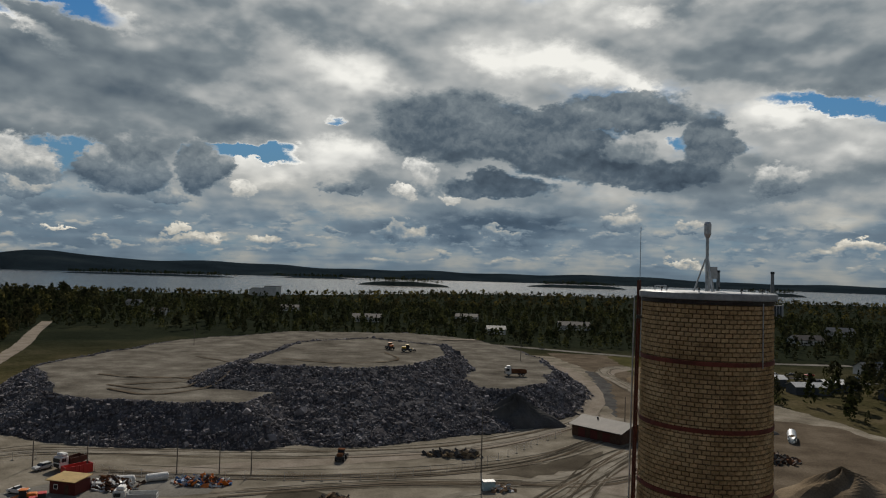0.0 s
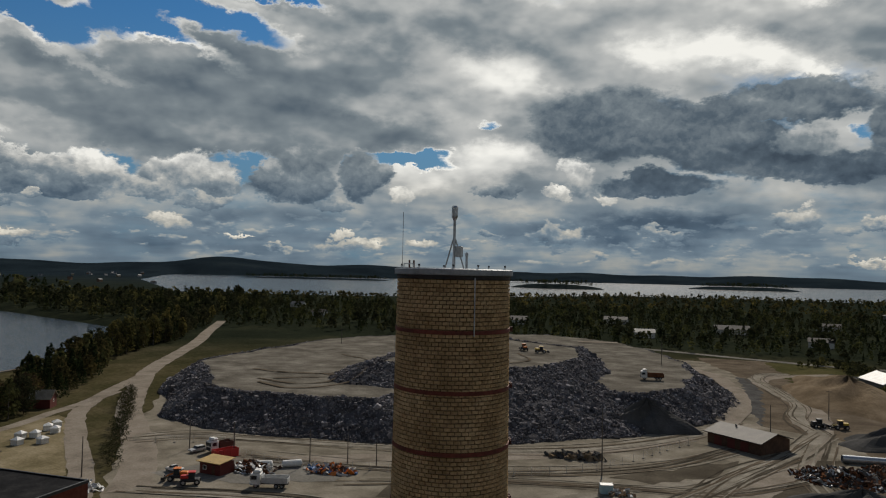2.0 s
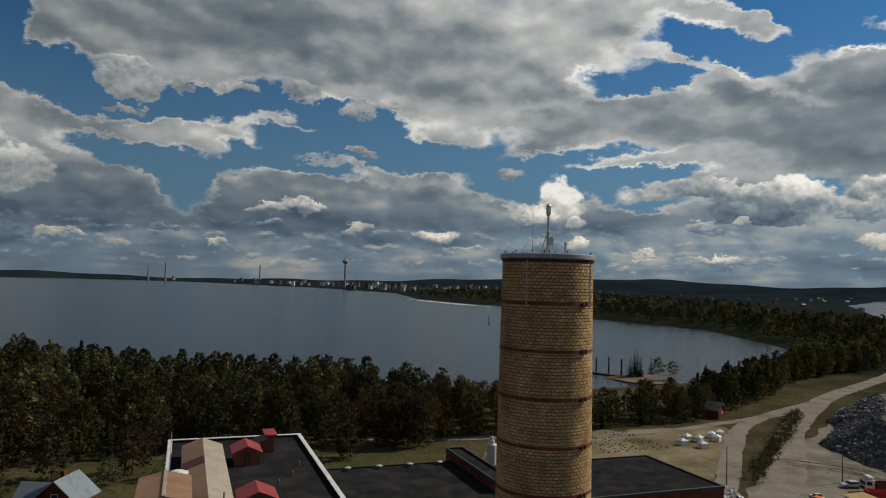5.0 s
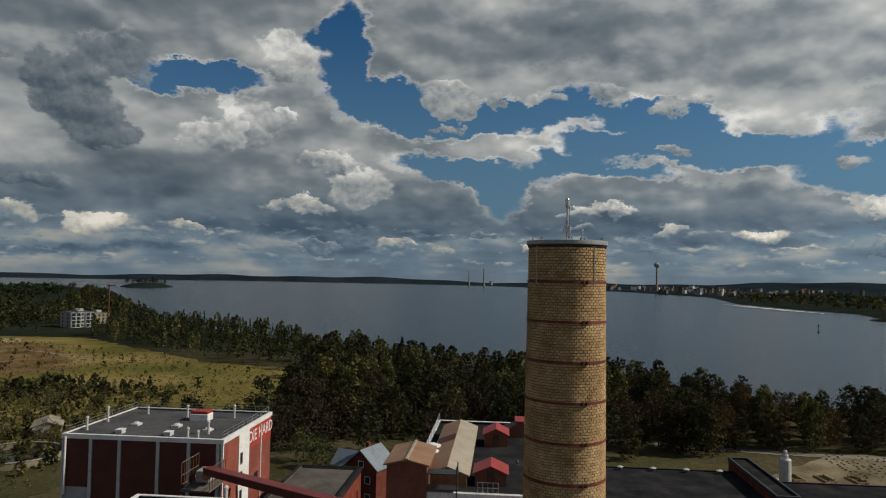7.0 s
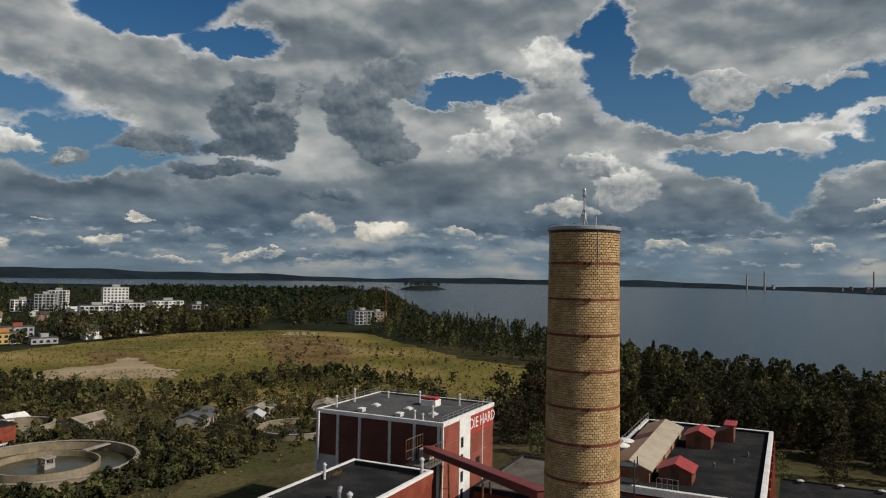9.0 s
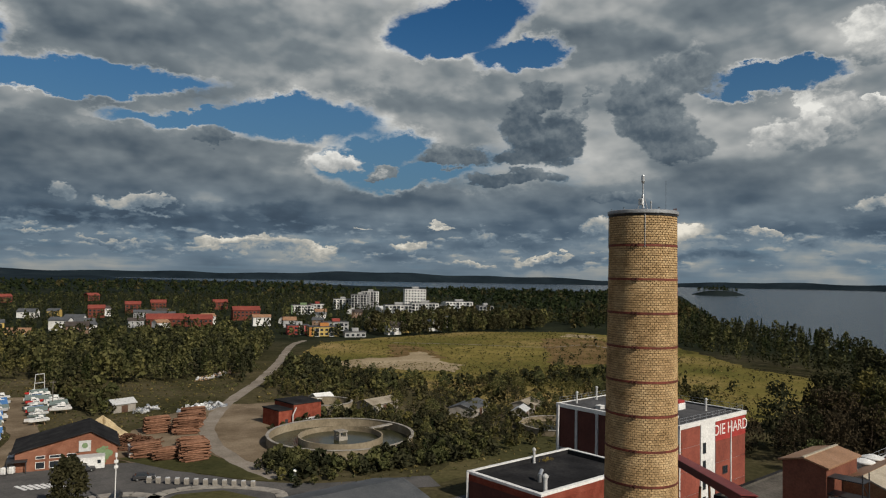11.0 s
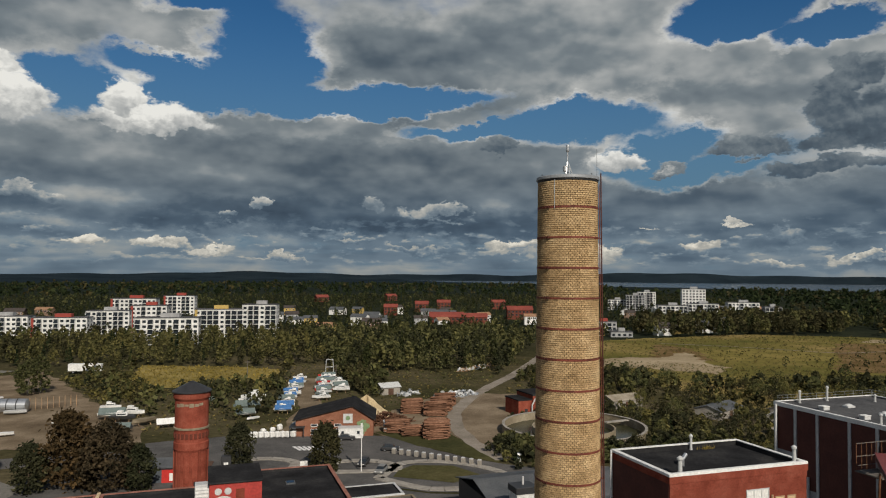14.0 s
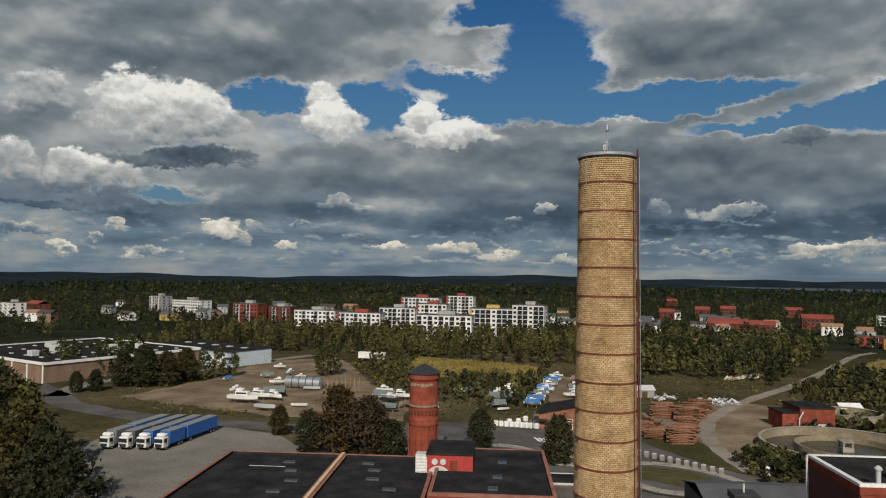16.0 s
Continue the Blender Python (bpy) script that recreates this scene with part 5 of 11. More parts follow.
# worn tracks and damp patches on the works yard
patch("ground_patch", [(34, 228), (58, 212), (82, 238), (97, 300), (88, 370), (60, 425), (22, 428), (32, 380), (40, 340), (38, 290)], "brown_earth", "bare brown earth beside the haul road", "ground", 0.065, 1.5)
patch("ground_patch", [(62, 60), (112, 66), (118, 160), (104, 228), (84, 236), (60, 208), (52, 180), (40, 150), (52, 110)], "brown_earth", "trodden brown earth of the scrap yard", "ground", 0.068, 1.5)
for pts, mat, lab in (([(-7, 152), (11, 169), (24, 180), (18, 164), (3, 151)], "damp_soil", "dark damp patch on the works yard"), ([(24, 145), (30, 167), (39, 185), (52, 193), (38, 164), (32, 147)], "damp_soil", "dark damp soil beside the rubble"),
                      ([(-51, 121), (-51, 132), (-42, 134), (-35, 126), (-40, 119)], "damp_soil", "oily patch on the works yard"), ([(-104, 118), (-98, 132), (-80, 140), (-62, 138), (-64, 128), (-84, 118)], "gravel_grey", "grey gravel under the parked machines"),
                      ([(34, 228), (38, 255), (43, 300), (43, 340), (37, 345), (37, 300), (34, 262)], "gravel_dark", "dark crushed stone slope beside the haul road"), ([(-30, 90), (-10, 118), (10, 122), (30, 104), (20, 78)], "damp_soil", "dark trodden soil on the yard")):
    patch("ground_patch", pts, mat, lab, "ground", 0.085 + 0.0001 * abs(pts[0][0]), 1.2, 3.0)
for pts, w in (([(8, 128), (21, 164), (35, 187), (43, 205), (50, 223)], 5.0), ([(-20, 130), (-6, 140), (6, 151), (23, 167), (33, 183)], 2.2), ([(-131, 143), (-119, 153), (-97, 156), (-70, 160), (-41, 166), (-10, 182), (16, 212), (26, 235)], 4.5), ([(-60, 100), (-30, 118), (0, 126), (24, 134)], 3.0),
               ([(50, 223), (47, 246), (52, 273), (49, 308), (45, 341), (52, 362), (63, 366)], 5.5), ([(-100, 106), (-70, 112), (-40, 108), (-10, 96), (20, 84)], 3.5)):
    strip("track", pts, w, "pale_track", "pale worn vehicle track on the yard", "track", 0.115 + 0.004 * w + 0.0002 * abs(pts[0][0]), None, 0.8)
RUTS = ([(8, 128), (21, 164), (35, 187), (43, 205), (50, 223)], [(-131, 143), (-119, 153), (-97, 156), (-70, 160), (-41, 166), (-10, 182), (16, 212), (26, 235)], [(-60, 100), (-30, 118), (0, 126), (24, 134)],
        [(50, 223), (47, 246), (52, 273), (49, 308), (45, 341), (52, 362), (63, 366)], [(-100, 106), (-70, 112), (-40, 108), (-10, 96), (20, 84)], [(-60, 128), (-30, 140), (0, 146), (20, 150), (44, 172)], [(-40, 70), (-10, 110), (14, 150), (36, 190)],
        [(60, 90), (46, 130), (40, 170), (48, 210)], [(-90, 140), (-60, 142), (-25, 150), (5, 168), (26, 196)])
rut = random.Random(8)
for k, pts in enumerate(RUTS):
    for j in range(7):
        dx, dy = rut.uniform(-4.5, 4.5), rut.uniform(-4.5, 4.5)
        strip("track", [(x + dx + rut.uniform(-0.8, 0.8), y + dy + rut.uniform(-0.8, 0.8)) for x, y in pts], rut.uniform(0.3, 0.7), ("damp_soil", "pale_track", "brown_earth")[(j + k) % 3], "narrow wheel rut pressed into the works yard", "track", 0.18 + 0.004 * j + 0.001 * k, None, 0.12)
for pts in ([(-122, 190), (-106, 183), (-96, 194), (-92, 209), (-107, 207), (-121, 198)], [(-140, 215), (-118, 212), (-98, 225), (-104, 250), (-130, 270)], [(-126, 196), (-108, 192), (-100, 203), (-110, 214), (-128, 212)], [(-82, 232), (-60, 226), (-42, 240), (-50, 262)]):
    strip("track", pts, 1.1, "brown_earth", "curved dark tyre track on the rock pile", "track", 0.22, terrain, 0.3)
strip("causeway", [(-322, 214), (-302, 217), (-290, 236), (-272, 262), (-258, 274)], 8, "sand_brown", "low sandy causeway to the islet", "causeway", 0.5, lambda x, y: np.maximum(ground_height(x, y), WATER), 1.2)
strip("road", [(170, -210), (146, -187), (130, -172), (99, -158), (76, -154), (56, -151), (30, -151), (10, -156), (-10, -156)], 9, "asphalt", "grey asphalt street", "road", 0.07)
strip("road", [(-10, -150), (-30, -138), (-40, -122), (-52, -110), (-75, -100)], 8, "asphalt", "grey asphalt street", "road", 0.08)
strip("road", [(146, -187), (150, -215), (130, -250), (112, -288), (95, -320)], 7, "gravel_grey", "grey gravel road past the boat yard", "road", 0.07)
strip("road", [(-215, -396), (-190, -368), (-139, -291), (-104, -242), (-76, -207), (-56, -174), (-49, -144), (-50, -122)], 4.2, "dirt_road", "pale gravel track", "track", 0.09)
strip("road", [(-366, 525), (-318, 440), (-270, 359), (-220, 261), (-192, 218), (-160, 175), (-138, 152), (-116, 128), (-100, 106)], 8, "dirt_road", "pale gravel road to the shore", "road", 0.09)
strip("road", [(-205, 235), (-186, 192), (-168, 162), (-140, 133), (-118, 112), (-104, 96)], 5.5, "dirt_road", "pale gravel lane", "lane", 0.1)
strip("road", [(-186, 200), (-176, 160), (-170, 130), (-172, 90), (-178, 40)], 4, "dirt_road", "narrow sandy path", "path", 0.1)
strip("road", [(20, 142), (40, 190), (52, 232), (55, 275), (46, 330), (58, 356), (84, 374)], 7, "dirt_road", "pale haul road", "road", 0.1)
strip("road", [(-100, 130), (-60, 150), (-20, 170), (10, 200), (26, 232)], 7, "dirt_road", "pale haul road along the rock pile", "road", 0.09)
strip("road", [(82, 374), (140, 350), (220, 330), (330, 330)], 9, "asphalt", "grey street beyond the quarry", "road", 0.1)
strip("road", [(-160, 470), (-80, 480), (0, 460), (60, 430), (110, 410), (200, 420)], 8, "gravel_grey", "pale road behind the quarry", "road", 0.2)


def rock_pile():
    pile = thing("rock_pile", "two-tier heap of dark blasted rock with sandy flat tops", "rock pile")
    nx, ny = 190, 220
    gx, gy = np.meshgrid(np.linspace(-205, 45, nx), np.linspace(140, 440, ny))
    x, y = gx.ravel(), gy.ravel()
    h, flat = pile_height(x, y)
    h = np.where(flat, h + 0.12 * wobble(x, y, 9, 1.0), h + 0.5 * wobble(x, y, 2.3, 4.0) * (h > 0.6))
    z = np.where(h > 0.05, h, -0.6)
    i = (np.arange(ny - 1)[:, None] * nx + np.arange(nx - 1)[None]).ravel()
    quads = np.stack([i, i + 1, i + nx + 1, i + nx], 1)
    keep = (h[quads] > 0.05).any(1)
    top = flat[quads].sum(1) >= 3
    for name, sel, mat, lab in (("flat_top", keep & top, "pile_sand", "sandy worn flat top"), ("slope", keep & ~top, "rock", "slopes of loose dark rock")):
        me = bpy.data.meshes.new(name)
        used, inv = np.unique(quads[sel], return_inverse=True)
        me.from_pydata(np.stack([x, y, z], 1)[used].tolist(), [], inv.reshape(-1, 4).tolist())
        me.materials.append(M[mat])
        part(name, me, None, pile, lab)
    # loose blocks
    r = np.random.RandomState(3)
    cx, cy = r.uniform(-200, 44, 300000), r.uniform(142, 330, 300000)
    ch, cf = pile_height(cx, cy)
    ok = (~cf) & (ch > 0.15) & ((cy < 300) | (r.rand(300000) < 0.3))
    rim = cf & (pile_height(cx, cy + 0.0)[0] > 8) & (np.abs(edge_distance(TIER_2, cx, cy)) < 3) & (r.rand(300000) < 0.7)
    sel = np.where(ok | rim)[0][:42000]
    cx, cy, ch = cx[sel], cy[sel], ch[sel]
    n = len(cx)
    base = np.array([(-1, -1, -1), (1, -1, -1), (1, 1, -1), (-1, 1, -1), (-1, -1, 1), (1, -1, 1), (1, 1, 1), (-1, 1, 1)], float)
    v = base[None] * (0.75 + 0.5 * r.rand(n, 8, 3)) * (0.33 * np.exp(r.normal(-0.95, 0.55, (n, 1, 1))) * (0.7 + 0.7 * r.rand(n, 1, 3)))
    a = r.uniform(0, 2 * math.pi, n)
    b = r.uniform(-0.8, 0.8, n)
    ca, sa, cb, sb = np.cos(a), np.sin(a), np.cos(b), np.sin(b)
    x1 = v[..., 0] * cb[:, None] + v[..., 2] * sb[:, None]
    z1 = -v[..., 0] * sb[:, None] + v[..., 2] * cb[:, None]
    X = x1 * ca[:, None] - v[..., 1] * sa[:, None] + cx[:, None]
    Y = x1 * sa[:, None] + v[..., 1] * ca[:, None] + cy[:, None]
    Z = z1 + ch[:, None] + 0.1
    f = np.array([(3, 2, 1, 0), (4, 5, 6, 7), (0, 1, 5, 4), (1, 2, 6, 5), (2, 3, 7, 6), (3, 0, 4, 7)])
    faces = (np.arange(n)[:, None, None] * 8 + f[None]).reshape(-1, 4)
    me = bpy.data.meshes.new("loose_rock")
    me.from_pydata(np.stack([X, Y, Z], -1).reshape(-1, 3).tolist(), [], faces.tolist())
    me.materials.append(M["rock_block"])
    tagged(part("loose_rock", me, None, pile, "loose angular blocks of dark rock"), "", "", "", "stuff")


rock_pile()
strip("road", RAMP, 7, "dirt_road", "pale haul ramp up the rock pile", "road", 0.25, terrain)


def heap(name, x, y, rx, ry, h, mat, label, category, seed=1, turn=0.0, lumps=0):
    """A heap of loose material with an uneven foot."""
    t = thing(name, label, category, at=(x, y, 0), turn=turn)
    bm = bmesh.new()
    n, m = 40, 14
    rings = []
    for j in range(m):
        f = j / (m - 1)
        ring = []
        for k in range(n):
            a = 2 * math.pi * k / n
            w = 1 + 0.12 * math.sin(3 * a + seed) + 0.07 * math.sin(7 * a + seed * 2)
            z = h * (1 - f) ** 0.9 * (1 + 0.14 * math.sin(5 * a + f * 9 + seed)) - 0.1
            ring.append(bm.verts.new((rx * f * w * math.cos(a), ry * f * w * math.sin(a), z if f < 0.999 else -0.2)))
        rings.append(ring)
    for p, q in zip(rings, rings[1:]):
        for k in range(n):
            bm.faces.new((p[k], q[k], q[(k + 1) % n], p[(k + 1) % n]))
    bmesh.ops.remove_doubles(bm, verts=bm.verts, dist=0.001)
    bmesh.ops.recalc_face_normals(bm, faces=bm.faces)
    part("mound", bm, M[mat], t)
    return t


heap("gravel_heap", 0, 211, 15, 9, 8.5, "gravel_dark", "smooth heap of dark grey crushed gravel", "gravel heap", 2)
heap("gravel_heap", 66, 214, 15, 10, 5.0, "gravel_dark", "smooth heap of dark grey gravel", "gravel heap", 3, 20)
heap("gravel_heap", 72, 152, 17, 10, 5.5, "sand_brown", "heap of brown gravel", "gravel heap", 5, 30)
heap("gravel_heap", 44, 150, 13, 8, 3.6, "gravel_dark", "low heap of dark soil", "soil heap", 6)
heap("gravel_heap", 6, 128, 9, 5, 2.0, "gravel_dark", "low heap of dark gravel", "gravel heap", 7)
heap("gravel_heap", -38, 122, 6, 4, 1.2, "sand_brown", "low heap of soil and stone", "soil heap", 8)
heap("sand_bank", 74, 300, 20, 55, 8.0, "sand_brown", "long bank of bare brown soil", "soil bank", 4, 6)

# ---------------------------------------------------------------- the brick chimney
CH_TOP = 46.78


def chimney_radius(z):
    return 1.332 + 0.0091 * (CH_TOP - z)


def on_chimney(deg, z, out=0.0):
    a, r = radians(deg), chimney_radius(z) + out
    return Vector((r * math.cos(a), r * math.sin(a), z))


chimney = thing("factory_chimney", "tall round chimney of yellow brick with red steel bands", "chimney")
part("shaft_core", lathe([(chimney_radius(z) - 0.02, z) for z in np.linspace(24.9, CH_TOP, 15)], 72), M["mortar"], chimney, "dark mortar between the bricks")
part("lower_shaft", lathe([(chimney_radius(z) + 0.012, z) for z in np.linspace(-0.3, 25.0, 271)], 54), M["chimney_brick"], chimney)
part("cap", lathe(((1.3, CH_TOP - 0.02), (1.415, CH_TOP + 0.0), (1.42, CH_TOP + 0.03), (1.42, CH_TOP + 0.125), (1.39, CH_TOP + 0.145), (0.9, CH_TOP + 0.15), (0.2, CH_TOP + 0.155), (0.01, CH_TOP + 0.155)), 72), M["cap_metal"], chimney, "grey sheet metal cap")
part("drip_ring", lathe(((1.3, CH_TOP - 0.09), (1.36, CH_TOP - 0.09), (1.38, CH_TOP - 0.021), (1.3, CH_TOP - 0.021)), 72), M["dark_metal"], chimney)
BANDS = [45.5 - 1.345 * k for k in range(32)]
for z in BANDS:
    r = chimney_radius(z)
    band = part("band", lathe(((r - 0.015, z - 0.045), (r + 0.03, z - 0.045), (r + 0.03, z + 0.045), (r - 0.015, z + 0.045)), 72), M["band"], chimney)
    c = on_chimney(22, z, 0.05)
    q = Matrix.Translation(c) @ pose(0, 0, 0, 0, 0, 22)
    bm = boxes((-0.05, -0.1, -0.06, 0.05, -0.05, 0.06), (-0.05, 0.05, -0.06, 0.05, 0.1, 0.06), m=q)
    for dz in (-0.03, 0.03):
        rod(bm, q @ Vector((0.01, -0.16, dz)), q @ Vector((0.01, 0.16, dz)), 0.014, n=6)
    part("band_lock", bm, M["band_dark"], band)
# flat lightning straps from the cap to the first band
for deg in (-53, 37, 165):
    part("conductor_strap", rods([(on_chimney(deg, CH_TOP - 0.05, 0.035), on_chimney(deg, 45.42, 0.03))], 0.014), M["steel"], chimney)
bm = bmesh.new()
for deg in (150, 156):
    for z in np.arange(0.5, CH_TOP + 0.4, 4.0):
        rod(bm, on_chimney(deg, z, 0.16), on_chimney(deg, min(z + 4.0, CH_TOP + 0.35), 0.16), 0.024, n=6)
for z in np.arange(0.6, CH_TOP + 0.2, 0.3):
    rod(bm, on_chimney(150, z, 0.16), on_chimney(156, z, 0.16), 0.011, n=5)
for z in BANDS:
    for deg in (150, 156):
        rod(bm, on_chimney(deg, z, 0.0), on_chimney(deg, z, 0.17), 0.016, n=5)
part("ladder", bm, M["band_dark"], chimney, "rusty steel climbing ladder")
part("fall_rail", rods([(on_chimney(141, 0.5, 0.09), on_chimney(141, CH_TOP - 0.2, 0.09))], 0.02), M["band"], chimney)
part("cable", rods([(on_chimney(162, 0.5, 0.2), on_chimney(162, CH_TOP, 0.2))], 0.018), M["steel"], chimney)

mast = thing("antenna_mast", "grey steel sensor mast on a tripod standing on the cap", "antenna", at=(0, 0, CH_TOP + 0.25))
part("pole", rods([((0, 0, -0.12), (0, 0, 1.12))], 0.034, 10), M["steel"], mast)
part("sensor", lathe(((0.03, 1.06), (0.06, 1.12), (0.075, 1.16), (0.078, 1.38), (0.06, 1.42)), 16), M["steel"], mast, "grey cylindrical sensor head")
for k in range(3):
    a = radians(40 + 120 * k)
    part("leg", rods([((0.27 * math.cos(a), 0.27 * math.sin(a), -0.11), (0.03 * math.cos(a), 0.03 * math.sin(a), 0.62))], 0.018), M["steel"], mast)
part("junction_box", boxes((0.05, -0.09, 0.18, 0.2, 0.09, 0.44), bevel=0.01), M["light_grey"], mast)
whip = thing("whip_antenna", "thin vertical whip antenna at the edge of the cap", "antenna", at=on_chimney(172, CH_TOP, 0.08))
part("whip", rods([((0, 0, -0.6), (0, 0, 1.55))], 0.006, 5), M["dark_metal"], whip)
part("bracket", boxes((-0.06, -0.03, -0.5, 0.1, 0.03, -0.42)), M["dark_metal"], whip)
stub = thing("vent_stub", "short capped vent pipe beside the mast on the chimney cap", "vent pipe", at=(0.18, 0.5, CH_TOP + 0.14))
part("pipe", lathe(((0.032, 0.0), (0.032, 0.34)), 12), M["steel"], stub)
part("hood", lathe(((0.042, 0.32), (0.042, 0.39), (0.02, 0.42)), 12), M["steel"], stub)
for deg in (-150, -112, -74, -48, -2, 62, 118):
    knob = thing("cap_knob", "small grey bolt standing on the rim of the chimney cap", "bolt", "bolts on the cap", at=on_chimney(deg, CH_TOP + 0.14, -0.06))
    part("stud", rods([((0, 0, 0), (0, 0, 0.1))], 0.014, 8), M["steel"], knob)
    part("nut", rods([((0, 0, 0.06), (0, 0, 0.1))], 0.026, 6), M["dark_metal"], knob)
handle = thing("lifting_handle", "low steel lifting handle on the chimney cap", "handle", at=(-1.05, -0.3, CH_TOP + 0.14))
part("bar", rods([((-0.12, 0, 0.0), (-0.12, 0, 0.12)), ((0.12, 0, 0.0), (0.12, 0, 0.12)), ((-0.13, 0, 0.11), (0.13, 0, 0.11))], 0.012), M["steel"], handle)

# ---------------------------------------------------------------- factory buildings
def flat_roof(parent, x0, y0, x1, y1, z, trim="white", rim=0.5, width=0.45, felt="roof_felt", face=None):
    """A felt roof below the rim of a parapet with a trim on top."""
    r = part("roof", boxes((x0 + 0.1, y0 + 0.1, z - rim - 0.25, x1 - 0.1, y1 - 0.1, z - rim)), M[felt], parent)
    for a in ((x0 - 0.08, y0 - 0.08, x1 + 0.08, y0 + width), (x0 - 0.08, y1 - width, x1 + 0.08, y1 + 0.08),
              (x0 - 0.08, y0 + width, x0 + width, y1 - width), (x1 - width, y0 + width, x1 + 0.08, y1 - width)):
        part("parapet", boxes((a[0] + 0.05, a[1] + 0.05, z - rim - 0.3, a[2] - 0.05, a[3] - 0.05, z - 0.1)), M[felt], parent)
        part("coping", boxes((a[0], a[1], z - 0.1, a[2], a[3], z), bevel=0.02), M[trim], parent)
    low = z - (0.26 if face else rim + 0.3)
    for lo, hi, m in ((low, z - 0.02, trim), (z - rim - 0.3, low, face)):
        if m:
            part("fascia", boxes((x0 - 0.12, y0 - 0.12, lo, x1 + 0.12, y0 - 0.04, hi), (x0 - 0.12, y1 + 0.04, lo, x1 + 0.12, y1 + 0.12, hi),
                                 (x0 - 0.12, y0 - 0.04, lo, x0 - 0.04, y1 + 0.04, hi), (x1 + 0.04, y0 - 0.04, lo, x1 + 0.12, y1 + 0.04, hi)), M[m], parent)
    return r


def railing(parent, a, b, h=1.0, posts=6, mat="steel"):
    a, b = Vector(a), Vector(b)
    bm = bmesh.new()
    for k in range(posts + 1):
        p = a.lerp(b, k / posts)
        rod(bm, p, p + Vector((0, 0, h)), 0.03, n=5)
    for hh in (h, h * 0.5):
        rod(bm, a + Vector((0, 0, hh)), b + Vector((0, 0, hh)), 0.025, n=5)
    return part("railing", bm, M[mat], parent)


def gable(bm, x0, y0, x1, y1, z_eave, z_ridge, along="x", over=0.3, thick=0.15):
    """Two roof slabs that meet in a ridge."""
    if along == "x":
        ym = (y0 + y1) / 2
        for ya, s in ((y0 - over, 1), (y1 + over, -1)):
            vs = [bm.verts.new(v) for v in ((x0 - over, ya, z_eave), (x1 + over, ya, z_eave), (x1 + over, ym, z_ridge), (x0 - over, ym, z_ridge),
                                            (x0 - over, ya, z_eave + thick), (x1 + over, ya, z_eave + thick), (x1 + over, ym, z_ridge + thick), (x0 - over, ym, z_ridge + thick))]
            for f in ((3, 2, 1, 0), (4, 5, 6, 7), (0, 1, 5, 4), (1, 2, 6, 5), (2, 3, 7, 6), (3, 0, 4, 7)):
                bm.faces.new([vs[i] for i in f])
    else:
        xm = (x0 + x1) / 2
        for xa in (x0 - over, x1 + over):
            vs = [bm.verts.new(v) for v in ((xa, y0 - over, z_eave), (xa, y1 + over, z_eave), (xm, y1 + over, z_ridge), (xm, y0 - over, z_ridge),
                                            (xa, y0 - over, z_eave + thick), (xa, y1 + over, z_eave + thick), (xm, y1 + over, z_ridge + thick), (xm, y0 - over, z_ridge + thick))]
            for f in ((3, 2, 1, 0), (4, 5, 6, 7), (0, 1, 5, 4), (1, 2, 6, 5), (2, 3, 7, 6), (3, 0, 4, 7)):
                bm.faces.new([vs[i] for i in f])
    bmesh.ops.recalc_face_normals(bm, faces=bm.faces)
    return bm


def gable_body(x0, y0, x1, y1, z0, z_eave, z_ridge, along="x"):
    """Walls with their two gable ends, as one closed body."""
    bm = bmesh.new()
    if along == "x":
        ends = [[(x, y0, z0), (x, y1, z0), (x, y1, z_eave), (x, (y0 + y1) / 2, z_ridge), (x, y0, z_eave)] for x in (x0, x1)]
    else:
        ends = [[(x0, y, z0), (x1, y, z0), (x1, y, z_eave), ((x0 + x1) / 2, y, z_ridge), (x0, y, z_eave)] for y in (y0, y1)]
    a, b = [[bm.verts.new(v) for v in e] for e in ends]
    bm.faces.new(a)
    bm.faces.new(b[::-1])
    for k in range(5):
        bm.faces.new((a[k], b[k], b[(k + 1) % 5], a[(k + 1) % 5]))
    bmesh.ops.recalc_face_normals(bm, faces=bm.faces)
    return bm


def vent(x, y, z, h=0.9, r=0.16, name="roof_vent", label="pale sheet metal vent pipe on a flat roof", mat="light_grey"):
    v = thing(name, label, "vent", "roof vents", at=(x, y, z))
    part("pipe", lathe(((r * 1.25, -0.02), (r * 1.25, 0.08), (r, 0.1), (r, h)), 12), M[mat], v)
    part("hood", lathe(((r * 1.5, h - 0.05), (r * 1.5, h + 0.12), (r * 0.4, h + 0.3)), 12), M[mat], v)
    return v


def skylight(x, y, z, w=1.5, d=1.2):
    v = thing("skylight", "pale grey domed rooflight on a low curb", "skylight", "rooflights", at=(x, y, z))
    part("curb", boxes((-w / 2, -d / 2, -0.02, w / 2, d / 2, 0.3), bevel=0.03), M["light_grey"], v)
    bm = bmesh.new()
    bmesh.ops.create_uvsphere(bm, u_segments=16, v_segments=8, radius=1, matrix=Matrix.Translation((0, 0, 0.28)) @ Matrix.Diagonal((w * 0.46, d * 0.46, 0.28, 1)))
    part("dome", bm, M["light_grey"], v)
    return v


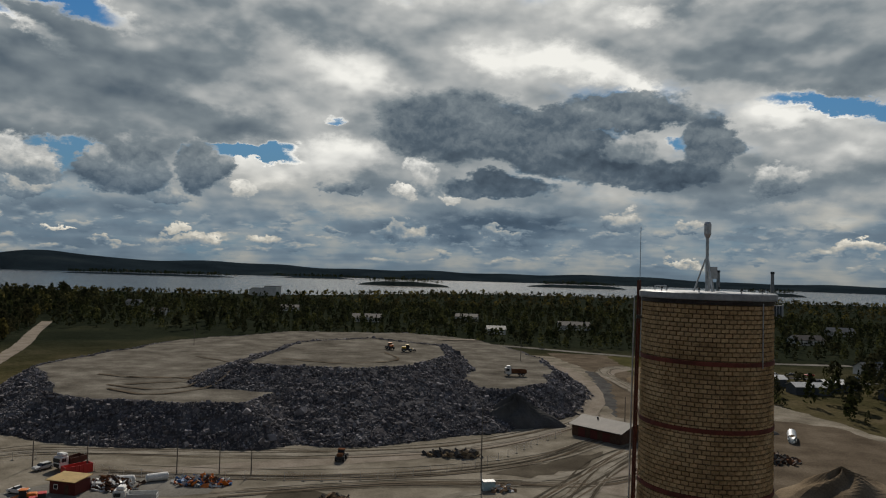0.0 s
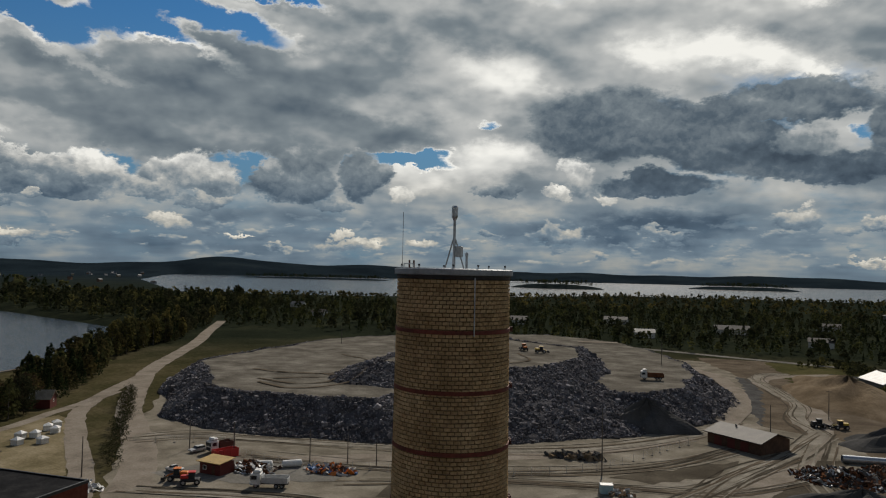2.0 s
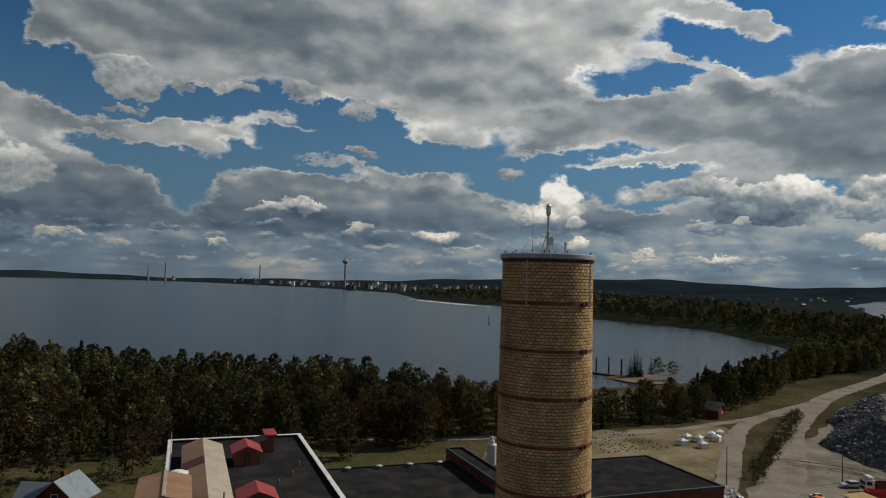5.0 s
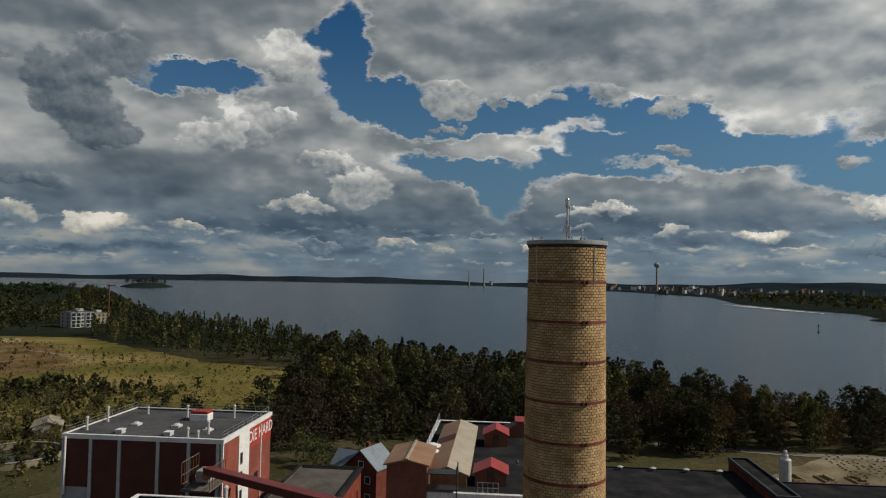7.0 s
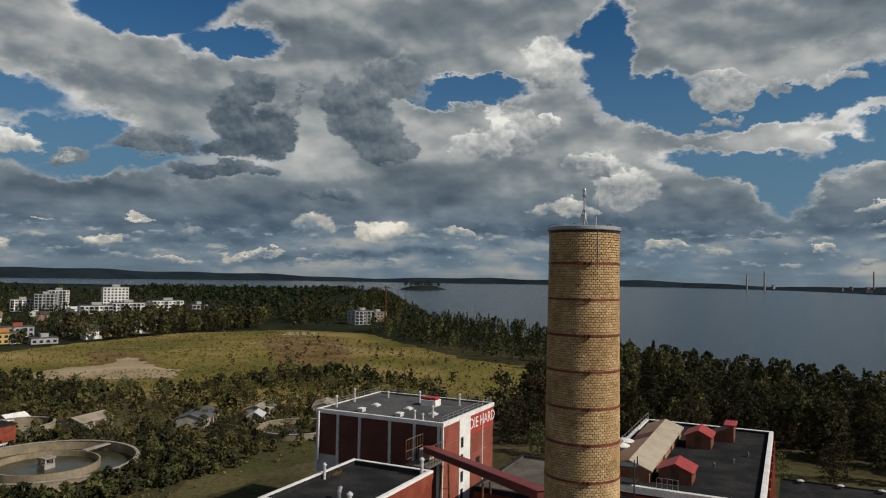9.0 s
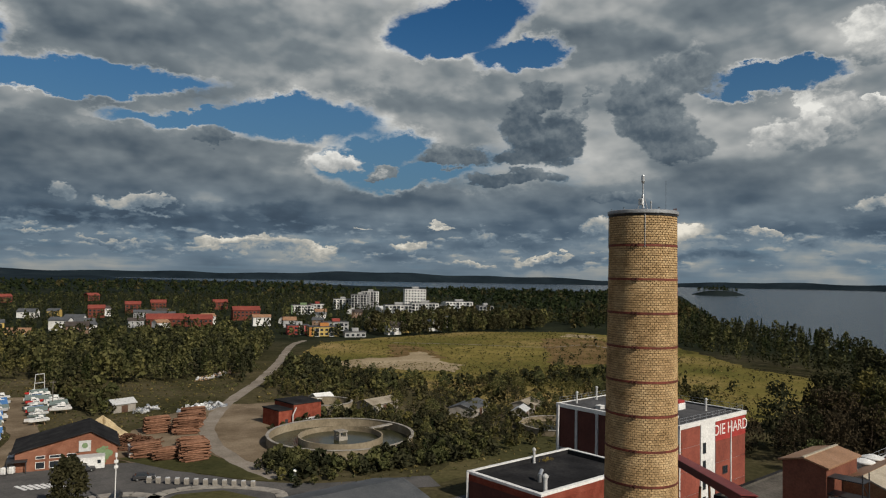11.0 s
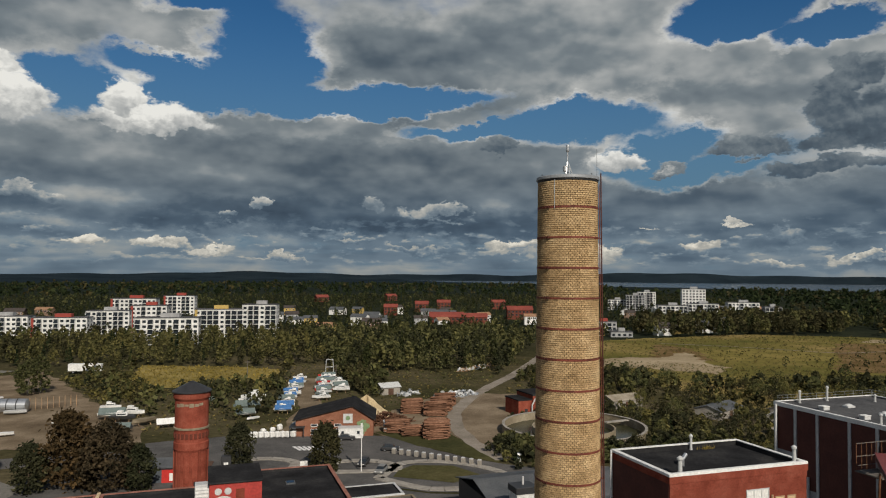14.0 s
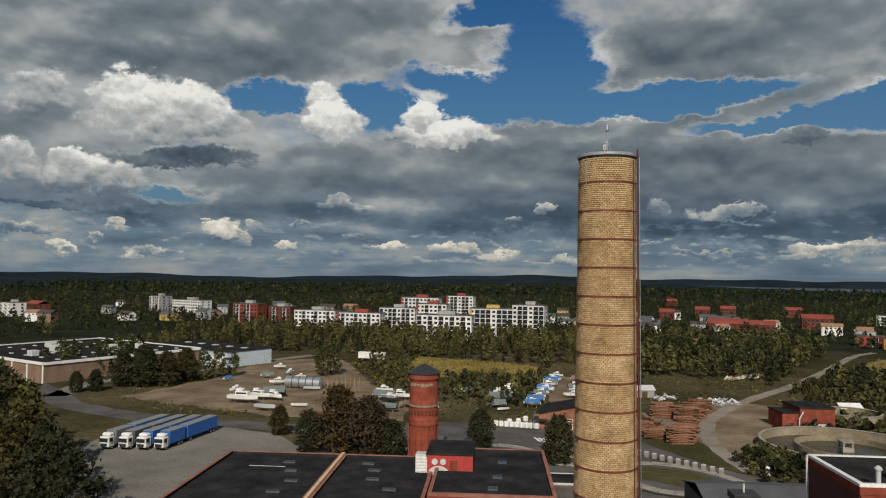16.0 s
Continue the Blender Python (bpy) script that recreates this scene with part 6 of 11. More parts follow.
def flat_skylight(x, y, z, w=1.5, d=1.2):
    v = thing("skylight", "dark flat rooflight with a grey metal curb", "skylight", "flat rooflights", at=(x, y, z))
    part("curb", boxes((-w / 2, -d / 2, -0.02, w / 2, d / 2, 0.22), bevel=0.03), M["tin_dark"], v)
    part("pane", boxes((-w / 2 + 0.12, -d / 2 + 0.12, 0.2, w / 2 - 0.12, d / 2 - 0.12, 0.27), bevel=0.02), M["glass"], v)
    return v


def window_part(parent, x, y, z, w, h, axis, frame_mat="white", pane_mat="glass", out=0.06, cols=2):
    """A framed window on a wall that faces along axis ('x', '-x', 'y' or '-y')."""
    turn = {"y": 0, "-x": 90, "-y": 180, "x": -90}[axis]
    at = pose(x, y, z, 0, 0, turn)
    bm = bmesh.new()
    t = 0.09
    for r in ((-w / 2, 0, -h / 2, w / 2, out, -h / 2 + t), (-w / 2, 0, h / 2 - t, w / 2, out, h / 2), (-w / 2, 0, -h / 2 + t, -w / 2 + t, out, h / 2 - t), (w / 2 - t, 0, -h / 2 + t, w / 2, out, h / 2 - t)):
        box(bm, *r)
    for k in range(1, cols):
        xx = -w / 2 + w * k / cols
        box(bm, xx - t / 2, 0, -h / 2 + t, xx + t / 2, out, h / 2 - t)
    f = part("window", bm, M[frame_mat], parent, at=at)
    part("pane", boxes((-w / 2 + t, 0.0, -h / 2 + t, w / 2 - t, 0.02, h / 2 - t)), M[pane_mat], f)
    return f


def lettering(text, size, mat, parent, at, depth=0.02):
    """Raised letters, each one a part of its own."""
    cu = bpy.data.curves.new("letter", "FONT")
    cu.body, cu.size, cu.extrude, cu.align_x, cu.align_y = text, size, depth, "CENTER", "CENTER"
    tmp = bpy.data.objects.new("letter", cu)
    scene.collection.objects.link(tmp)
    me = bpy.data.meshes.new_from_object(tmp.evaluated_get(bpy.context.evaluated_depsgraph_get()))
    bpy.data.objects.remove(tmp)
    bm = bmesh.new()
    bm.from_mesh(me)
    bmesh.ops.remove_doubles(bm, verts=bm.verts, dist=0.0001)
    left = set(bm.faces)
    while left:
        todo, piece = [left.pop()], []
        while todo:
            f = todo.pop()
            piece.append(f)
            for e in f.edges:
                for g in e.link_faces:
                    if g in left:
                        left.remove(g)
                        todo.append(g)
        vs = list({v for f in piece for v in f.verts})
        index = {v: k for k, v in enumerate(vs)}
        letter = bpy.data.meshes.new("letter")
        letter.from_pydata([tuple(v.co) for v in vs], [], [[index[v] for v in f.verts] for f in piece])
        letter.materials.append(M[mat])
        part("letter", letter, None, parent, at=at)
    bm.free()


# --- the tall studio building with ribbed red panels
S_X0, S_X1, S_Y0, S_Y1, S_Z = -93.9, -73.0, -65.0, -41.2, 22.0
studio = thing("factory_block", "tall dark red panel-clad factory block with white trim", "building")
part("core", boxes((S_X0 + 0.12, S_Y0 + 0.12, -0.3, S_X1 - 0.12, S_Y1 - 0.12, S_Z - 0.9)), M["grey_wall"], studio)
flat_roof(studio, S_X0, S_Y0, S_X1, S_Y1, S_Z, rim=0.35, width=0.35, felt="roof_grey_felt")
cuts = [0.0, 0.18, 0.36, 0.6, 0.79, 0.97]
for k in range(5):
    ya, yb = S_Y0 + 23.8 * cuts[k] + 0.28, S_Y0 + 23.8 * cuts[k + 1] - 0.28
    low = (14.5, 9.5, 0.0, 0.0, 0.0)[k]
    # east face is away from the sun: its shade is put into the darker red
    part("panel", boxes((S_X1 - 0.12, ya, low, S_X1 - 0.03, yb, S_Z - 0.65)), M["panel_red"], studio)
    if low:
        part("render_patch", boxes((S_X1 - 0.12, ya, 0.0, S_X1 - 0.06, yb, low)), M["grey_wall"], studio, "patched grey render")
    part("rib", boxes((S_X1 - 0.12, yb + 0.02, 0, S_X1 + 0.12, yb + 0.5, S_Z - 0.65), bevel=0.03), M["light_grey"], studio)
part("corner_rib", boxes((S_X1 - 0.12, S_Y1 - 0.25, 0, S_X1 + 0.14, S_Y1 + 0.1, S_Z - 0.65), bevel=0.03), M["white"], studio)
part("corner_rib", boxes((S_X1 - 0.12, S_Y0 - 0.05, 0, S_X1 + 0.12, S_Y0 + 0.25, S_Z - 0.65), bevel=0.03), M["light_grey"], studio)
for k in range(6):
    za, zb = S_Z * k / 6 + 0.04, min(S_Z * (k + 1) / 6 - 0.04, S_Z - 0.66)
    # sunlit south face: the same cladding in a brighter red
    part("panel", boxes((S_X1 - 6.0, S_Y1 - 0.12, za, S_X1 - 0.25, S_Y1 - 0.03, zb)), M["panel_red_lit"], studio)
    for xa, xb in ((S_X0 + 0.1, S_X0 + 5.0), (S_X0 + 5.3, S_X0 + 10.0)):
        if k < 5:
            part("panel", boxes((xa, S_Y1 - 0.12, za, xb, S_Y1 - 0.03, zb)), M["panel_red_lit"], studio)
part("stair_strip", boxes((S_X1 - 10.6, S_Y1 - 0.12, 0, S_X1 - 6.2, S_Y1 + 0.02, S_Z - 0.66)), M["white"], studio, "white stair tower strip")
for z in (17.6, 14.8, 12.0, 9.2, 6.4):
    window_part(studio, S_X1 - 7.2, S_Y1 + 0.03, z, 0.9, 1.7, "y", "dark_metal", cols=1)
for z in (13.2, 4.8):
    window_part(studio, S_X0 + 7.0, S_Y1 - 0.02, z, 1.6, 1.3, "y", "dark_metal")
part("down_pipe", rods([((S_X0 + 5.15, S_Y1 + 0.08, 0.5), (S_X0 + 5.15, S_Y1 + 0.08, S_Z - 1))], 0.1, 8), M["white"], studio)
part("down_pipe", rods([((S_X1 + 0.3, S_Y0 + 0.6, 13.5), (S_X1 + 0.3, S_Y0 + 0.6, S_Z - 0.4))], 0.16, 8), M["white"], studio)
part("down_pipe", rods([((S_X1 + 0.3, S_Y0 + 7.0, 6.5), (S_X1 + 0.3, S_Y0 + 7.0, 11.5))], 0.2, 8), M["light_grey"], studio)
part("wall_duct", rods([((S_X1 + 0.2, S_Y0 + 3.0, 7.2), (S_X1 + 0.2, S_Y0 + 6.4, 7.2)), ((S_X1 + 0.2, S_Y0 + 3.0, 7.2), (S_X1 + 0.2, S_Y0 + 3.0, 5.6)), ((S_X1 + 0.2, S_Y0 + 6.4, 7.2), (S_X1 + 0.2, S_Y0 + 6.4, 5.6))], 0.14, 8), M["dark_metal"], studio)
sign = part("name_board", boxes((S_X0 + 0.05, S_Y1 - 0.12, S_Z * 5 / 6 - 0.2, S_X0 + 10.1, S_Y1 + 0.0, S_Z - 0.5)), M["sign_red"], studio, "red painted name board")
lettering("DIE HARD", 2.5, "white", sign, pose(S_X0 + 5.1, S_Y1 + 0.03, S_Z - 2.2, 90, 0, 180))
railing(studio, (S_X1 - 0.4, S_Y1 - 0.3, S_Z), (S_X0 + 0.4, S_Y1 - 0.3, S_Z), 0.9, 10)
railing(studio, (S_X1 - 0.4, S_Y0 + 0.3, S_Z), (S_X0 + 0.4, S_Y0 + 0.3, S_Z), 0.9, 10)
railing(studio, (S_X0 + 0.3, S_Y0 + 0.4, S_Z), (S_X0 + 0.3, S_Y1 - 0.4, S_Z), 0.9, 10)
ZR = S_Z - 0.35
for x, y in ((-81.5, -58.5), (-81.5, -52.0), (-79.5, -46.2)):
    skylight(x, y, ZR)
for x, y in ((-76.0, -58.0), (-75.7, -50.5)):
    hatch = thing("roof_hatch", "white square hatch on the grey roof", "roof hatch", "roof hatches", at=(x, y, ZR))
    part("curb", boxes((-0.6, -0.5, -0.02, 0.6, 0.5, 0.5), bevel=0.04), M["light_grey"], hatch)
    part("lid", boxes((-0.66, -0.56, 0.5, 0.66, 0.56, 0.62), bevel=0.04), M["white"], hatch)
plant_box = thing("roof_plant_box", "white roof plant box with a rusty red lid", "roof unit", at=(-87.0, -50.5, ZR))
part("casing", boxes((-1.1, -1.5, -0.02, 1.1, 1.5, 1.1), bevel=0.05), M["white"], plant_box)
part("lid", boxes((-1.0, -1.4, 1.1, 1.0, 1.4, 1.55), bevel=0.05), M["red_roof"], plant_box)
for x, y, h in ((-88.5, -53.5, 1.8), (-89.5, -46.0, 1.9), (-77.5, -45.3, 1.7), (-83.0, -64.0, 2.2), (-77.0, -63.8, 1.8), (-75.0, -47.3, 1.2), (-74.6, -45.6, 0.9), (-90.0, -61.0, 1.0)):
    vent(x, y, ZR, h, 0.17)

# --- the conveyor bridge from the boiler house to the block
conveyor = thing("conveyor_bridge", "sloping enclosed red steel conveyor bridge on trestles", "conveyor")
ca, cb = Vector((-67.5, -41.0, 19.2)), Vector((-37.5, -13.5, 24.6))
cd = (cb - ca).normalized()
cq = Matrix.Translation(ca) @ cd.to_track_quat("Y", "Z").to_matrix().to_4x4()
cl = (cb - ca).length
part("gallery", boxes((-0.7, 0, -0.5, 0.7, cl, 0.34), m=cq, bevel=0.05), M["wood_dark_red"], conveyor, "dark red side walls")
part("roof", boxes((-0.8, -0.2, 0.344, 0.8, cl + 0.2, 0.44), m=cq, bevel=0.04), M["sheet_red"], conveyor, "dull red sheet roof")
for f in (0.22, 0.62):
    p = ca.lerp(cb, f)
    bm = bmesh.new()
    for s in (-1, 1):
        rod(bm, (p.x + s * 1.6, p.y - s * 0.5, 0), (p.x + s * 0.6, p.y - s * 0.2, p.z - 1.2), 0.14, n=8)
    for k in range(1, 6):
        zz = (p.z - 1.2) * k / 6
        rod(bm, (p.x - 1.6 + k * 0.16, p.y + 0.5, zz), (p.x + 1.6 - k * 0.16, p.y - 0.5, zz), 0.07, n=6)
    part("trestle", bm, M["rust"], conveyor)
deck = part("platform", boxes((-72.7, -44.6, 16.4, -67.0, -40.5, 16.55)), M["wood_grey"], conveyor, "grey steel service platform at the upper end")
for k in range(7):
    x = -72.6 + k * 0.9
    for y, top in ((-44.5, 20.2), (-40.6, 19.6)):
        part("post", rods([((x, y, 16.56), (x, y, top))], 0.05, 5), M["rust"], deck)
    part("joist", rods([((x, -44.5, 16.34), (x, -40.6, 16.34))], 0.06, 5), M["rust"], deck)
for y, levels in ((-44.5, (17.2, 18.4, 20.1)), (-40.6, (17.2, 18.2, 19.5))):
    for z in levels:
        part("rail", rods([((-72.6, y, z), (-67.2, y, z))], 0.05, 5), M["wood_grey"], deck)
part("drum", rods([((-72.9, -42.0, 17.5), (-68.0, -41.5, 18.2))], 0.5, 10), M["rust"], conveyor)
part("drive", boxes((-71.5, -43.4, 17.0, -69.2, -41.5, 18.6), bevel=0.1), M["grey_wall"], conveyor)

# --- the boiler house with boarded windows
B_X0, B_X1, B_Y0, B_Y1, B_Z = -41.0, -25.1, -36.8, -27.0, 24.2
boiler = thing("boiler_house", "tall red brick boiler house with boarded windows and white roof trim", "building")
wall = part("wall", boxes((B_X0, B_Y0, -0.3, B_X1, B_Y1, B_Z - 0.9)), M["brick_red"], boiler)
part("brick_band", boxes((B_X0 - 0.03, B_Y1, B_Z - 1.5, B_X1 + 0.0, B_Y1 + 0.05, B_Z - 0.8)), M["brick_red"], boiler)
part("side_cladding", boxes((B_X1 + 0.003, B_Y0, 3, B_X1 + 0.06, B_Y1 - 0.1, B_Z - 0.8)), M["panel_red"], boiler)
flat_roof(boiler, B_X0, B_Y0, B_X1, B_Y1, B_Z, rim=0.6, width=0.35, face="brick_red")
for f0, f1 in ((0.054, 0.104), (0.175, 0.223), (0.298, 0.348), (0.416, 0.466), (0.76, 0.825), (0.85, 0.91)):
    xm, w = B_X1 - 15.9 * (f0 + f1) / 2, 15.9 * (f1 - f0) + 0.1
    for z in (20.0, 14.5, 9.0):
        window_part(boiler, xm, B_Y1 + 0.01, z, w, 2.2, "y", "wood", "board", cols=1)
white_gate = window_part(boiler, B_X1 - 15.9 * 0.625, B_Y1 + 0.01, 20.4, 2.7, 3.2, "y", "light_grey", "white", cols=3)
part("timber_prop", rods([((B_X1 - 11.0, B_Y1 + 0.3, 20.8), (B_X1 - 14.6, B_Y1 + 1.8, 19.8)), ((B_X1 - 12.5, B_Y1 + 1.8, 19.9), (B_X1 - 15.2, B_Y1 + 1.8, 19.9)), ((B_X1 - 13.2, B_Y1 + 0.1, 17.8), (B_X1 - 15.0, B_Y1 + 1.8, 19.8)), ((B_X1 - 11.6, B_Y1 + 0.1, 21.3), (B_X1 - 10.9, B_Y1 + 1.4, 18.0))], 0.11, 6), M["wood"], boiler, "rough timber props")
part("down_pipe", rods([((B_X1 + 0.15, B_Y0 + 0.1, 4), (B_X1 + 0.15, B_Y0 + 0.1, B_Z - 0.1))], 0.13, 8), M["white"], boiler)
vent(-27.2, -28.3, B_Z - 0.6, 1.5, 0.2)
vent(-40.4, -27.9, B_Z - 0.6, 1.7, 0.18)
vent(-34.5, -36.2, B_Z - 0.6, 1.4, 0.14)
elbow = thing("vent_elbow", "bent galvanised vent pipe on the black roof", "vent pipe", at=(-29.5, -31.0, B_Z - 0.6))
part("pipe", rods([((0, 0, 0), (0, 0, 0.7)), ((0, 0, 0.66), (-0.55, -0.2, 1.05))], 0.2, 10), M["steel"], elbow)
weeds = bmesh.new()
rnd = random.Random(5)
for k in range(60):
    p = Vector((-36.5 + rnd.gauss(0, 0.5), -36.0 + rnd.gauss(0, 0.15), B_Z - 0.6))
    q = p + Vector((rnd.gauss(0, 0.12), rnd.gauss(0, 0.12), rnd.uniform(0.15, 0.5)))
    weeds.faces.new([weeds.verts.new(v) for v in (p, p + Vector((0.06, 0.02, 0)), q)])
tagged(part("roof_weeds", weeds, M["dry_leaf"]), "yellowing weeds growing along the roof edge", "weeds", "", "stuff")
annex = thing("boiler_annex", "low brick annex with grey ribbed roof beside the boiler house", "building")
part("wall", boxes((-30.0, -27.0, -0.3, -16.5, -20.0, 12.0)), M["brick_red"], annex)
flat_roof(annex, -30.0, -27.0, -16.5, -20.0, 12.4, rim=0.4, width=0.3)

# --- the long hall with the roof gallery and dormers
H_X0, H_X1, H_Y0, H_Y1, H_Z = -78.9, -44.2, -11.4, 5.1, 24.7
hall = thing("digester_hall", "tall factory hall with a black felt roof and pale parapet", "building")
part("wall", boxes((H_X0, H_Y0, -0.3, H_X1, H_Y1, H_Z - 0.9)), M["brick_red"], hall)
flat_roof(hall, H_X0, H_Y0, H_X1, H_Y1, H_Z, rim=0.4, width=0.4)
for k in range(9):
    x = H_X0 + 2 + k * 3.9
    part("pier", boxes((x - 0.35, H_Y1 - 0.02, 0, x + 0.35, H_Y1 + 0.35, H_Z - 1.0), bevel=0.04), M["brick_red"], hall)
    for z in (20.5, 15.5, 10.5):
        if k < 8:
            window_part(hall, x + 1.95, H_Y1 + 0.01, z, 2.0, 3.0, "y", "wood_dark_red", cols=3)
for x in (-74.0, -68.0, -62.0, -56.0, -50.0):
    for z in (20.5, 15.5):
        window_part(hall, x, H_Y0 - 0.01, z, 2.0, 2.6, "-y", "wood_dark_red", cols=3)
railing(hall, (H_X0 + 0.4, H_Y0 + 0.3, H_Z), (-51.0, H_Y0 + 0.3, H_Z), 1.0, 14)
railing(hall, (H_X1 - 0.3, H_Y0 + 7.0, H_Z), (H_X1 - 0.3, H_Y1 - 7.5, H_Z), 1.0, 4)
gallery = thing("roof_gallery", "long gabled gallery with beige and tan roof standing on the hall", "building")
part("wall", gable_body(-71.0, -9.6, -47.5, -5.6, H_Z - 0.4, 25.5, 26.2), M["ochre_brick"], gallery, "ochre brick walls")
bm = gable(bmesh.new(), -71.0, -9.6, -47.5, -5.6, 25.4, 26.25)
part("roof", bm, (M["beige_roof"]), gallery)
part("roof_patch", boxes((-62.5, -2.35, -0.02, -59.5, -0.0, 0.03), m=Matrix.Translation((0, -7.6, 26.44)) @ pose(0, 0, 0, 20.3, 0, 0)), M["panel_red"], gallery, "red roof patch")
part("roof_sheet", boxes((-71.2, -2.38, 0.0, -47.3, 0.02, 0.03), m=Matrix.Translation((0, -7.6, 26.405)) @ pose(0, 0, 0, 20.3, 0, 0)), M["tan_roof"], gallery)
for k in range(4):
    part("notch", boxes((-68.5 + k * 5.6, -5.62, 24.31, -67.3 + k * 5.6, -5.55, 25.2)), M["dark_metal"], gallery)
head = thing("elevator_head", "tall dark brown elevator head with a tan gabled roof", "building")
part("wall", gable_body(-51.0, -13.2, -43.6, -9.3, -0.3, 27.3, 27.75), M["brown_panel"], head)
part("roof", gable(bmesh.new(), -51.0, -13.2, -43.6, -9.3, 27.25, 27.8), M["tan_roof"], head)
part("ridge_cap", boxes((-51.3, -11.4, 27.9, -43.3, -11.1, 28.03), bevel=0.03), M["beige_roof"], head)
bm = bmesh.new()
for z in (22.0, 23.5, 25.0, 26.5):
    box(bm, -45.5, -9.25, z, -43.7, -6.3, z + 0.08)
for x in (-45.4, -43.8):
    rod(bm, (x, -6.4, 20.0), (x, -6.4, 27.3), 0.06, n=6)
for k in range(3):
    rod(bm, (-45.4, -6.4, 22.0 + 1.5 * k), (-43.8, -6.4, 23.5 + 1.5 * k), 0.04, n=5)
part("fire_stair", bm, M["dark_metal"], head)
for x0, x1, y0, y1, rz in ((-51.6, -48.2, -4.8, -1.6, 26.3), (-69.0, -65.2, -4.3, -1.4, 26.5)):
    dormer = thing("roof_dormer", "small timber roof house with a red gabled sheet roof", "roof house", "roof houses")
    part("wall", gable_body(x0, y0, x1, y1, H_Z - 0.42, rz - 0.7, rz - 0.05, "x"), M["brown_panel"], dormer)
    part("roof", gable(bmesh.new(), x0, y0, x1, y1, rz - 0.8, rz, "x", 0.25, 0.1), M["red_roof"], dormer)
    part("door", boxes((x1 + 0.002, (y0 + y1) / 2 - 0.4, H_Z - 0.4, x1 + 0.05, (y0 + y1) / 2 + 0.4, H_Z + 1.2)), M["wood_dark"], dormer)
penthouse = thing("roof_shed", "lean-to roof shed with a red sheet roof", "roof house", at=(-72.3, -0.8, H_Z - 0.42))
bm = bmesh.new()
vs = [bm.verts.new(v) for v in ((-1.6, -1.8, 0), (1.6, -1.8, 0), (1.6, 1.6, 0), (-1.6, 1.6, 0), (-1.6, -1.8, 0.7), (1.6, -1.8, 0.7), (1.6, 1.6, 2.1), (-1.6, 1.6, 2.1))]
for f in ((3, 2, 1, 0), (4, 5, 6, 7), (0, 1, 5, 4), (1, 2, 6, 5), (2, 3, 7, 6), (3, 0, 4, 7)):
    bm.faces.new([vs[i] for i in f])
part("wall", bm, M["brown_panel"], penthouse)
part("roof", boxes((-1.8, 0.4, 2.11, 1.8, 1.9, 2.26), bevel=0.03), M["red_roof"], penthouse)
tanks = thing("rooftop_fan", "round white rooftop fan on a pale plinth", "roof fan", at=(-56.5, -10.2, H_Z - 0.4))
part("plinth", boxes((-3.2, -1.6, 0, 2.5, 1.6, 0.9), bevel=0.08), M["light_grey"], tanks)
for x in (-1.6, 1.0):
    fan = part("fan_drum", lathe(((0.75, 0.9), (0.75, 1.5)), 20, at=(x, 0, 0)), M["light_grey"], tanks)
    part("hood", lathe(((1.05, 1.5), (1.05, 1.62), (0.4, 1.85)), 20, at=(x, 0, 0)), M["white"], fan)
for x, y in ((-60.0, 1.5), (-57.0, -0.3), (-64.0, 2.8)):
    vent(x, y, H_Z - 0.4, 0.3, 0.1, label="small dark vent pipe on the hall roof", mat="tin_dark")
front = thing("hall_annex", "lower annex with a pale parapet in front of the hall", "building")
part("wall", boxes((H_X1 + 0.01, -2.6, -0.3, -33.0, 5.1, 21.5)), M["brick_red"], front)
flat_roof(front, H_X1 + 0.1, -2.6, -33.0, 5.1, 22.0, rim=0.6, width=0.35, face="brick_red")
railing(front, (-43.5, -2.3, 22.0), (-33.5, -2.3, 22.0), 1.0, 6)

# --- lower roofs round the hall
mid = thing("workshop", "brick workshop with a dusty flat roof and dark parapet", "building")
part("wall", boxes((-99.0, -37.4, -0.3, -76.5, -26.5, 11.2)), M["brick_red"], mid)
flat_roof(mid, -99.0, -37.4, -76.5, -26.5, 12.0, "roof_felt", 0.5, 0.5, "roof_dusty")
for k in range(5):
    window_part(mid, -96.0 + 4.0 * k, -26.49, 7.5, 1.2, 3.0, "y", "red_wall", cols=2)
part("down_pipe", rods([((-77.5, -26.3, 2), (-77.5, -26.3, 11.0)), ((-78.2, -26.3, 2), (-78.2, -26.3, 10.4))], 0.12, 8), M["light_grey"], mid)
store = thing("paper_store", "very large low store with a plain black felt roof", "building")
part("wall", boxes((-126.0, 5.6, -0.3, -79.2, 45.2, 6.6)), M["brick_dark"], store)
flat_roof(store, -126.0, 5.6, -79.2, 45.2, 7.0, "roof_felt", 0.25, 0.3)
for k in range(6):
    v = vent(-124.6, 9.0 + 6.6 * k, 6.75, 0.5, 0.3, "mushroom_vent", "round pale-topped roof ventilator at the roof edge", "dark_metal")
    part("cowl", lathe(((0.62, 0.5), (0.66, 0.62), (0.2, 0.82)), 16), M["light_grey"], v)
wing = thing("packing_wing", "long narrow brick wing with a black flat roof", "building")
part("wall", boxes((-129.6, 45.25, -0.3, -103.0, 49.2, 8.4)), M["brick_dark"], wing)
flat_roof(wing, -129.6, 45.25, -103.0, 49.2, 9.0, "dark_metal", 0.4, 0.3)
west = thing("garden_store", "low dark brick store with a weathered black roof", "building")
part("wall", boxes((-127.5, 49.3, -0.3, -101.0, 96.0, 4.6)), M["brick_dark"], west)
flat_roof(west, -127.5, 49.3, -101.0, 96.0, 5.0, "dark_metal", 0.3, 0.3)
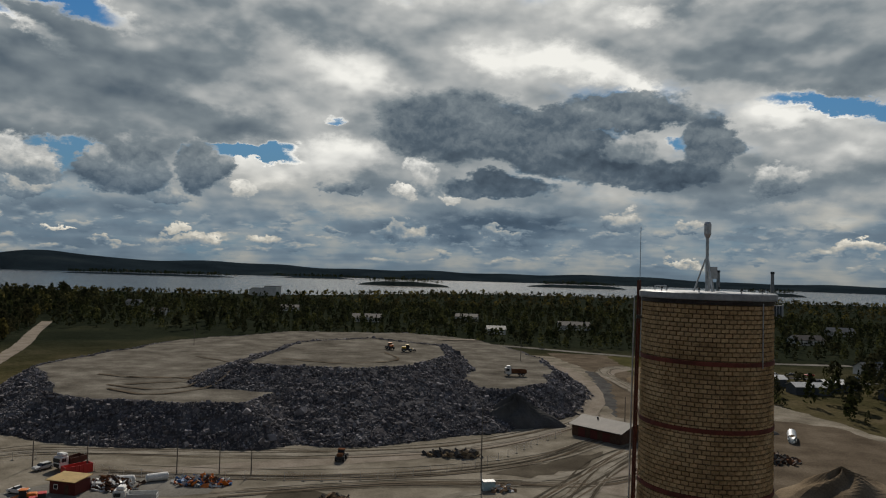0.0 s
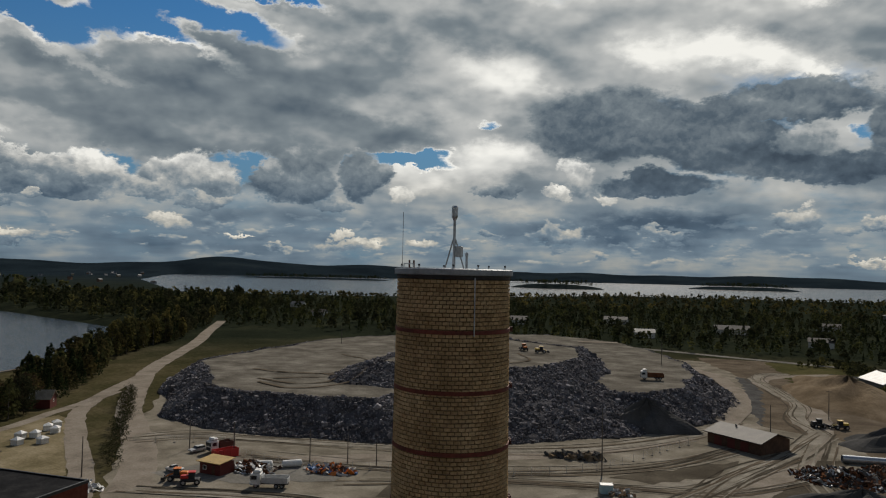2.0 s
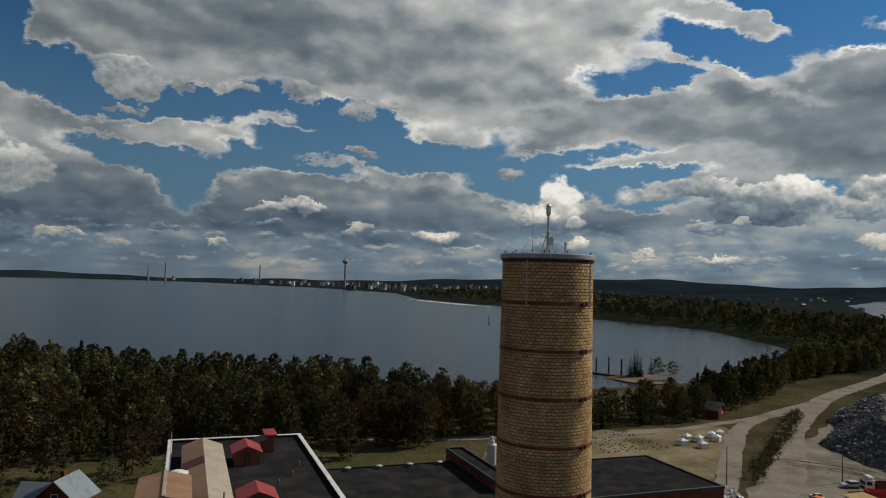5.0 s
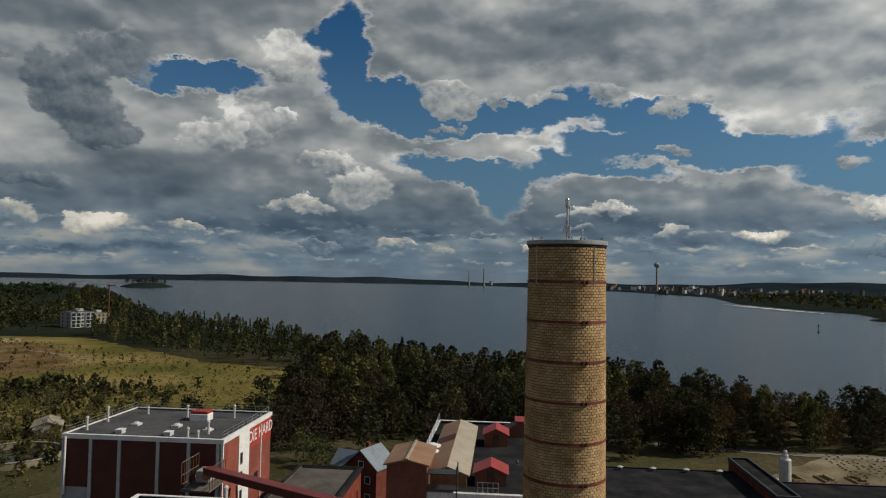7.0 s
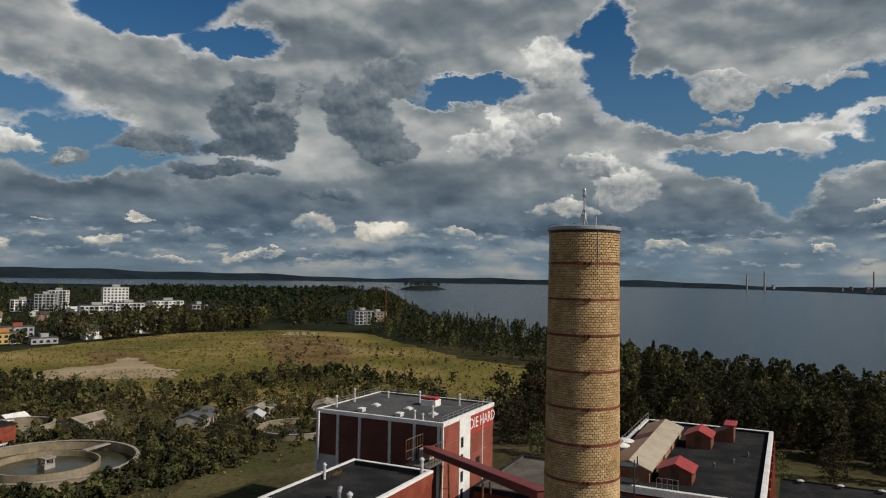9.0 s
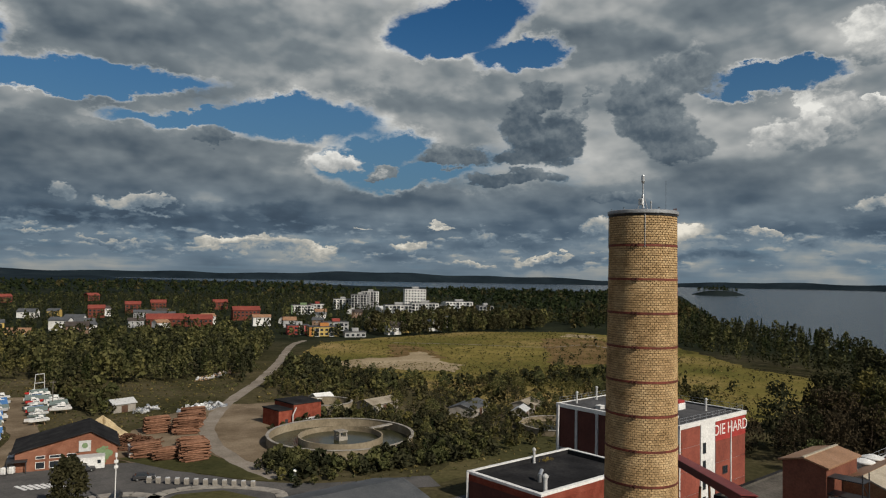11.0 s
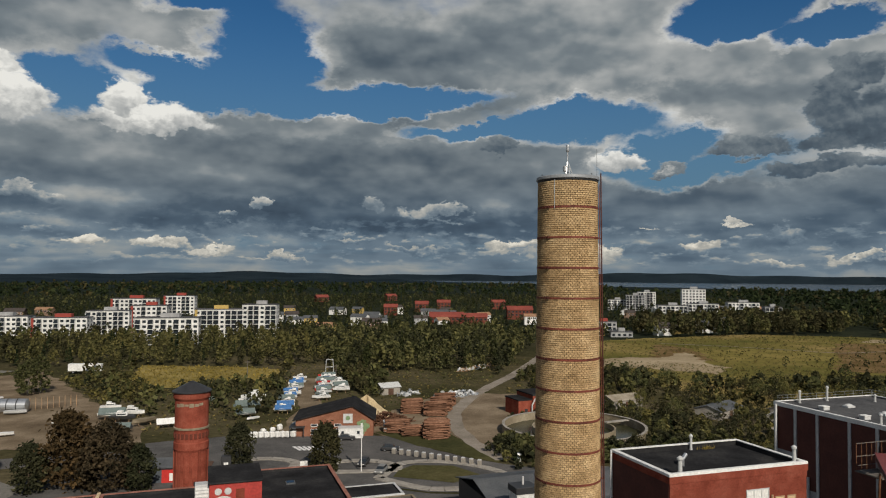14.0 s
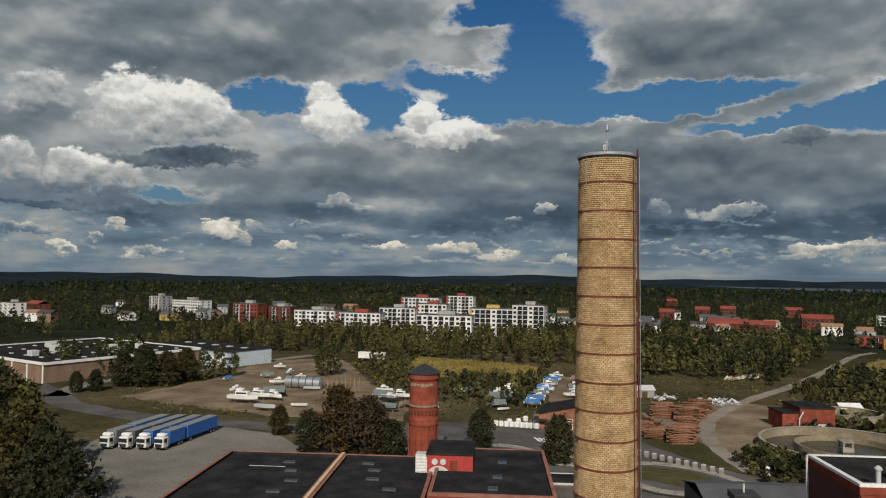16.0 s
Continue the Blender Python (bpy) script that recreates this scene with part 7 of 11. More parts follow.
silo = thing("storage_silo", "slim pale storage silo with a capped top", "silo", at=(-137.0, 59.5, 0))
silo.scale = (0.9, 0.9, 0.78)
part("tank", lathe(((1.35, -0.2), (1.35, 9.2), (1.1, 9.6)), 28), M["light_grey"], silo)
part("top_unit", lathe(((0.7, 9.6), (0.7, 10.5), (0.45, 10.7), (0.45, 11.6), (0.2, 11.8)), 20), M["light_grey"], silo)
part("down_pipe", rods([((1.6, 0, 0), (1.6, 0, 9.0))], 0.1), M["light_grey"], silo)

# --- the big brick hall with stepped black roofs
big = thing("brick_hall", "broad brick factory hall with stepped black felt roofs", "building")
part("wall", boxes((-2.8, -80.0, -0.3, 46.8, -40.0, 11.6)), M["brick_red"], big)
for x0, x1, y0, y1, z, tr in ((-2.8, 13.4, -80.9, -56.6, 13.2, "brick_trim"), (14.0, 28.4, -77.0, -40.0, 12.6, "brick_trim"), (28.9, 46.8, -77.0, -40.0, 12.6, "brick_trim")):
    part("upper_wall", boxes((x0, y0, 11.601, x1, y1, z - 0.7)), M["brick_red"], big)
    flat_roof(big, x0, y0, x1, y1, z, tr, 0.45, 0.4)
part("seam", boxes((28.42, -77.0, 12.0, 28.88, -40.0, 12.85), bevel=0.04), M["board"], big, "pale timber seam between two roofs")
part("roof_line", boxes((36.0, -70.2, 12.155, 41.5, -70.0, 12.19), m=Matrix()), M["light_grey"], big)
mural = part("mural_wall", boxes((-2.8, -56.55, 4.0, 13.4, -56.45, 12.8)), M["brick_red"], big)
bm = bmesh.new()
rnd = random.Random(8)
for k in range(70):
    x, z = rnd.uniform(0, 10.5), rnd.uniform(9.0, 12.4)
    m = pose(x, -56.42, z, 0, rnd.uniform(-60, 60), 0)
    box(bm, -rnd.uniform(0.15, 0.6), 0, -0.07, rnd.uniform(0.15, 0.6), 0.02, 0.07, m=m)
part("mural", bm, M["light_brick"], mural, "pale painted scrollwork, worn")
pent = thing("roof_penthouse", "bright red roof house with pale graffiti shapes", "roof house", at=(11.4, -72.6, 12.1))
part("wall", boxes((-3.3, -4.4, 0, 3.3, 4.0, 2.9)), M["sign_red"], pent)
part("roof", boxes((-3.5, -4.6, 2.9, 3.5, 4.2, 3.1), bevel=0.04), M["roof_felt"], pent)
part("door", boxes((-1.1, 4.0, 0.05, 0.0, 4.06, 2.1)), M["brick_red"], pent)
bm = bmesh.new()
for cx, r in ((2.2, 0.45), (1.0, 0.45)):
    bmesh.ops.create_circle(bm, cap_ends=True, segments=16, radius=r, matrix=pose(cx, 4.03, 1.9, -90, 0, 0))
bmesh.ops.create_circle(bm, cap_ends=True, segments=20, radius=1.5, matrix=pose(1.6, 4.028, 0.2, -90, 0, 0) @ Matrix.Diagonal((1.0, 0.75, 1, 1)))
part("graffiti", bm, M["light_grey"], pent)
shaft = thing("roof_duct", "pale grey louvred roof duct", "roof unit", at=(15.6, -70.3, 12.1))
part("casing", boxes((-0.9, -0.9, 0, 0.9, 0.9, 2.7), bevel=0.05), M["light_grey"], shaft)
for k in range(5):
    part("slat", boxes((-0.8, 0.9, 0.3 + 0.45 * k, 0.8, 0.96, 0.55 + 0.45 * k)), M["white"], shaft)
for x, y in ((36.0, -72.5), (34.5, -68.0), (33.0, -63.0), (24.0, -73.0), (22.5, -69.5), (22.0, -65.0), (19.0, -60.5), (34.0, -58.0)):
    flat_skylight(x, y, 12.13, 1.8, 0.9)
for x, y in ((3.8, -74.0), (4.6, -66.0), (5.2, -60.5)):
    flat_skylight(x, y, 12.74, 1.3, 1.3)
lean = thing("roof_shelter", "low lean-to with a black roof and pale fascia beside the hall", "building")
part("wall", boxes((-11.8, -76.0, -0.3, -3.0, -60.0, 10.4)), M["brick_red"], lean)
flat_roof(lean, -11.8, -76.0, -3.0, -70.5, 11.0, "light_grey", 0.3, 0.25)
flat_roof(lean, -13.0, -70.3, -3.0, -50.0, 10.8, "light_brick", 0.3, 0.25, "roof_dusty")
shed = thing("machine_shed", "dark grey sheet-metal machine shed with a ribbed roof", "shed")
part("wall", boxes((-52.5, -91.0, -0.3, -27.6, -74.5, 6.3)), M["dark_metal"], shed)
part("roof", gable(bmesh.new(), -52.5, -91.0, -27.6, -74.5, 6.2, 8.2, "x", 0.5), M["tin_dark"], shed)
bm = bmesh.new()
for k in range(28):
    x = -52.5 + 0.9 * k
    vs = [bm.verts.new(v) for v in ((x, -91.4, 6.35), (x + 0.1, -91.4, 6.35), (x + 0.1, -82.7, 8.43), (x, -82.7, 8.43))]
    bm.faces.new(vs)
    vs = [bm.verts.new(v) for v in ((x, -82.8, 8.43), (x + 0.1, -82.8, 8.43), (x + 0.1, -74.1, 6.35), (x, -74.1, 6.35))]
    bm.faces.new(vs)
bmesh.ops.recalc_face_normals(bm, faces=bm.faces)
part("seam", bm, M["tin_dark"], shed)
kiln = thing("white_vent_house", "small white rendered vent house with a black lid", "roof house", at=(-30.5, -70.5, 0))
part("wall", boxes((-1.6, -1.4, 0, 1.6, 1.4, 9.6)), M["white_wall"], kiln)
part("lid", boxes((-1.8, -1.6, 9.6, 1.8, 1.6, 10.6), bevel=0.06), M["dark_metal"], kiln)
part("flue", lathe(((0.16, 10.6), (0.16, 11.8)), 10), M["light_grey"], kiln)
ribbed = thing("ribbed_shed", "low shed with a dark ribbed sheet roof", "shed")
part("wall", boxes((-52.0, -74.0, -0.3, -36.0, -66.0, 6.0)), M["dark_metal"], ribbed)
part("roof", gable(bmesh.new(), -52.0, -74.0, -36.0, -66.0, 6.0, 7.0, "x", 0.4), M["tin_dark"], ribbed)

# --- the old brick water tower
tower = thing("water_tower", "round red brick water tower with a dark conical roof", "tower", at=(17.3, -89.5, 0))
part("shaft", lathe(((2.45, -0.3), (2.45, 14.8), (2.62, 15.2), (2.62, 16.2), (2.5, 16.3), (2.5, 23.3)), 40), M["brick_red"], tower)
part("cornice", lathe(((2.5, 22.6), (2.75, 23.0), (2.75, 23.8), (2.55, 24.0)), 40), M["brick_red"], tower)
part("string_course", lathe(((2.5, 18.2), (2.66, 18.25), (2.66, 18.5), (2.5, 18.55)), 40), M["light_brick"], tower)
part("roof", lathe(((2.95, 23.85), (2.95, 24.0), (1.6, 24.75), (0.05, 25.5)), 40), M["dark_metal"], tower)
for k in range(12):
    a = radians(30 * k)
    part("pilaster", boxes((2.4, -0.22, 0, 2.6, 0.22, 14.9), bevel=0.02), M["brick_red"], tower, at=pose(0, 0, 0, 0, 0, 30 * k))
for k in range(24):
    part("arch_block", boxes((2.45, -0.2, 16.9, 2.62, 0.2, 17.7), bevel=0.03), M["brick_dark"], tower, at=pose(0, 0, 0, 0, 0, 15 * k))
for k in range(6):
    part("worn_patch", boxes((2.5, -0.3, 21.7 + 0.1 * (k % 3), 2.52, 0.35, 22.2 + 0.1 * (k % 2))), M["light_brick"], tower, at=pose(0, 0, 0, 0, 0, 38 + 17 * k))
for k in range(4):
    for z in (5.0, 9.5):
        part("slit_window", boxes((2.4, -0.18, z, 2.47, 0.18, z + 0.9)), M["glass"], tower, at=pose(0, 0, 0, 0, 0, 15 + 90 * k))

# ---------------------------------------------------------------- houses of the town
_windows = {}


def shared_window(w, h, frame_mat="white"):
    """One mesh for all windows of a size: frame and pane."""
    if (w, h, frame_mat) not in _windows:
        bm = boxes((-w / 2, 0, -h / 2, w / 2, 0.06, -h / 2 + 0.1), (-w / 2, 0, h / 2 - 0.1, w / 2, 0.06, h / 2), (-w / 2, 0, -h / 2 + 0.1, -w / 2 + 0.1, 0.06, h / 2 - 0.1), (w / 2 - 0.1, 0, -h / 2 + 0.1, w / 2, 0.06, h / 2 - 0.1))
        n = len(bm.faces)
        box(bm, -w / 2 + 0.1, -0.02, -h / 2 + 0.1, w / 2 - 0.1, 0.025, h / 2 - 0.1)
        bm.faces.ensure_lookup_table()
        for f in bm.faces[n:]:
            f.material_index = 1
        _windows[w, h, frame_mat] = mesh_from("window", bm, (M[frame_mat], M["glass"]))
    return _windows[w, h, frame_mat]


_balconies = {}


def shared_balcony(w):
    if w not in _balconies:
        bm = boxes((-w / 2, 0, -0.3, w / 2, 1.5, 0.0), (-w / 2, 0, 0.0, -w / 2 + 0.15, 1.42, 2.7), (w / 2 - 0.15, 0, 0.0, w / 2, 1.42, 2.7))
        n = len(bm.faces)
        box(bm, -w / 2 + 0.15, 1.4, 0.0, w / 2 - 0.15, 1.46, 1.0)
        bm.faces.ensure_lookup_table()
        for f in bm.faces[n:]:
            f.material_index = 1
        _balconies[w] = mesh_from("balcony", bm, (M["white"], M["glass"]))
    return _balconies[w]


def apartment_house(x, y, w, d, floors, turn=0.0, wall="white_wall", roof="flat", label="white rendered block of flats with balconies", bays="wbbw", accent=None, base=0.0):
    t = thing("apartment_house", label, "apartment house", "blocks of flats", at=(x, y, base), turn=turn)
    h = floors * 3.0 + 0.6
    part("wall", boxes((-w / 2, -d / 2, -3, w / 2, d / 2, h)), M[wall], t)
    if roof == "flat":
        part("roof", boxes((-w / 2 - 0.3, -d / 2 - 0.3, h, w / 2 + 0.3, d / 2 + 0.3, h + 0.35)), M["roof_grey_felt"], t)
        part("roof_house", boxes((-w * 0.18, -2.4, h + 0.35, w * 0.12, 2.4, h + 2.6)), M[accent or "grey_wall"], t)
    else:
        part("roof", gable(bmesh.new(), -w / 2, -d / 2, w / 2, d / 2, h - 0.1, h + d * 0.24, "x", 0.5, 0.25), M[roof], t)
    n = max(2, int(w / 3.4))
    for f in range(floors):
        z = 1.6 + 3.0 * f
        for k in range(n):
            xx = -w / 2 + (k + 0.5) * w / n
            b = bays[k % len(bays)]
            if b == "b":
                part("balcony", shared_balcony(round(w / n * 0.92, 1)), None, t, at=pose(xx, d / 2, z - 1.3))
                part("window", shared_window(round(w / n * 0.86, 1), 2.5, "dark_metal"), None, t, at=pose(xx, d / 2 + 0.01, z - 0.1))
            else:
                part("window", shared_window(2.0, 1.6, "dark_metal"), None, t, at=pose(xx, d / 2 + 0.01, z))
        for sx, rz in ((-1, 90), (1, -90)):
            for k in range(2):
                part("window", shared_window(1.9, 1.6, "dark_metal"), None, t, at=pose(sx * (w / 2 + 0.01), -d / 4 + k * d / 2, z, 0, 0, rz))
    if accent:
        part("accent_wall", boxes((w / 2 - 1.6, d / 2 - 0.1, 0, w / 2 + 0.06, d / 2 + 0.07, h)), M[accent], t)
    return t


for row in ((36, -430, 36, 12, 5, -8, "white_wall", "wbwb", None), (6, -463, 30, 13, 6, -6, "white_wall", "bbbw", "yellow_wall"), (-20, -460, 22, 13, 7, -14, "white_wall", "bbw", None), (36, -650, 26, 13, 7, -10, "white_wall", "wbb", "red_wall"),
            (68, -590, 34, 13, 7, -10, "white_wall", "wwb", "red_wall"), (52, -520, 24, 13, 6, -8, "white_wall", "wbw", "red_wall"), (78, -515, 28, 12, 5, -8, "white_wall", "wbb", None), (104, -495, 34, 12, 4, -10, "white_wall", "wwb", "red_wall"), (142, -515, 34, 12, 4, -12, "white_wall", "wbw", None),
            (210, -555, 24, 14, 5, -16, "brick_red", "wwb", None), (186, -566, 24, 12, 4, -16, "brick_dark", "wbw", None), (364, -715, 18, 14, 5, -26, "grey_wall", "wbw", None), (324, -702, 42, 16, 4, -26, "white_wall", "www", None), (450, -600, 18, 14, 4, -34, "white_wall", "wbw", None),
            (-469, -742, 22, 14, 4, -30, "white_wall", "wb", None), (-478, -716, 22, 14, 6, -30, "grey_wall", "wbb", None), (-517, -750, 22, 14, 7, -30, "white_wall", "wbb", None), (-484, -616, 24, 14, 9, -30, "white_wall", "www", None), (-394, -530, 26, 14, 5, -30, "white_wall", "bbw", None), (-447, -554, 28, 14, 5, -30, "white_wall", "wbb", None),
            (-500, -560, 30, 14, 5, -30, "white_wall", "wbw", None), (-462, -480, 14, 14, 5, -30, "grey_wall", "bb", None), (-368, -664, 24, 13, 3, -30, "white_wall", "wbw", "mural_green"), (-400, -688, 16, 13, 3, -30, "white_wall", "wb", "red_wall"),
            (-240, -449, 16, 11, 2, -22, "red_wall", "wbw", None), (-248, -427, 21, 11, 2, -22, "yellow_wall", "wbw", "orange_wall"), (-284, -468, 20, 11, 2, -22, "grey_wall", "wbw", "red_wall"), (-262, -408, 15, 10, 1, -22, "grey_wall", "ww", None),
            (-540, -354, 20, 16, 4, -30, "grey_wall", "bbw", None), (-582, -362, 15, 14, 3, -30, "light_brick", "www", None)):
    lab = {"white_wall": "white rendered block of flats with balconies", "grey_wall": "grey rendered block with balconies", "brick_red": "red brick block of flats", "brick_dark": "dark brick block of flats", "red_wall": "small red house with a flat roof", "yellow_wall": "ochre house with orange end wall", "light_brick": "unfinished pale concrete block of flats"}[row[6]]
    apartment_house(*row[:7], "flat", lab, row[7], row[8], float(ground_height(np.array([row[0]]), np.array([row[1]]))[0]))
for x, y, w, d, fl, turn, wl in ((-190, -577, 30, 16, 1, -16, "brick_dark"), (-213, -567, 22, 13, 1, -16, "brick_dark"), (-282, -622, 25, 14, 2, -18, "brick_dark"), (-262, -800, 16, 12, 2, -16, "brick_dark"), (-225, -770, 15, 12, 2, -16, "brick_dark"),
                                 (-330, -790, 16, 12, 2, -16, "brick_dark"), (-170, -700, 14, 12, 2, -16, "brick_dark"), (-146, -1015, 18, 12, 2, 10, "brick_dark"), (-257, -1043, 16, 12, 2, 12, "brick_dark"), (455, -642, 28, 12, 2, -34, "brick_dark")):
    apartment_house(x, y, w, d, fl, turn, wl, "bright_red_roof", "brick house with a bright red tiled roof", "www")
for x, y, w, d, turn, rf in ((-430, -600, 9, 8, 10, "tin_dark"), (-415, -640, 8, 8, 40, "light_grey"), (-350, -600, 10, 8, 20, "tin_dark"), (-470, -660, 10, 9, 5, "light_grey"), (-290, -560, 9, 8, 30, "tin_dark"), (-180, -560, 11, 8, 12, "tan_roof"), (-60, -590, 10, 8, 0, "tin_dark"),
                             (-130, 640, 26, 12, 10, "brown_roof"), (-40, 700, 22, 10, -5, "brown_roof"), (60, 640, 28, 12, 5, "brown_roof"), (150, 720, 20, 10, 0, "brown_roof"), (230, 560, 24, 12, 12, "brown_roof"), (-240, 760, 20, 10, 20, "brown_roof"), (300, 660, 22, 12, 0, "tin_dark"), (-330, 640, 14, 9, 0, "brown_roof"),
                             (360, 480, 20, 12, 15, "tin_dark"), (190, 380, 14, 9, 20, "tin_dark"), (-420, 760, 16, 9, 0, "tin_dark"), (-10, 560, 16, 9, 5, "tin_dark"), (110, 540, 16, 9, -10, "brown_roof")):
    z = float(ground_height(np.array([x]), np.array([y]))[0])
    t = thing("house", "small detached house with a pitched roof among trees", "house", "detached houses", at=(x, y, z), turn=turn)
    part("wall", gable_body(-w / 2, -d / 2, w / 2, d / 2, -0.5, 4.0, 4.0 + d * 0.28), M["white_wall"], t)
    part("roof", gable(bmesh.new(), -w / 2, -d / 2, w / 2, d / 2, 3.9, 4.05 + d * 0.28, "x", 0.5, 0.2), M[rf], t)
    for k in range(int(w / 3.5)):
        for s, rz in ((1, 0), (-1, 180)):
            part("window", shared_window(1.4, 1.4), None, t, at=pose(-w / 2 + 2 + 3.4 * k, s * (d / 2 + 0.01), 1.8, 0, 0, rz))

TOWN = [[(-480, -420), (-230, -400), (-260, -560), (-420, -700), (-620, -720)], [(-230, -470), (-60, -480), (60, -720), (-260, -760)], [(130, -540), (420, -520), (520, -800), (120, -760)]]
rng = random.Random(31)
for k in range(64):
    poly = TOWN[k % 3]
    x, y = rng.uniform(-620, 520), rng.uniform(-800, -400)
    while not bool(inside(poly, np.array([x]), np.array([y]))[0]):
        x, y = rng.uniform(-620, 520), rng.uniform(-800, -400)
    w, d, h = rng.uniform(9, 16), rng.uniform(7, 10), rng.choice((5.5, 6.0, 7.5))
    t = thing("house", "small town house with a pitched roof among trees", "house", "detached houses", at=(x, y, float(ground_height(np.array([x]), np.array([y]))[0])), turn=rng.uniform(-40, 20))
    part("wall", gable_body(-w / 2, -d / 2, w / 2, d / 2, -0.6, h, h + d * 0.28), M[rng.choice(("white_wall", "white_wall", "grey_wall", "yellow_wall", "brown_wall"))], t)
    part("roof", gable(bmesh.new(), -w / 2, -d / 2, w / 2, d / 2, h - 0.1, h + 0.05 + d * 0.28, "x", 0.5, 0.2), M[rng.choice(("tin_dark", "brown_roof", "tan_roof", "brown_roof", "tin_dark"))], t)
    for q in range(int(w / 3.5)):
        part("window", shared_window(1.4, 1.4), None, t, at=pose(-w / 2 + 2 + 3.2 * q, d / 2 + 0.01, h - 1.5))

# warehouses behind the lorry park
ware = thing("warehouse", "wide low warehouse with brown walls and a black roof with rooflights", "warehouse", at=(186, -258, 0), turn=-28)
part("wall", boxes((-40, -36, -0.5, 34, 32, 6.8)), M["brown_wall"], ware)
part("roof", boxes((-40.3, -36.3, 6.8, 34.3, 32.3, 7.1)), M["roof_felt"], ware)
for a in ((-40.4, 32.0, 34.4, 32.5), (-40.4, -36.5, 34.4, -36.0), (-40.5, -36.0, -40.0, 32.0), (34.0, -36.0, 34.5, 32.0)):
    part("fascia", boxes((a[0], a[1], 6.5, a[2], a[3], 7.5)), M["white"], ware)
for k in range(8):
    part("pilaster", boxes((-39.8 + 10.5 * k, 32.0, 0, -39.2 + 10.5 * k, 32.25, 6.6)), M["white"], ware)
for i in range(6):
    for j in range(6):
        part("rooflight", boxes((-34 + 11 * i, -30 + 10.5 * j, 7.1, -32 + 11 * i, -28.9 + 10.5 * j, 7.45), bevel=0.1), M["light_grey"], ware)
for x, y, w, d, h in ((-6, 8, 5, 4, 2.6), (-14, 22, 3.5, 3, 2.2), (12, 0, 5, 4, 2.0), (-26, -4, 2.5, 2.5, 3.4), (-20, -20, 3, 2, 2.2), (-10, -26, 2, 2, 3.0)):
    part("roof_unit", boxes((x - w / 2, y - d / 2, 7.1, x + w / 2, y + d / 2, 7.1 + h), bevel=0.15), M["light_grey"], ware)
ware2 = thing("warehouse", "long low warehouse with a pale blue-grey end wall", "warehouse", at=(138, -290, 0), turn=-30)
part("wall", boxes((-30, -12, -0.5, 24, 13, 6.4)), M["pale_blue"], ware2)
part("roof", boxes((-30.4, -12.4, 6.4, 24.4, 13.4, 6.8)), M["roof_felt"], ware2)
for k in range(5):
    part("rooflight", boxes((-26 + 10 * k, -2, 6.8, -23.5 + 10 * k, 0.5, 7.15), bevel=0.1), M["light_grey"], ware2)
part("gate", boxes((-26, 13.0, 0, -20, 13.1, 4.2)), M["white"], ware2)

# the brick works hall with the timber yard
works = thing("works_hall", "low brick works hall with a sloping black roof", "building", at=(-19.5, -163.0, 0), turn=-14)
works.scale = (-1, 1, 1)
part("wall", boxes((-11, -7, -0.3, 9, 7, 4.2)), M["brick_orange"], works)
bm = bmesh.new()
vs = [bm.verts.new(v) for v in ((-11.2, 7.05, 4.2), (9, 7.05, 4.2), (3.5, 7.05, 7.6), (-11.2, -7, 4.2), (9, -7, 4.2), (3.5, -7, 7.6))]
for f in ((0, 1, 2), (3, 5, 4), (0, 2, 5, 3), (1, 4, 5, 2)):
    bm.faces.new([vs[i] for i in f])
bmesh.ops.recalc_face_normals(bm, faces=bm.faces)
part("gable_wall", bm, M["brick_orange"], works)
bm = bmesh.new()
for p, q in (((-11.8, 4.05), (3.5, 7.75)), ((3.5, 7.75), (9.6, 4.0))):
    vs = [bm.verts.new(v) for v in ((p[0], 7.6, p[1]), (q[0], 7.6, q[1]), (q[0], -7.6, q[1]), (p[0], -7.6, p[1]), (p[0], 7.6, p[1] + 0.25), (q[0], 7.6, q[1] + 0.25), (q[0], -7.6, q[1] + 0.25), (p[0], -7.6, p[1] + 0.25))]
    for f in ((3, 2, 1, 0), (4, 5, 6, 7), (0, 1, 5, 4), (1, 2, 6, 5), (2, 3, 7, 6), (3, 0, 4, 7)):
        bm.faces.new([vs[i] for i in f])
bmesh.ops.recalc_face_normals(bm, faces=bm.faces)
part("roof", bm, M["roof_felt"], works)
board = part("logo_board", boxes((1.2, 7.06, 3.4, 3.6, 7.18, 5.8)), M["light_grey"], works)
part("emblem", lathe(((0.6, 0), (0.6, 0.03)), 20), M["mural_green"], board, at=pose(2.4, 7.18, 4.7, -90, 0, 0))
for x, w in ((-6.2, 1.8), (-3.2, 2.6), (-0.2, 1.8)):
    for z, h in ((1.2, 1.5), (2.9, 0.7)):
        part("window", shared_window(w, h), None, works, at=pose(x, 7.06, z))
part("gate", boxes((-0.2, 7.06, 0, 1.6, 7.12, 2.2)), M["dark_metal"], works)
bm = bmesh.new()
for k in range(26):
    a = k * 2.4
    bmesh.ops.create_circle(bm, cap_ends=True, segments=9, radius=0.5 + 0.25 * math.sin(k), matrix=pose(6.2 + 1.5 * math.cos(a) * (k / 26), 7.07 + 0.002 * k, 2.4 + 1.9 * math.sin(a) * (k / 26), -90, 0, 0))
part("mural", bm, M["mural_green"], works, "faded green and white mural")
part("porch", boxes((-12.5, 4.0, 2.5, -8.6, 8.6, 2.8), (-12.4, 8.3, 0, -12.2, 8.5, 2.5), (-8.9, 8.3, 0, -8.7, 8.5, 2.5)), M["dark_metal"], works)
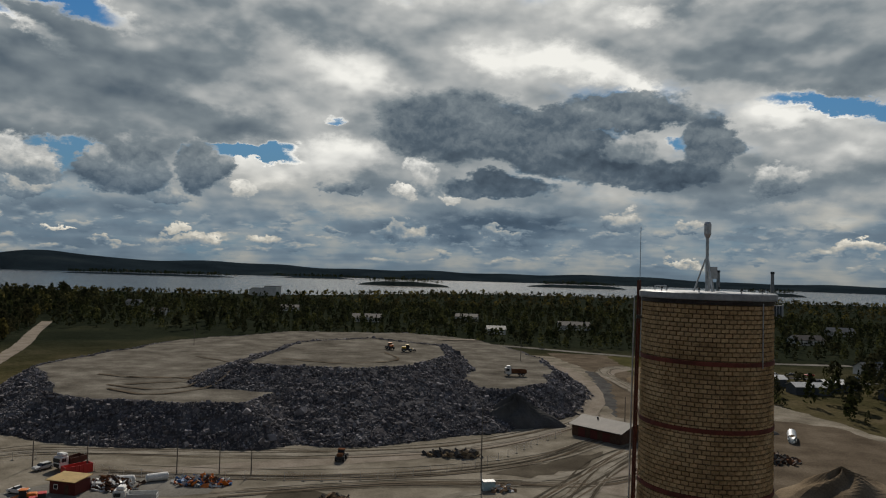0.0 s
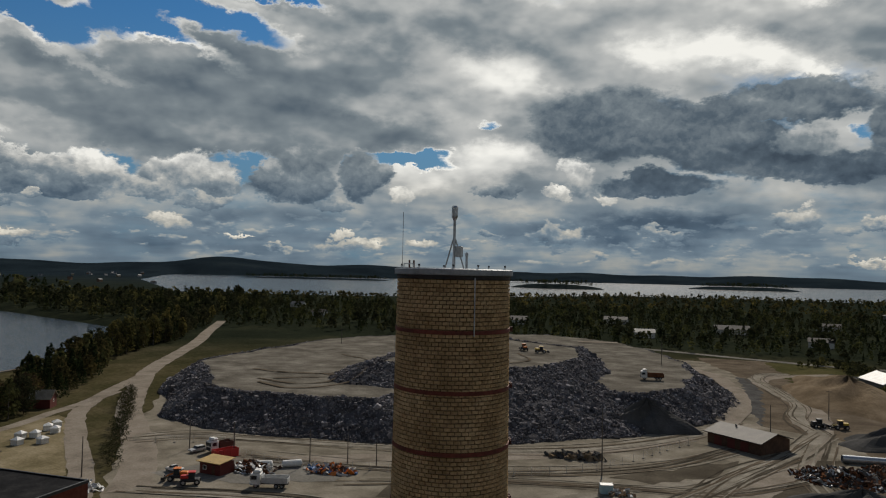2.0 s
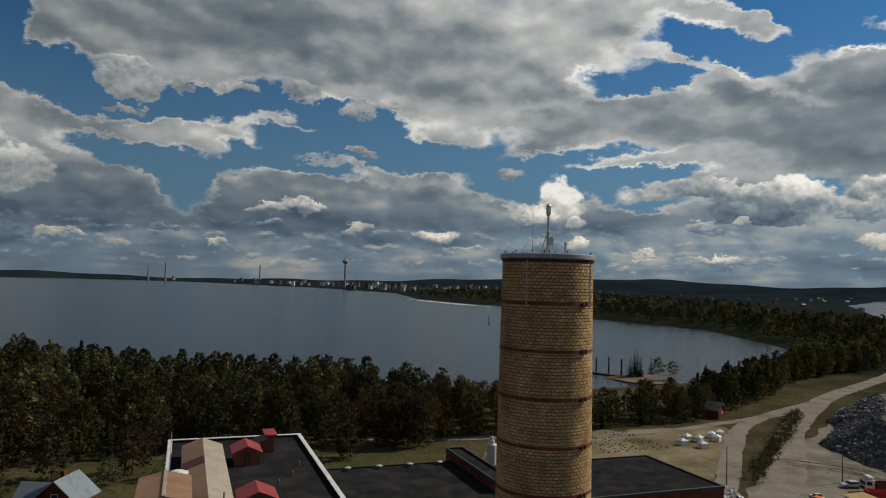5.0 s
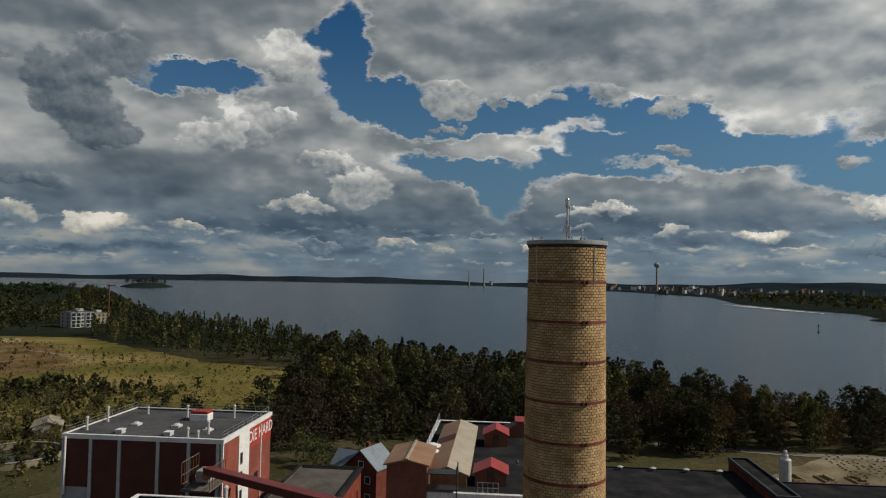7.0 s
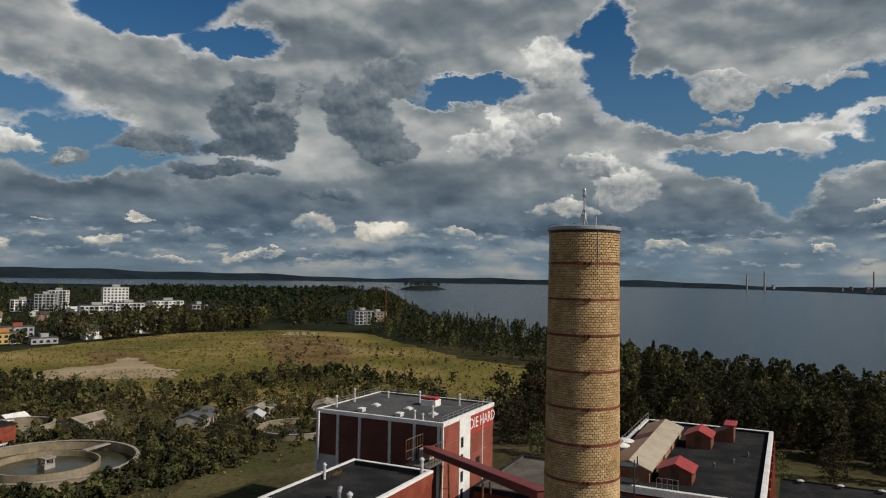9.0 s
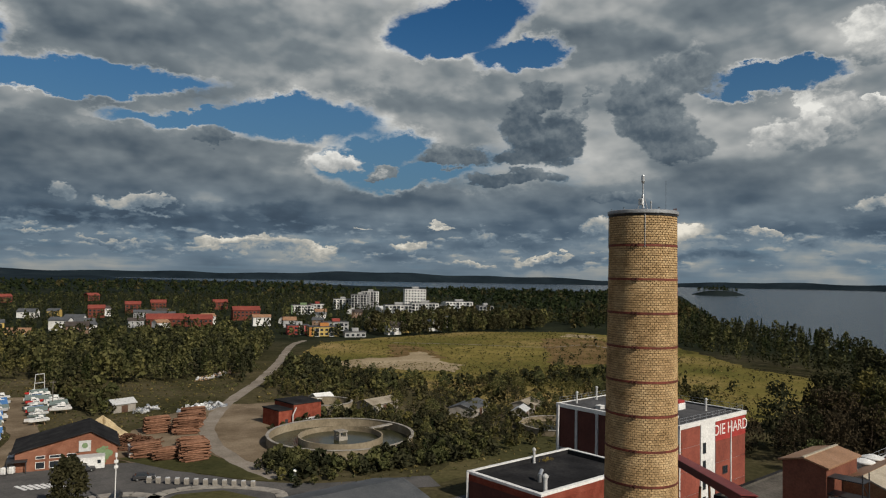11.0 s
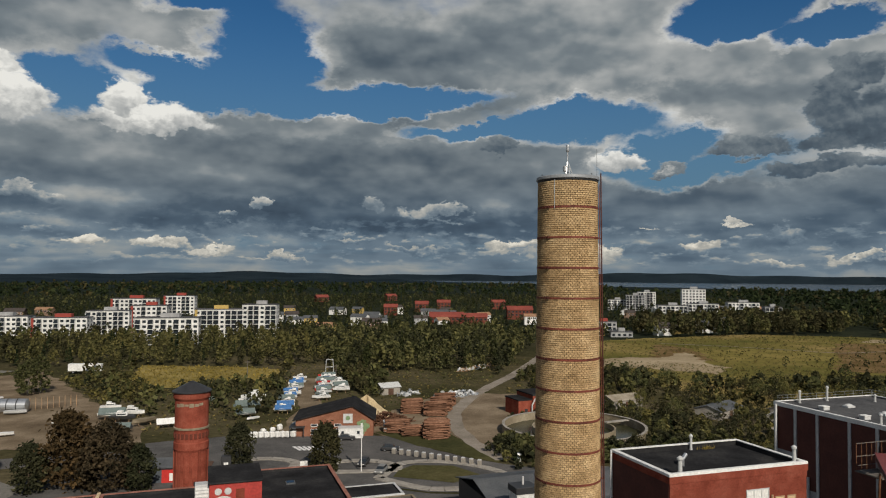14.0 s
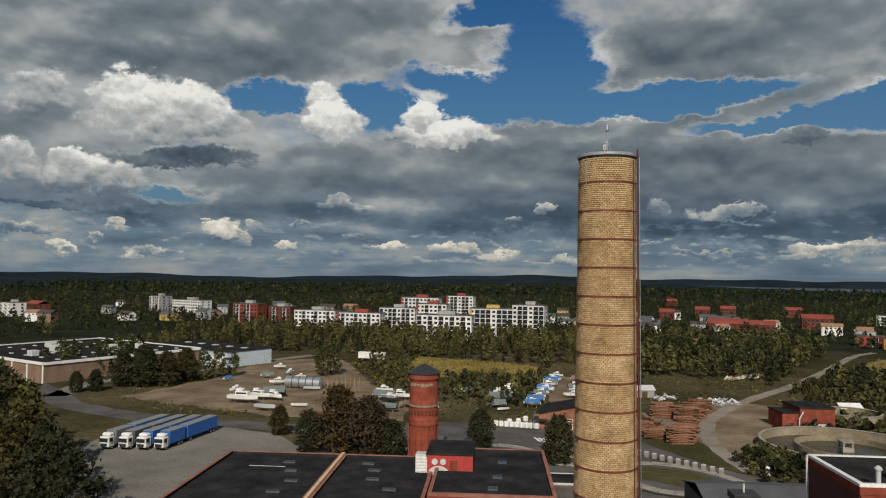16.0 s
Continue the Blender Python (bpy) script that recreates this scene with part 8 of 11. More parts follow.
for x, y, w, tr in ((-20.5, -153.5, 6.2, -14), (-33.2, -157.5, 6.0, -10)):
    c = thing("site_cabin", "white site cabin on short legs", "site cabin", "site cabins", at=(x, y, 0.15), turn=tr)
    part("wall", boxes((-w / 2, -1.25, 0, w / 2, 1.25, 2.6), bevel=0.05), M["white"], c)
    part("roof", boxes((-w / 2 - 0.1, -1.35, 2.6, w / 2 + 0.1, 1.35, 2.72)), M["light_grey"], c)
    for s in (-1, 1):
        part("leg", boxes((s * w * 0.4 - 0.1, -1.0, -0.15, s * w * 0.4 + 0.1, 1.0, 0)), M["dark_metal"], c)
        part("window", shared_window(0.9, 1.0), None, c, at=pose(s * w * 0.32, 1.26, 1.5))

# the round settling basins
def basin(x, y, r, h, inner=0.0, label="round concrete settling basin with a stained wall"):
    b = thing("settling_basin", label, "basin", "basins", at=(x, y, 0))
    part("outer_wall", ring_wall(r, 0.45, h), M["light_brick"], b)
    part("floor_slab", lathe(((r - 0.3, -0.3), (r - 0.3, 0.12)), 64), M["pond"], b)
    part("coping", ring_wall(r + 0.15, 0.75, 0.14, h), M["concrete"], b)
    if inner:
        part("inner_wall", ring_wall(inner, 0.4, h * 0.8), M["light_brick"], b)
        part("standing_water", lathe(((inner - 0.4, 0.1), (inner - 0.4, 0.45)), 48), M["pond"], b)
        p = part("pump_house", boxes((-1.3, -1.3, 0.3, 1.3, 1.3, 1.4), (-1.2, -1.2, 1.4, -0.8, -0.8, 2.6), (0.8, -1.2, 1.4, 1.2, -0.8, 2.6), (-1.2, 0.8, 1.4, -0.8, 1.2, 2.6), (0.8, 0.8, 1.4, 1.2, 1.2, 2.6), (-1.4, -1.4, 2.6, 1.4, 1.4, 2.9)), M["concrete"], b)
    return b


def ring_wall(r, t, h, z0=-0.3):
    bm = bmesh.new()
    n = 96
    rings = []
    for rr, z in ((r, z0), (r, z0 + h if z0 > 0 else h), (r - t, z0 + h if z0 > 0 else h), (r - t, z0)):
        rings.append([bm.verts.new((rr * math.cos(2 * math.pi * k / n), rr * math.sin(2 * math.pi * k / n), z)) for k in range(n)])
    for i in range(4):
        a, b = rings[i], rings[(i + 1) % 4]
        for k in range(n):
            bm.faces.new((a[k], a[(k + 1) % n], b[(k + 1) % n], b[k]))
    bmesh.ops.recalc_face_normals(bm, faces=bm.faces)
    return bm


basin(-78.5, -142.0, 19.0, 2.2, 11.0)
basin(-98, -180, 8.0, 3.0)
basin(-137, -118, 11.0, 1.6, 0, "low round basin half hidden in bushes")
bar = thing("scraper_bridge", "narrow concrete walkway across the basin ring", "walkway", at=(-78.5, -142.0, 0))
part("deck", boxes((-18.8, -0.7, 1.75, -10.8, 0.7, 2.0)), M["concrete"], bar, at=pose(0, 0, 0, 0, 0, 8))
pumps = thing("pump_building", "flat-roofed red brick pump building", "building", at=(-81.5, -171.0, 0), turn=4)
part("wall", boxes((-5.5, -5, -0.3, 4, 5, 6.0)), M["brick_red"], pumps)
part("roof", boxes((-5.7, -5.2, 6.0, 4.2, 5.2, 6.35)), M["roof_felt"], pumps)
part("low_wall", boxes((4.0, -4, -0.3, 8.5, 4.4, 4.6)), M["brick_red"], pumps)
part("low_roof", boxes((3.9, -4.2, 4.6, 8.7, 4.6, 4.9)), M["roof_felt"], pumps)
part("stair_pipe", rods([((4.3, 5.2, 0.4), (4.3, 5.2, 3.2)), ((4.3, 5.2, 3.2), (3.2, 5.2, 5.2))], 0.2, 8), M["light_grey"], pumps)
part("graffiti", boxes((-4.6, 5.0, 0.5, 3.0, 5.03, 1.9)), M["light_grey"], pumps)
part("door", boxes((5.4, 4.4, 0, 6.4, 4.46, 2.1)), M["dark_metal"], pumps)
for x, y, w, d, tr, rf in ((-112, -172, 12, 7, 10, "tan_dusty"), (-132, -150, 14, 8, 25, "tin_dark"), (-150, -142, 9, 7, 20, "tan_dusty"), (-140, -135, 6, 4, 30, "light_grey"), (-102, -190, 6, 5, 0, "white"), (-46, -216, 7, 5, 10, "light_grey"), (-165, -128, 10, 7, 30, "tan_dusty")):
    s = thing("derelict_shed", "old low shed with a patched sheet roof", "shed", "old sheds", at=(x, y, 0), turn=tr)
    part("wall", gable_body(-w / 2, -d / 2, w / 2, d / 2, -0.3, 2.6, 3.8), M["concrete"], s)
    part("roof", gable(bmesh.new(), -w / 2, -d / 2, w / 2, d / 2, 2.5, 3.85, "x", 0.4, 0.12), M[rf], s)
    part("door", boxes((-1.0, d / 2 + 0.005, 0, 1.0, d / 2 + 0.06, 2.1)), M["wood_dark"], s)

# far landmarks
ob = thing("observation_tower", "slim far concrete tower with a round lookout on top", "tower", at=(-3160.0, 666.0, 0))
part("shaft", lathe(((7, -8), (4.5, 30), (4.0, 105)), 20), M["concrete"], ob)
part("lookout", lathe(((4, 100), (11, 106), (13, 110), (13, 116), (8, 120), (3, 124)), 24), M["grey_wall"], ob)
part("spire", lathe(((1.5, 122), (0.8, 140)), 10), M["grey_wall"], ob)
for x, y, h, r in ((-3877, -108, 92, 3.5), (-3890, -190, 76, 3.0), (-4300, 400, 100, 3.5)):
    s = thing("far_smokestack", "tall slim smokestack across the lake", "smokestack", "far smokestacks", at=(x, y, 0))
    part("shaft", lathe(((r * 1.4, -8), (r, h)), 16), M["concrete"], s)
for px_, py_ in ((262, 898), (325, 892)):
    pw = thing("power_station", "far grey ribbed boiler block with a tall pale stack", "power station", "power station blocks", at=(px_, py_, 0), turn=-18)
    part("boiler_block", boxes((-11, -9, -3, 11, 9, 17)), M["grey_dark_sheet"], pw)
    for k in range(8):
        part("rib", boxes((-10.6 + 3 * k, -9.4, 0, -10.0 + 3 * k, -9.0, 17.4)), M["light_grey"], pw)
    part("low_block", boxes((-22, -7, -3, -11, 7, 6)), M["grey_wall"], pw)
    part("riser", boxes((11, -9, 0, 12.4, -7, 18.5)), M["light_grey"], pw)
    stack = part("smokestack", lathe(((2.2, 15), (1.9, 57)), 16), M["grey_wall"], pw)
    part("stack_top", lathe(((2.3, 55.5), (2.3, 58)), 16), M["dark_metal"], stack)
rng = random.Random(12)
for k in range(170):
    a = radians(rng.triangular(149, 184, 164))
    d = rng.uniform(2500, 4300)
    if float(ground_height(np.array([d * math.cos(a)]), np.array([d * math.sin(a)]))[0]) < WATER + 1.0:
        continue
    s = thing("city_block", "far pale city building across the lake", "building", "far city blocks", at=(d * math.cos(a), d * math.sin(a), 3), turn=rng.uniform(0, 90))
    w, dd, h = rng.uniform(9, 26), rng.uniform(8, 16), rng.triangular(5, 20, 8)
    part("wall", boxes((-w / 2, -dd / 2, -14, w / 2, dd / 2, h)), M[rng.choice(("grey_wall", "grey_wall", "brown_wall", "grey_dark_sheet", "brown_wall", "white_wall"))], s)
    part("roof", boxes((-w / 2 - 0.4, -dd / 2 - 0.4, h, w / 2 + 0.4, dd / 2 + 0.4, h + 1)), M["roof_grey_felt"], s)
for k in range(40):
    a = radians(rng.uniform(118, 150))
    d = rng.uniform(1700, 3600)
    x, y = d * math.cos(a), d * math.sin(a)
    g = float(ground_height(np.array([x]), np.array([y]))[0])
    if g < WATER:
        continue
    s = thing("far_house", "far pale house on the wooded slope", "house", "far houses", at=(x, y, g), turn=rng.uniform(0, 90))
    w, dd, h = rng.uniform(8, 15), rng.uniform(7, 10), rng.uniform(4, 8)
    part("wall", gable_body(-w / 2, -dd / 2, w / 2, dd / 2, -4, h, h + 3), M[rng.choice(("grey_wall", "brown_wall", "light_brick"))], s)
    part("roof", gable(bmesh.new(), -w / 2, -dd / 2, w / 2, dd / 2, h - 0.1, h + 3.1, "x", 0.5, 0.3), M[rng.choice(("tin_dark", "brown_roof", "tin_dark"))], s)
for x, y, w, d, h in ((-675, 1911, 60, 14, 12), (-640, 1890, 40, 14, 16), (-700, 1925, 30, 12, 9)):
    s = thing("far_block", "pale block of flats before the far lake", "apartment house", "far flats", at=(x * 0.6, y * 0.6, -2), turn=-15)
    part("wall", boxes((-w / 2 * 0.6, -d / 2, -2, w / 2 * 0.6, d / 2, h)), M["white_wall"], s)
    part("roof", boxes((-w / 2 * 0.6 - 0.4, -d / 2 - 0.4, h, w / 2 * 0.6 + 0.4, d / 2 + 0.4, h + 0.5)), M["roof_grey_felt"], s)
# marina jetties far across the bay
for k in range(5):
    j = thing("marina_jetty", "long low far marina jetty with moored boats", "jetty", "marina jetties", at=(-1300 - 60 * k, 520 - 6 * k, WATER), turn=20)
    part("deck", boxes((-55, -1, -0.3, 55, 1, 0.5)), M["wood_grey"], j)
    for q in range(14):
        part("moored_boat", boxes((-52 + 8 * q, 1.4, 0, -50.2 + 8 * q, 6.5 + (q * 7 % 4), 0.9), bevel=0.4), M["white"], j)

# ---------------------------------------------------------------- trees
M["leaf_birch"] = leaf_material("birch leaves", (0.046, 0.05, 0.02), (0.125, 0.118, 0.05))
M["leaf_dark"] = leaf_material("dark alder leaves", (0.024, 0.026, 0.014), (0.06, 0.058, 0.031))
M["leaf_rust"] = leaf_material("reddish leaves", (0.032, 0.026, 0.016), (0.074, 0.056, 0.034))
M["needles"] = leaf_material("spruce needles", (0.013, 0.02, 0.01), (0.036, 0.044, 0.02))
M["leaf_willow"] = leaf_material("pale willow leaves", (0.05, 0.06, 0.022), (0.13, 0.13, 0.06))
M["bark_pale"] = surface("pale birch bark", (0.06, 0.05, 0.04), (0.14, 0.125, 0.105), (0.24, 0.22, 0.2), 2.0)
M["bark"] = surface("brown bark", (0.04, 0.03, 0.02), (0.075, 0.055, 0.04), (0.11, 0.085, 0.065), 3.0)


def leaf_quads(centres, per, spread, size, r):
    """Small leaf sprays scattered round each centre: vertices and faces (numpy)."""
    n = len(centres) * per
    c = np.repeat(centres, per, 0) + r.normal(0, 1, (n, 3)) * spread
    u = r.normal(0, 1, (n, 3))
    u /= np.linalg.norm(u, axis=1)[:, None]
    w = np.cross(u, r.normal(0, 1, (n, 3)))
    w /= np.linalg.norm(w, axis=1)[:, None] + 1e-9
    s = size * (0.6 + 0.8 * r.rand(n, 1))
    v = np.stack([c - u * s, c + w * s * 0.55, c + u * s, c - w * s * 0.55], 1).reshape(-1, 3)
    return v, np.arange(n * 4).reshape(-1, 4)


def mesh_np(name, v, f, mat):
    me = bpy.data.meshes.new(name)
    me.from_pydata(v.tolist(), [], f.tolist())
    me.materials.append(M[mat])
    return me


def broadleaf(seed, height, width, mat, bark, clumps=70, per=13, low=0.2):
    """Trunk with limbs, and a crown of leaf clumps with gaps, as two meshes."""
    r = np.random.RandomState(seed)
    pr = random.Random(seed)
    bm = bmesh.new()
    lean = Vector((pr.uniform(-0.4, 0.4), pr.uniform(-0.4, 0.4), 0))
    p0 = Vector((0, 0, -0.3))
    for k in range(4):
        p1 = Vector((lean.x * (k + 1) / 2, lean.y * (k + 1) / 2, height * 0.8 * (k + 1) / 4))
        rod(bm, p0, p1, 0.016 * height * (1 - k * 0.22), 0.016 * height * (1 - (k + 1) * 0.22), 7)
        p0 = p1
    centres = []
    limbs = 11
    for k in range(limbs):
        f = low + 0.05 + (0.72 - low) * k / limbs
        a = k * 2.4 + pr.uniform(-0.4, 0.4)
        reach = width / 2 * math.sin(math.pi * min(1, 0.22 + 0.8 * (f - low) / (1 - low))) * pr.uniform(0.7, 1.05)
        s = Vector((lean.x * f * 2, lean.y * f * 2, height * f))
        e = s + Vector((math.cos(a) * reach, math.sin(a) * reach, height * pr.uniform(0.07, 0.16)))
        rod(bm, s, e, 0.005 * height * (1.1 - f), 0.001 * height, 5)
        for t in (0.55, 0.85, 1.02):
            centres.append(s.lerp(e, t))
    while len(centres) < clumps:
        f = low + (1 - low) * pr.random() ** 0.8
        g = (f - low) / (1 - low)
        rad = width / 2 * (math.sin(math.pi * (0.2 + 0.76 * g)) ** 0.8) * math.sqrt(pr.uniform(0.25, 1.0))
        a = pr.uniform(0, 2 * math.pi)
        centres.append(Vector((rad * math.cos(a) + lean.x * f * 2, rad * math.sin(a) + lean.y * f * 2, height * f)))
    v, f = leaf_quads(np.array(centres), per, np.array([0.062, 0.062, 0.05]) * width * 0.95, 0.032 * height, r)
    return mesh_from("trunk", bm, M[bark]), mesh_np("crown", v, f, mat)


def conifer(seed, height, width, mat="needles", bare=0.12):
    r = np.random.RandomState(seed)
    bm = bmesh.new()
    rod(bm, (0, 0, -0.3), (0, 0, height * 0.97), 0.012 * height, 0.002 * height, 7)
    vs, fs = [], []
    tiers = 17
    for k in range(tiers):
        g = k / (tiers - 1)
        z = height * (bare + (1 - bare) * g)
        reach = width / 2 * (1 - g) ** 0.85 + 0.12
        m = int(9 - 4 * g)
        for j in range(m):
            a = 2 * math.pi * j / m + k * 0.9 + r.uniform(-0.3, 0.3)
            q = reach * r.uniform(0.75, 1.15)
            d = np.array([math.cos(a), math.sin(a), 0])
            s = np.array([-math.sin(a), math.cos(a), 0])
            for t0, t1, w in ((0.05, 0.6, 0.5), (0.4, 1.0, 0.38)):
                zz = z - 0.28 * q * t0
                b = len(vs)
                tip = d * q * t1 + [0, 0, z - 0.34 * q * t1 + r.uniform(-0.1, 0.1)]
                vs += [d * q * t0 + [0, 0, zz + 0.12], d * q * (t0 + t1) / 2 + s * q * w * 0.5 + [0, 0, zz - 0.22 * q], tip, d * q * (t0 + t1) / 2 - s * q * w * 0.5 + [0, 0, zz - 0.22 * q]]
                fs.append((b, b + 1, b + 2, b + 3))
    return mesh_from("trunk", bm, M["bark"]), mesh_np("crown", np.array(vs), np.array(fs), mat)


KINDS = {}
for k in range(4):
    KINDS["birch", k] = broadleaf(10 + k, 20, 9.0 + k * 0.6, "leaf_birch", "bark_pale", 110, 11, 0.07)
    KINDS["alder", k] = broadleaf(20 + k, 18, 10.5 + k * 0.5, "leaf_dark", "bark", 110, 11, 0.05)
    KINDS["spruce", k] = conifer(30 + k, 20, 6.2 + k * 0.4)
for k in range(2):
    KINDS["rust", k] = broadleaf(40 + k, 15, 12.0, "leaf_rust", "bark", 110, 11, 0.05)
    KINDS["willow", k] = broadleaf(50 + k, 9, 7.5, "leaf_willow", "bark", 80, 14, 0.06)
    KINDS["bush", k] = broadleaf(60 + k, 5, 5.0, "leaf_dark", "bark", 45, 12, 0.04)
for k in range(2):
    KINDS["round", k] = broadleaf(70 + k, 17, 11.5, "leaf_dark", "bark", 260, 15, 0.03)
    KINDS["maple", k] = broadleaf(80 + k, 15, 12.5, "leaf_rust", "bark", 270, 15, 0.03)
LABELS = {"round": ("lime_tree", "dense round-crowned dark green tree", "tree"), "maple": ("maple_tree", "broad dense tree with brownish leaves", "tree"), "birch": ("birch_tree", "tall birch with a pale trunk and thin green crown", "tree"), "alder": ("alder_tree", "dense dark green broadleaf tree", "tree"),
          "spruce": ("spruce_tree", "dark green pointed spruce tree", "tree"), "rust": ("maple_tree", "broad tree with reddish brown leaves", "tree"),
          "willow": ("willow_tree", "small pale grey-green willow bush", "tree"), "bush": ("bush", "low rounded dark green bush", "bush")}


def tree(kind, variant, x, y, scale, turn, group=""):
    name, label, cat = LABELS[kind]
    t = thing(name, label, cat, group)
    trunk, crown = KINDS[kind, variant % sum(1 for q in KINDS if q[0] == kind)]
    z = max(float(ground_height(np.array([x]), np.array([y]))[0]), WATER + 0.4)
    t.matrix_world = Matrix.Translation((x, y, z)) @ Matrix.Rotation(turn, 4, "Z") @ Matrix.Diagonal((scale, scale, scale, 1))
    part("trunk", trunk, None, t)
    part("crown", crown, None, t)
    return t


GARDEN_BEDS = [(-128, 97), (-128, 60), (-150, 60), (-172, 84), (-166, 110), (-160, 130), (-165, 150), (-152, 146), (-120, 110)]
KEEP_OFF = [GARDEN_BEDS, YARD, STREET_LOT, TRUCK_LOT, BOAT_YARD, YELLOW_FIELD, LANE, FACTORY_YARD, LOG_YARD, LAKE, SOUTH_LAKE]
TRACKS = [[(-215, -396), (-190, -368), (-139, -291), (-104, -242), (-76, -207), (-56, -174), (-49, -144)], [(-366, 525), (-318, 440), (-270, 359), (-220, 261), (-192, 218), (-138, 152)],
          [(-205, 235), (-186, 192), (-168, 162), (-140, 133), (-118, 112)], [(-186, 200), (-176, 160), (-170, 130), (-172, 90)],
          [(170, -210), (146, -187), (130, -172), (99, -158), (56, -151), (10, -156)], [(146, -187), (150, -215), (130, -250), (112, -288), (95, -320)]]


def allowed(x, y, extra=()):
    ok = np.ones(x.shape, bool)
    for p in list(KEEP_OFF) + list(extra):
        ok &= ~inside(p, x, y)
    for t in TRACKS:
        ok &= edge_distance(t, x, y, False) > 5
    return ok


def scatter(poly, spacing, seed, extra=()):
    """Jittered points in a polygon, off the roads and yards."""
    r = np.random.RandomState(seed)
    xs, ys = [p[0] for p in poly], [p[1] for p in poly]
    gx, gy = np.meshgrid(np.arange(min(xs), max(xs), spacing), np.arange(min(ys), max(ys), spacing))
    x = gx.ravel() + r.uniform(-0.5, 0.5, gx.size) * spacing
    y = gy.ravel() + r.uniform(-0.5, 0.5, gx.size) * spacing
    ok = inside(poly, x, y)
    if extra is not None:
        ok &= allowed(x, y, extra)
    return x[ok], y[ok], r


def far_wood(name, poly, spacing, hmin, hmax, mix, label, seed, quads=26, wide=0.42, extra=(), mats=("leaf_dark", "needles", "leaf_birch")):
    """A wood too large to count: every tree a loose crown of sprays, joined into one mesh for each leaf colour."""
    x, y, r = scatter(poly, spacing, seed, extra)
    pick = r.choice(len(mix), len(x), p=np.array(mix) / sum(mix))
    z0 = ground_height(x, y)
    for kind in range(len(mix)):
        s = np.where(pick == kind)[0]
        if not len(s):
            continue
        n = len(s)
        h = hmin * 0.8 + (hmax * 1.12 - hmin * 0.8) * r.beta(1.6, 1.9, n)
        w = h * wide * r.uniform(0.8, 1.25, n) * (0.72 if kind == 1 else 1.0)
        g = r.rand(n, quads) ** 0.8
        if kind == 1:
            prof = (1 - g) ** 0.9 * 0.5 + 0.03
        else:
            prof = np.sin(math.pi * (0.16 + 0.8 * g)) ** 0.7 * 0.5
        a = r.uniform(0, 2 * math.pi, (n, quads))
        rad = prof * w[:, None] * np.sqrt(r.uniform(0.2, 1, (n, quads)))
        low = 0.1 if kind == 1 else 0.18
        c = np.stack([x[s][:, None] + rad * np.cos(a), y[s][:, None] + rad * np.sin(a), z0[s][:, None] + h[:, None] * (low + (1 - low) * g)], -1).reshape(-1, 3)
        size = np.repeat(w, quads)[:, None] * min(0.22, 1.55 / math.sqrt(quads))
        u = r.normal(0, 1, c.shape)
        u /= np.linalg.norm(u, axis=1)[:, None]
        q = np.cross(u, r.normal(0, 1, c.shape))
        q /= np.linalg.norm(q, axis=1)[:, None] + 1e-9
        k = size * (0.6 + 0.7 * r.rand(len(c), 1))
        v = np.stack([c - u * k, c + q * k * 0.7, c + u * k, c - q * k * 0.7], 1).reshape(-1, 3)
        tagged(new(name, mesh_np(name, v, np.arange(len(v)).reshape(-1, 4), mats[kind])), label, "wood", "", "stuff")


# the wood between the factory and the lake
WOOD_WEST = [(-166, -60), (-176, 10), (-165, 60), (-176, 78), (-172, 95), (-171, 112), (-165, 129), (-173, 150), (-195, 170), (-206, 176), (-205, 150), (-214, 128), (-222, 112), (-228, 94), (-252, 60), (-320, -20), (-380, -70), (-372, -112), (-300, -95), (-220, -75)]
x, y, r = scatter(WOOD_WEST, 7.6, 11)
for k in range(len(x)):
    front = x[k] > -235 - 0.1 * y[k]
    if front:
        kind = ("alder", "rust", "rust", "spruce", "alder", "birch", "alder")[r.randint(7)]
        base = {"alder": 1.12, "birch": 1.05, "rust": 1.1, "spruce": 0.9}[kind]
        base *= 0.83 - 0.001 * (y[k] + 60) if y[k] < 50 else max(0.62, 0.72 - 0.003 * (y[k] - 50))
        tree(kind, r.randint(4), x[k], y[k], base * r.uniform(0.6, 1.1), r.uniform(0, 6.28), "trees of the shore wood")
far_wood("shore_wood", [(-235, -70), (-236, 40), (-246, 62), (-280, 56), (-320, -20), (-385, -72), (-375, -115), (-300, -95)], 6.8, 9, 15.5, (0.6, 0.16, 0.24), "dense dark wood along the lake shore", 12, 230)
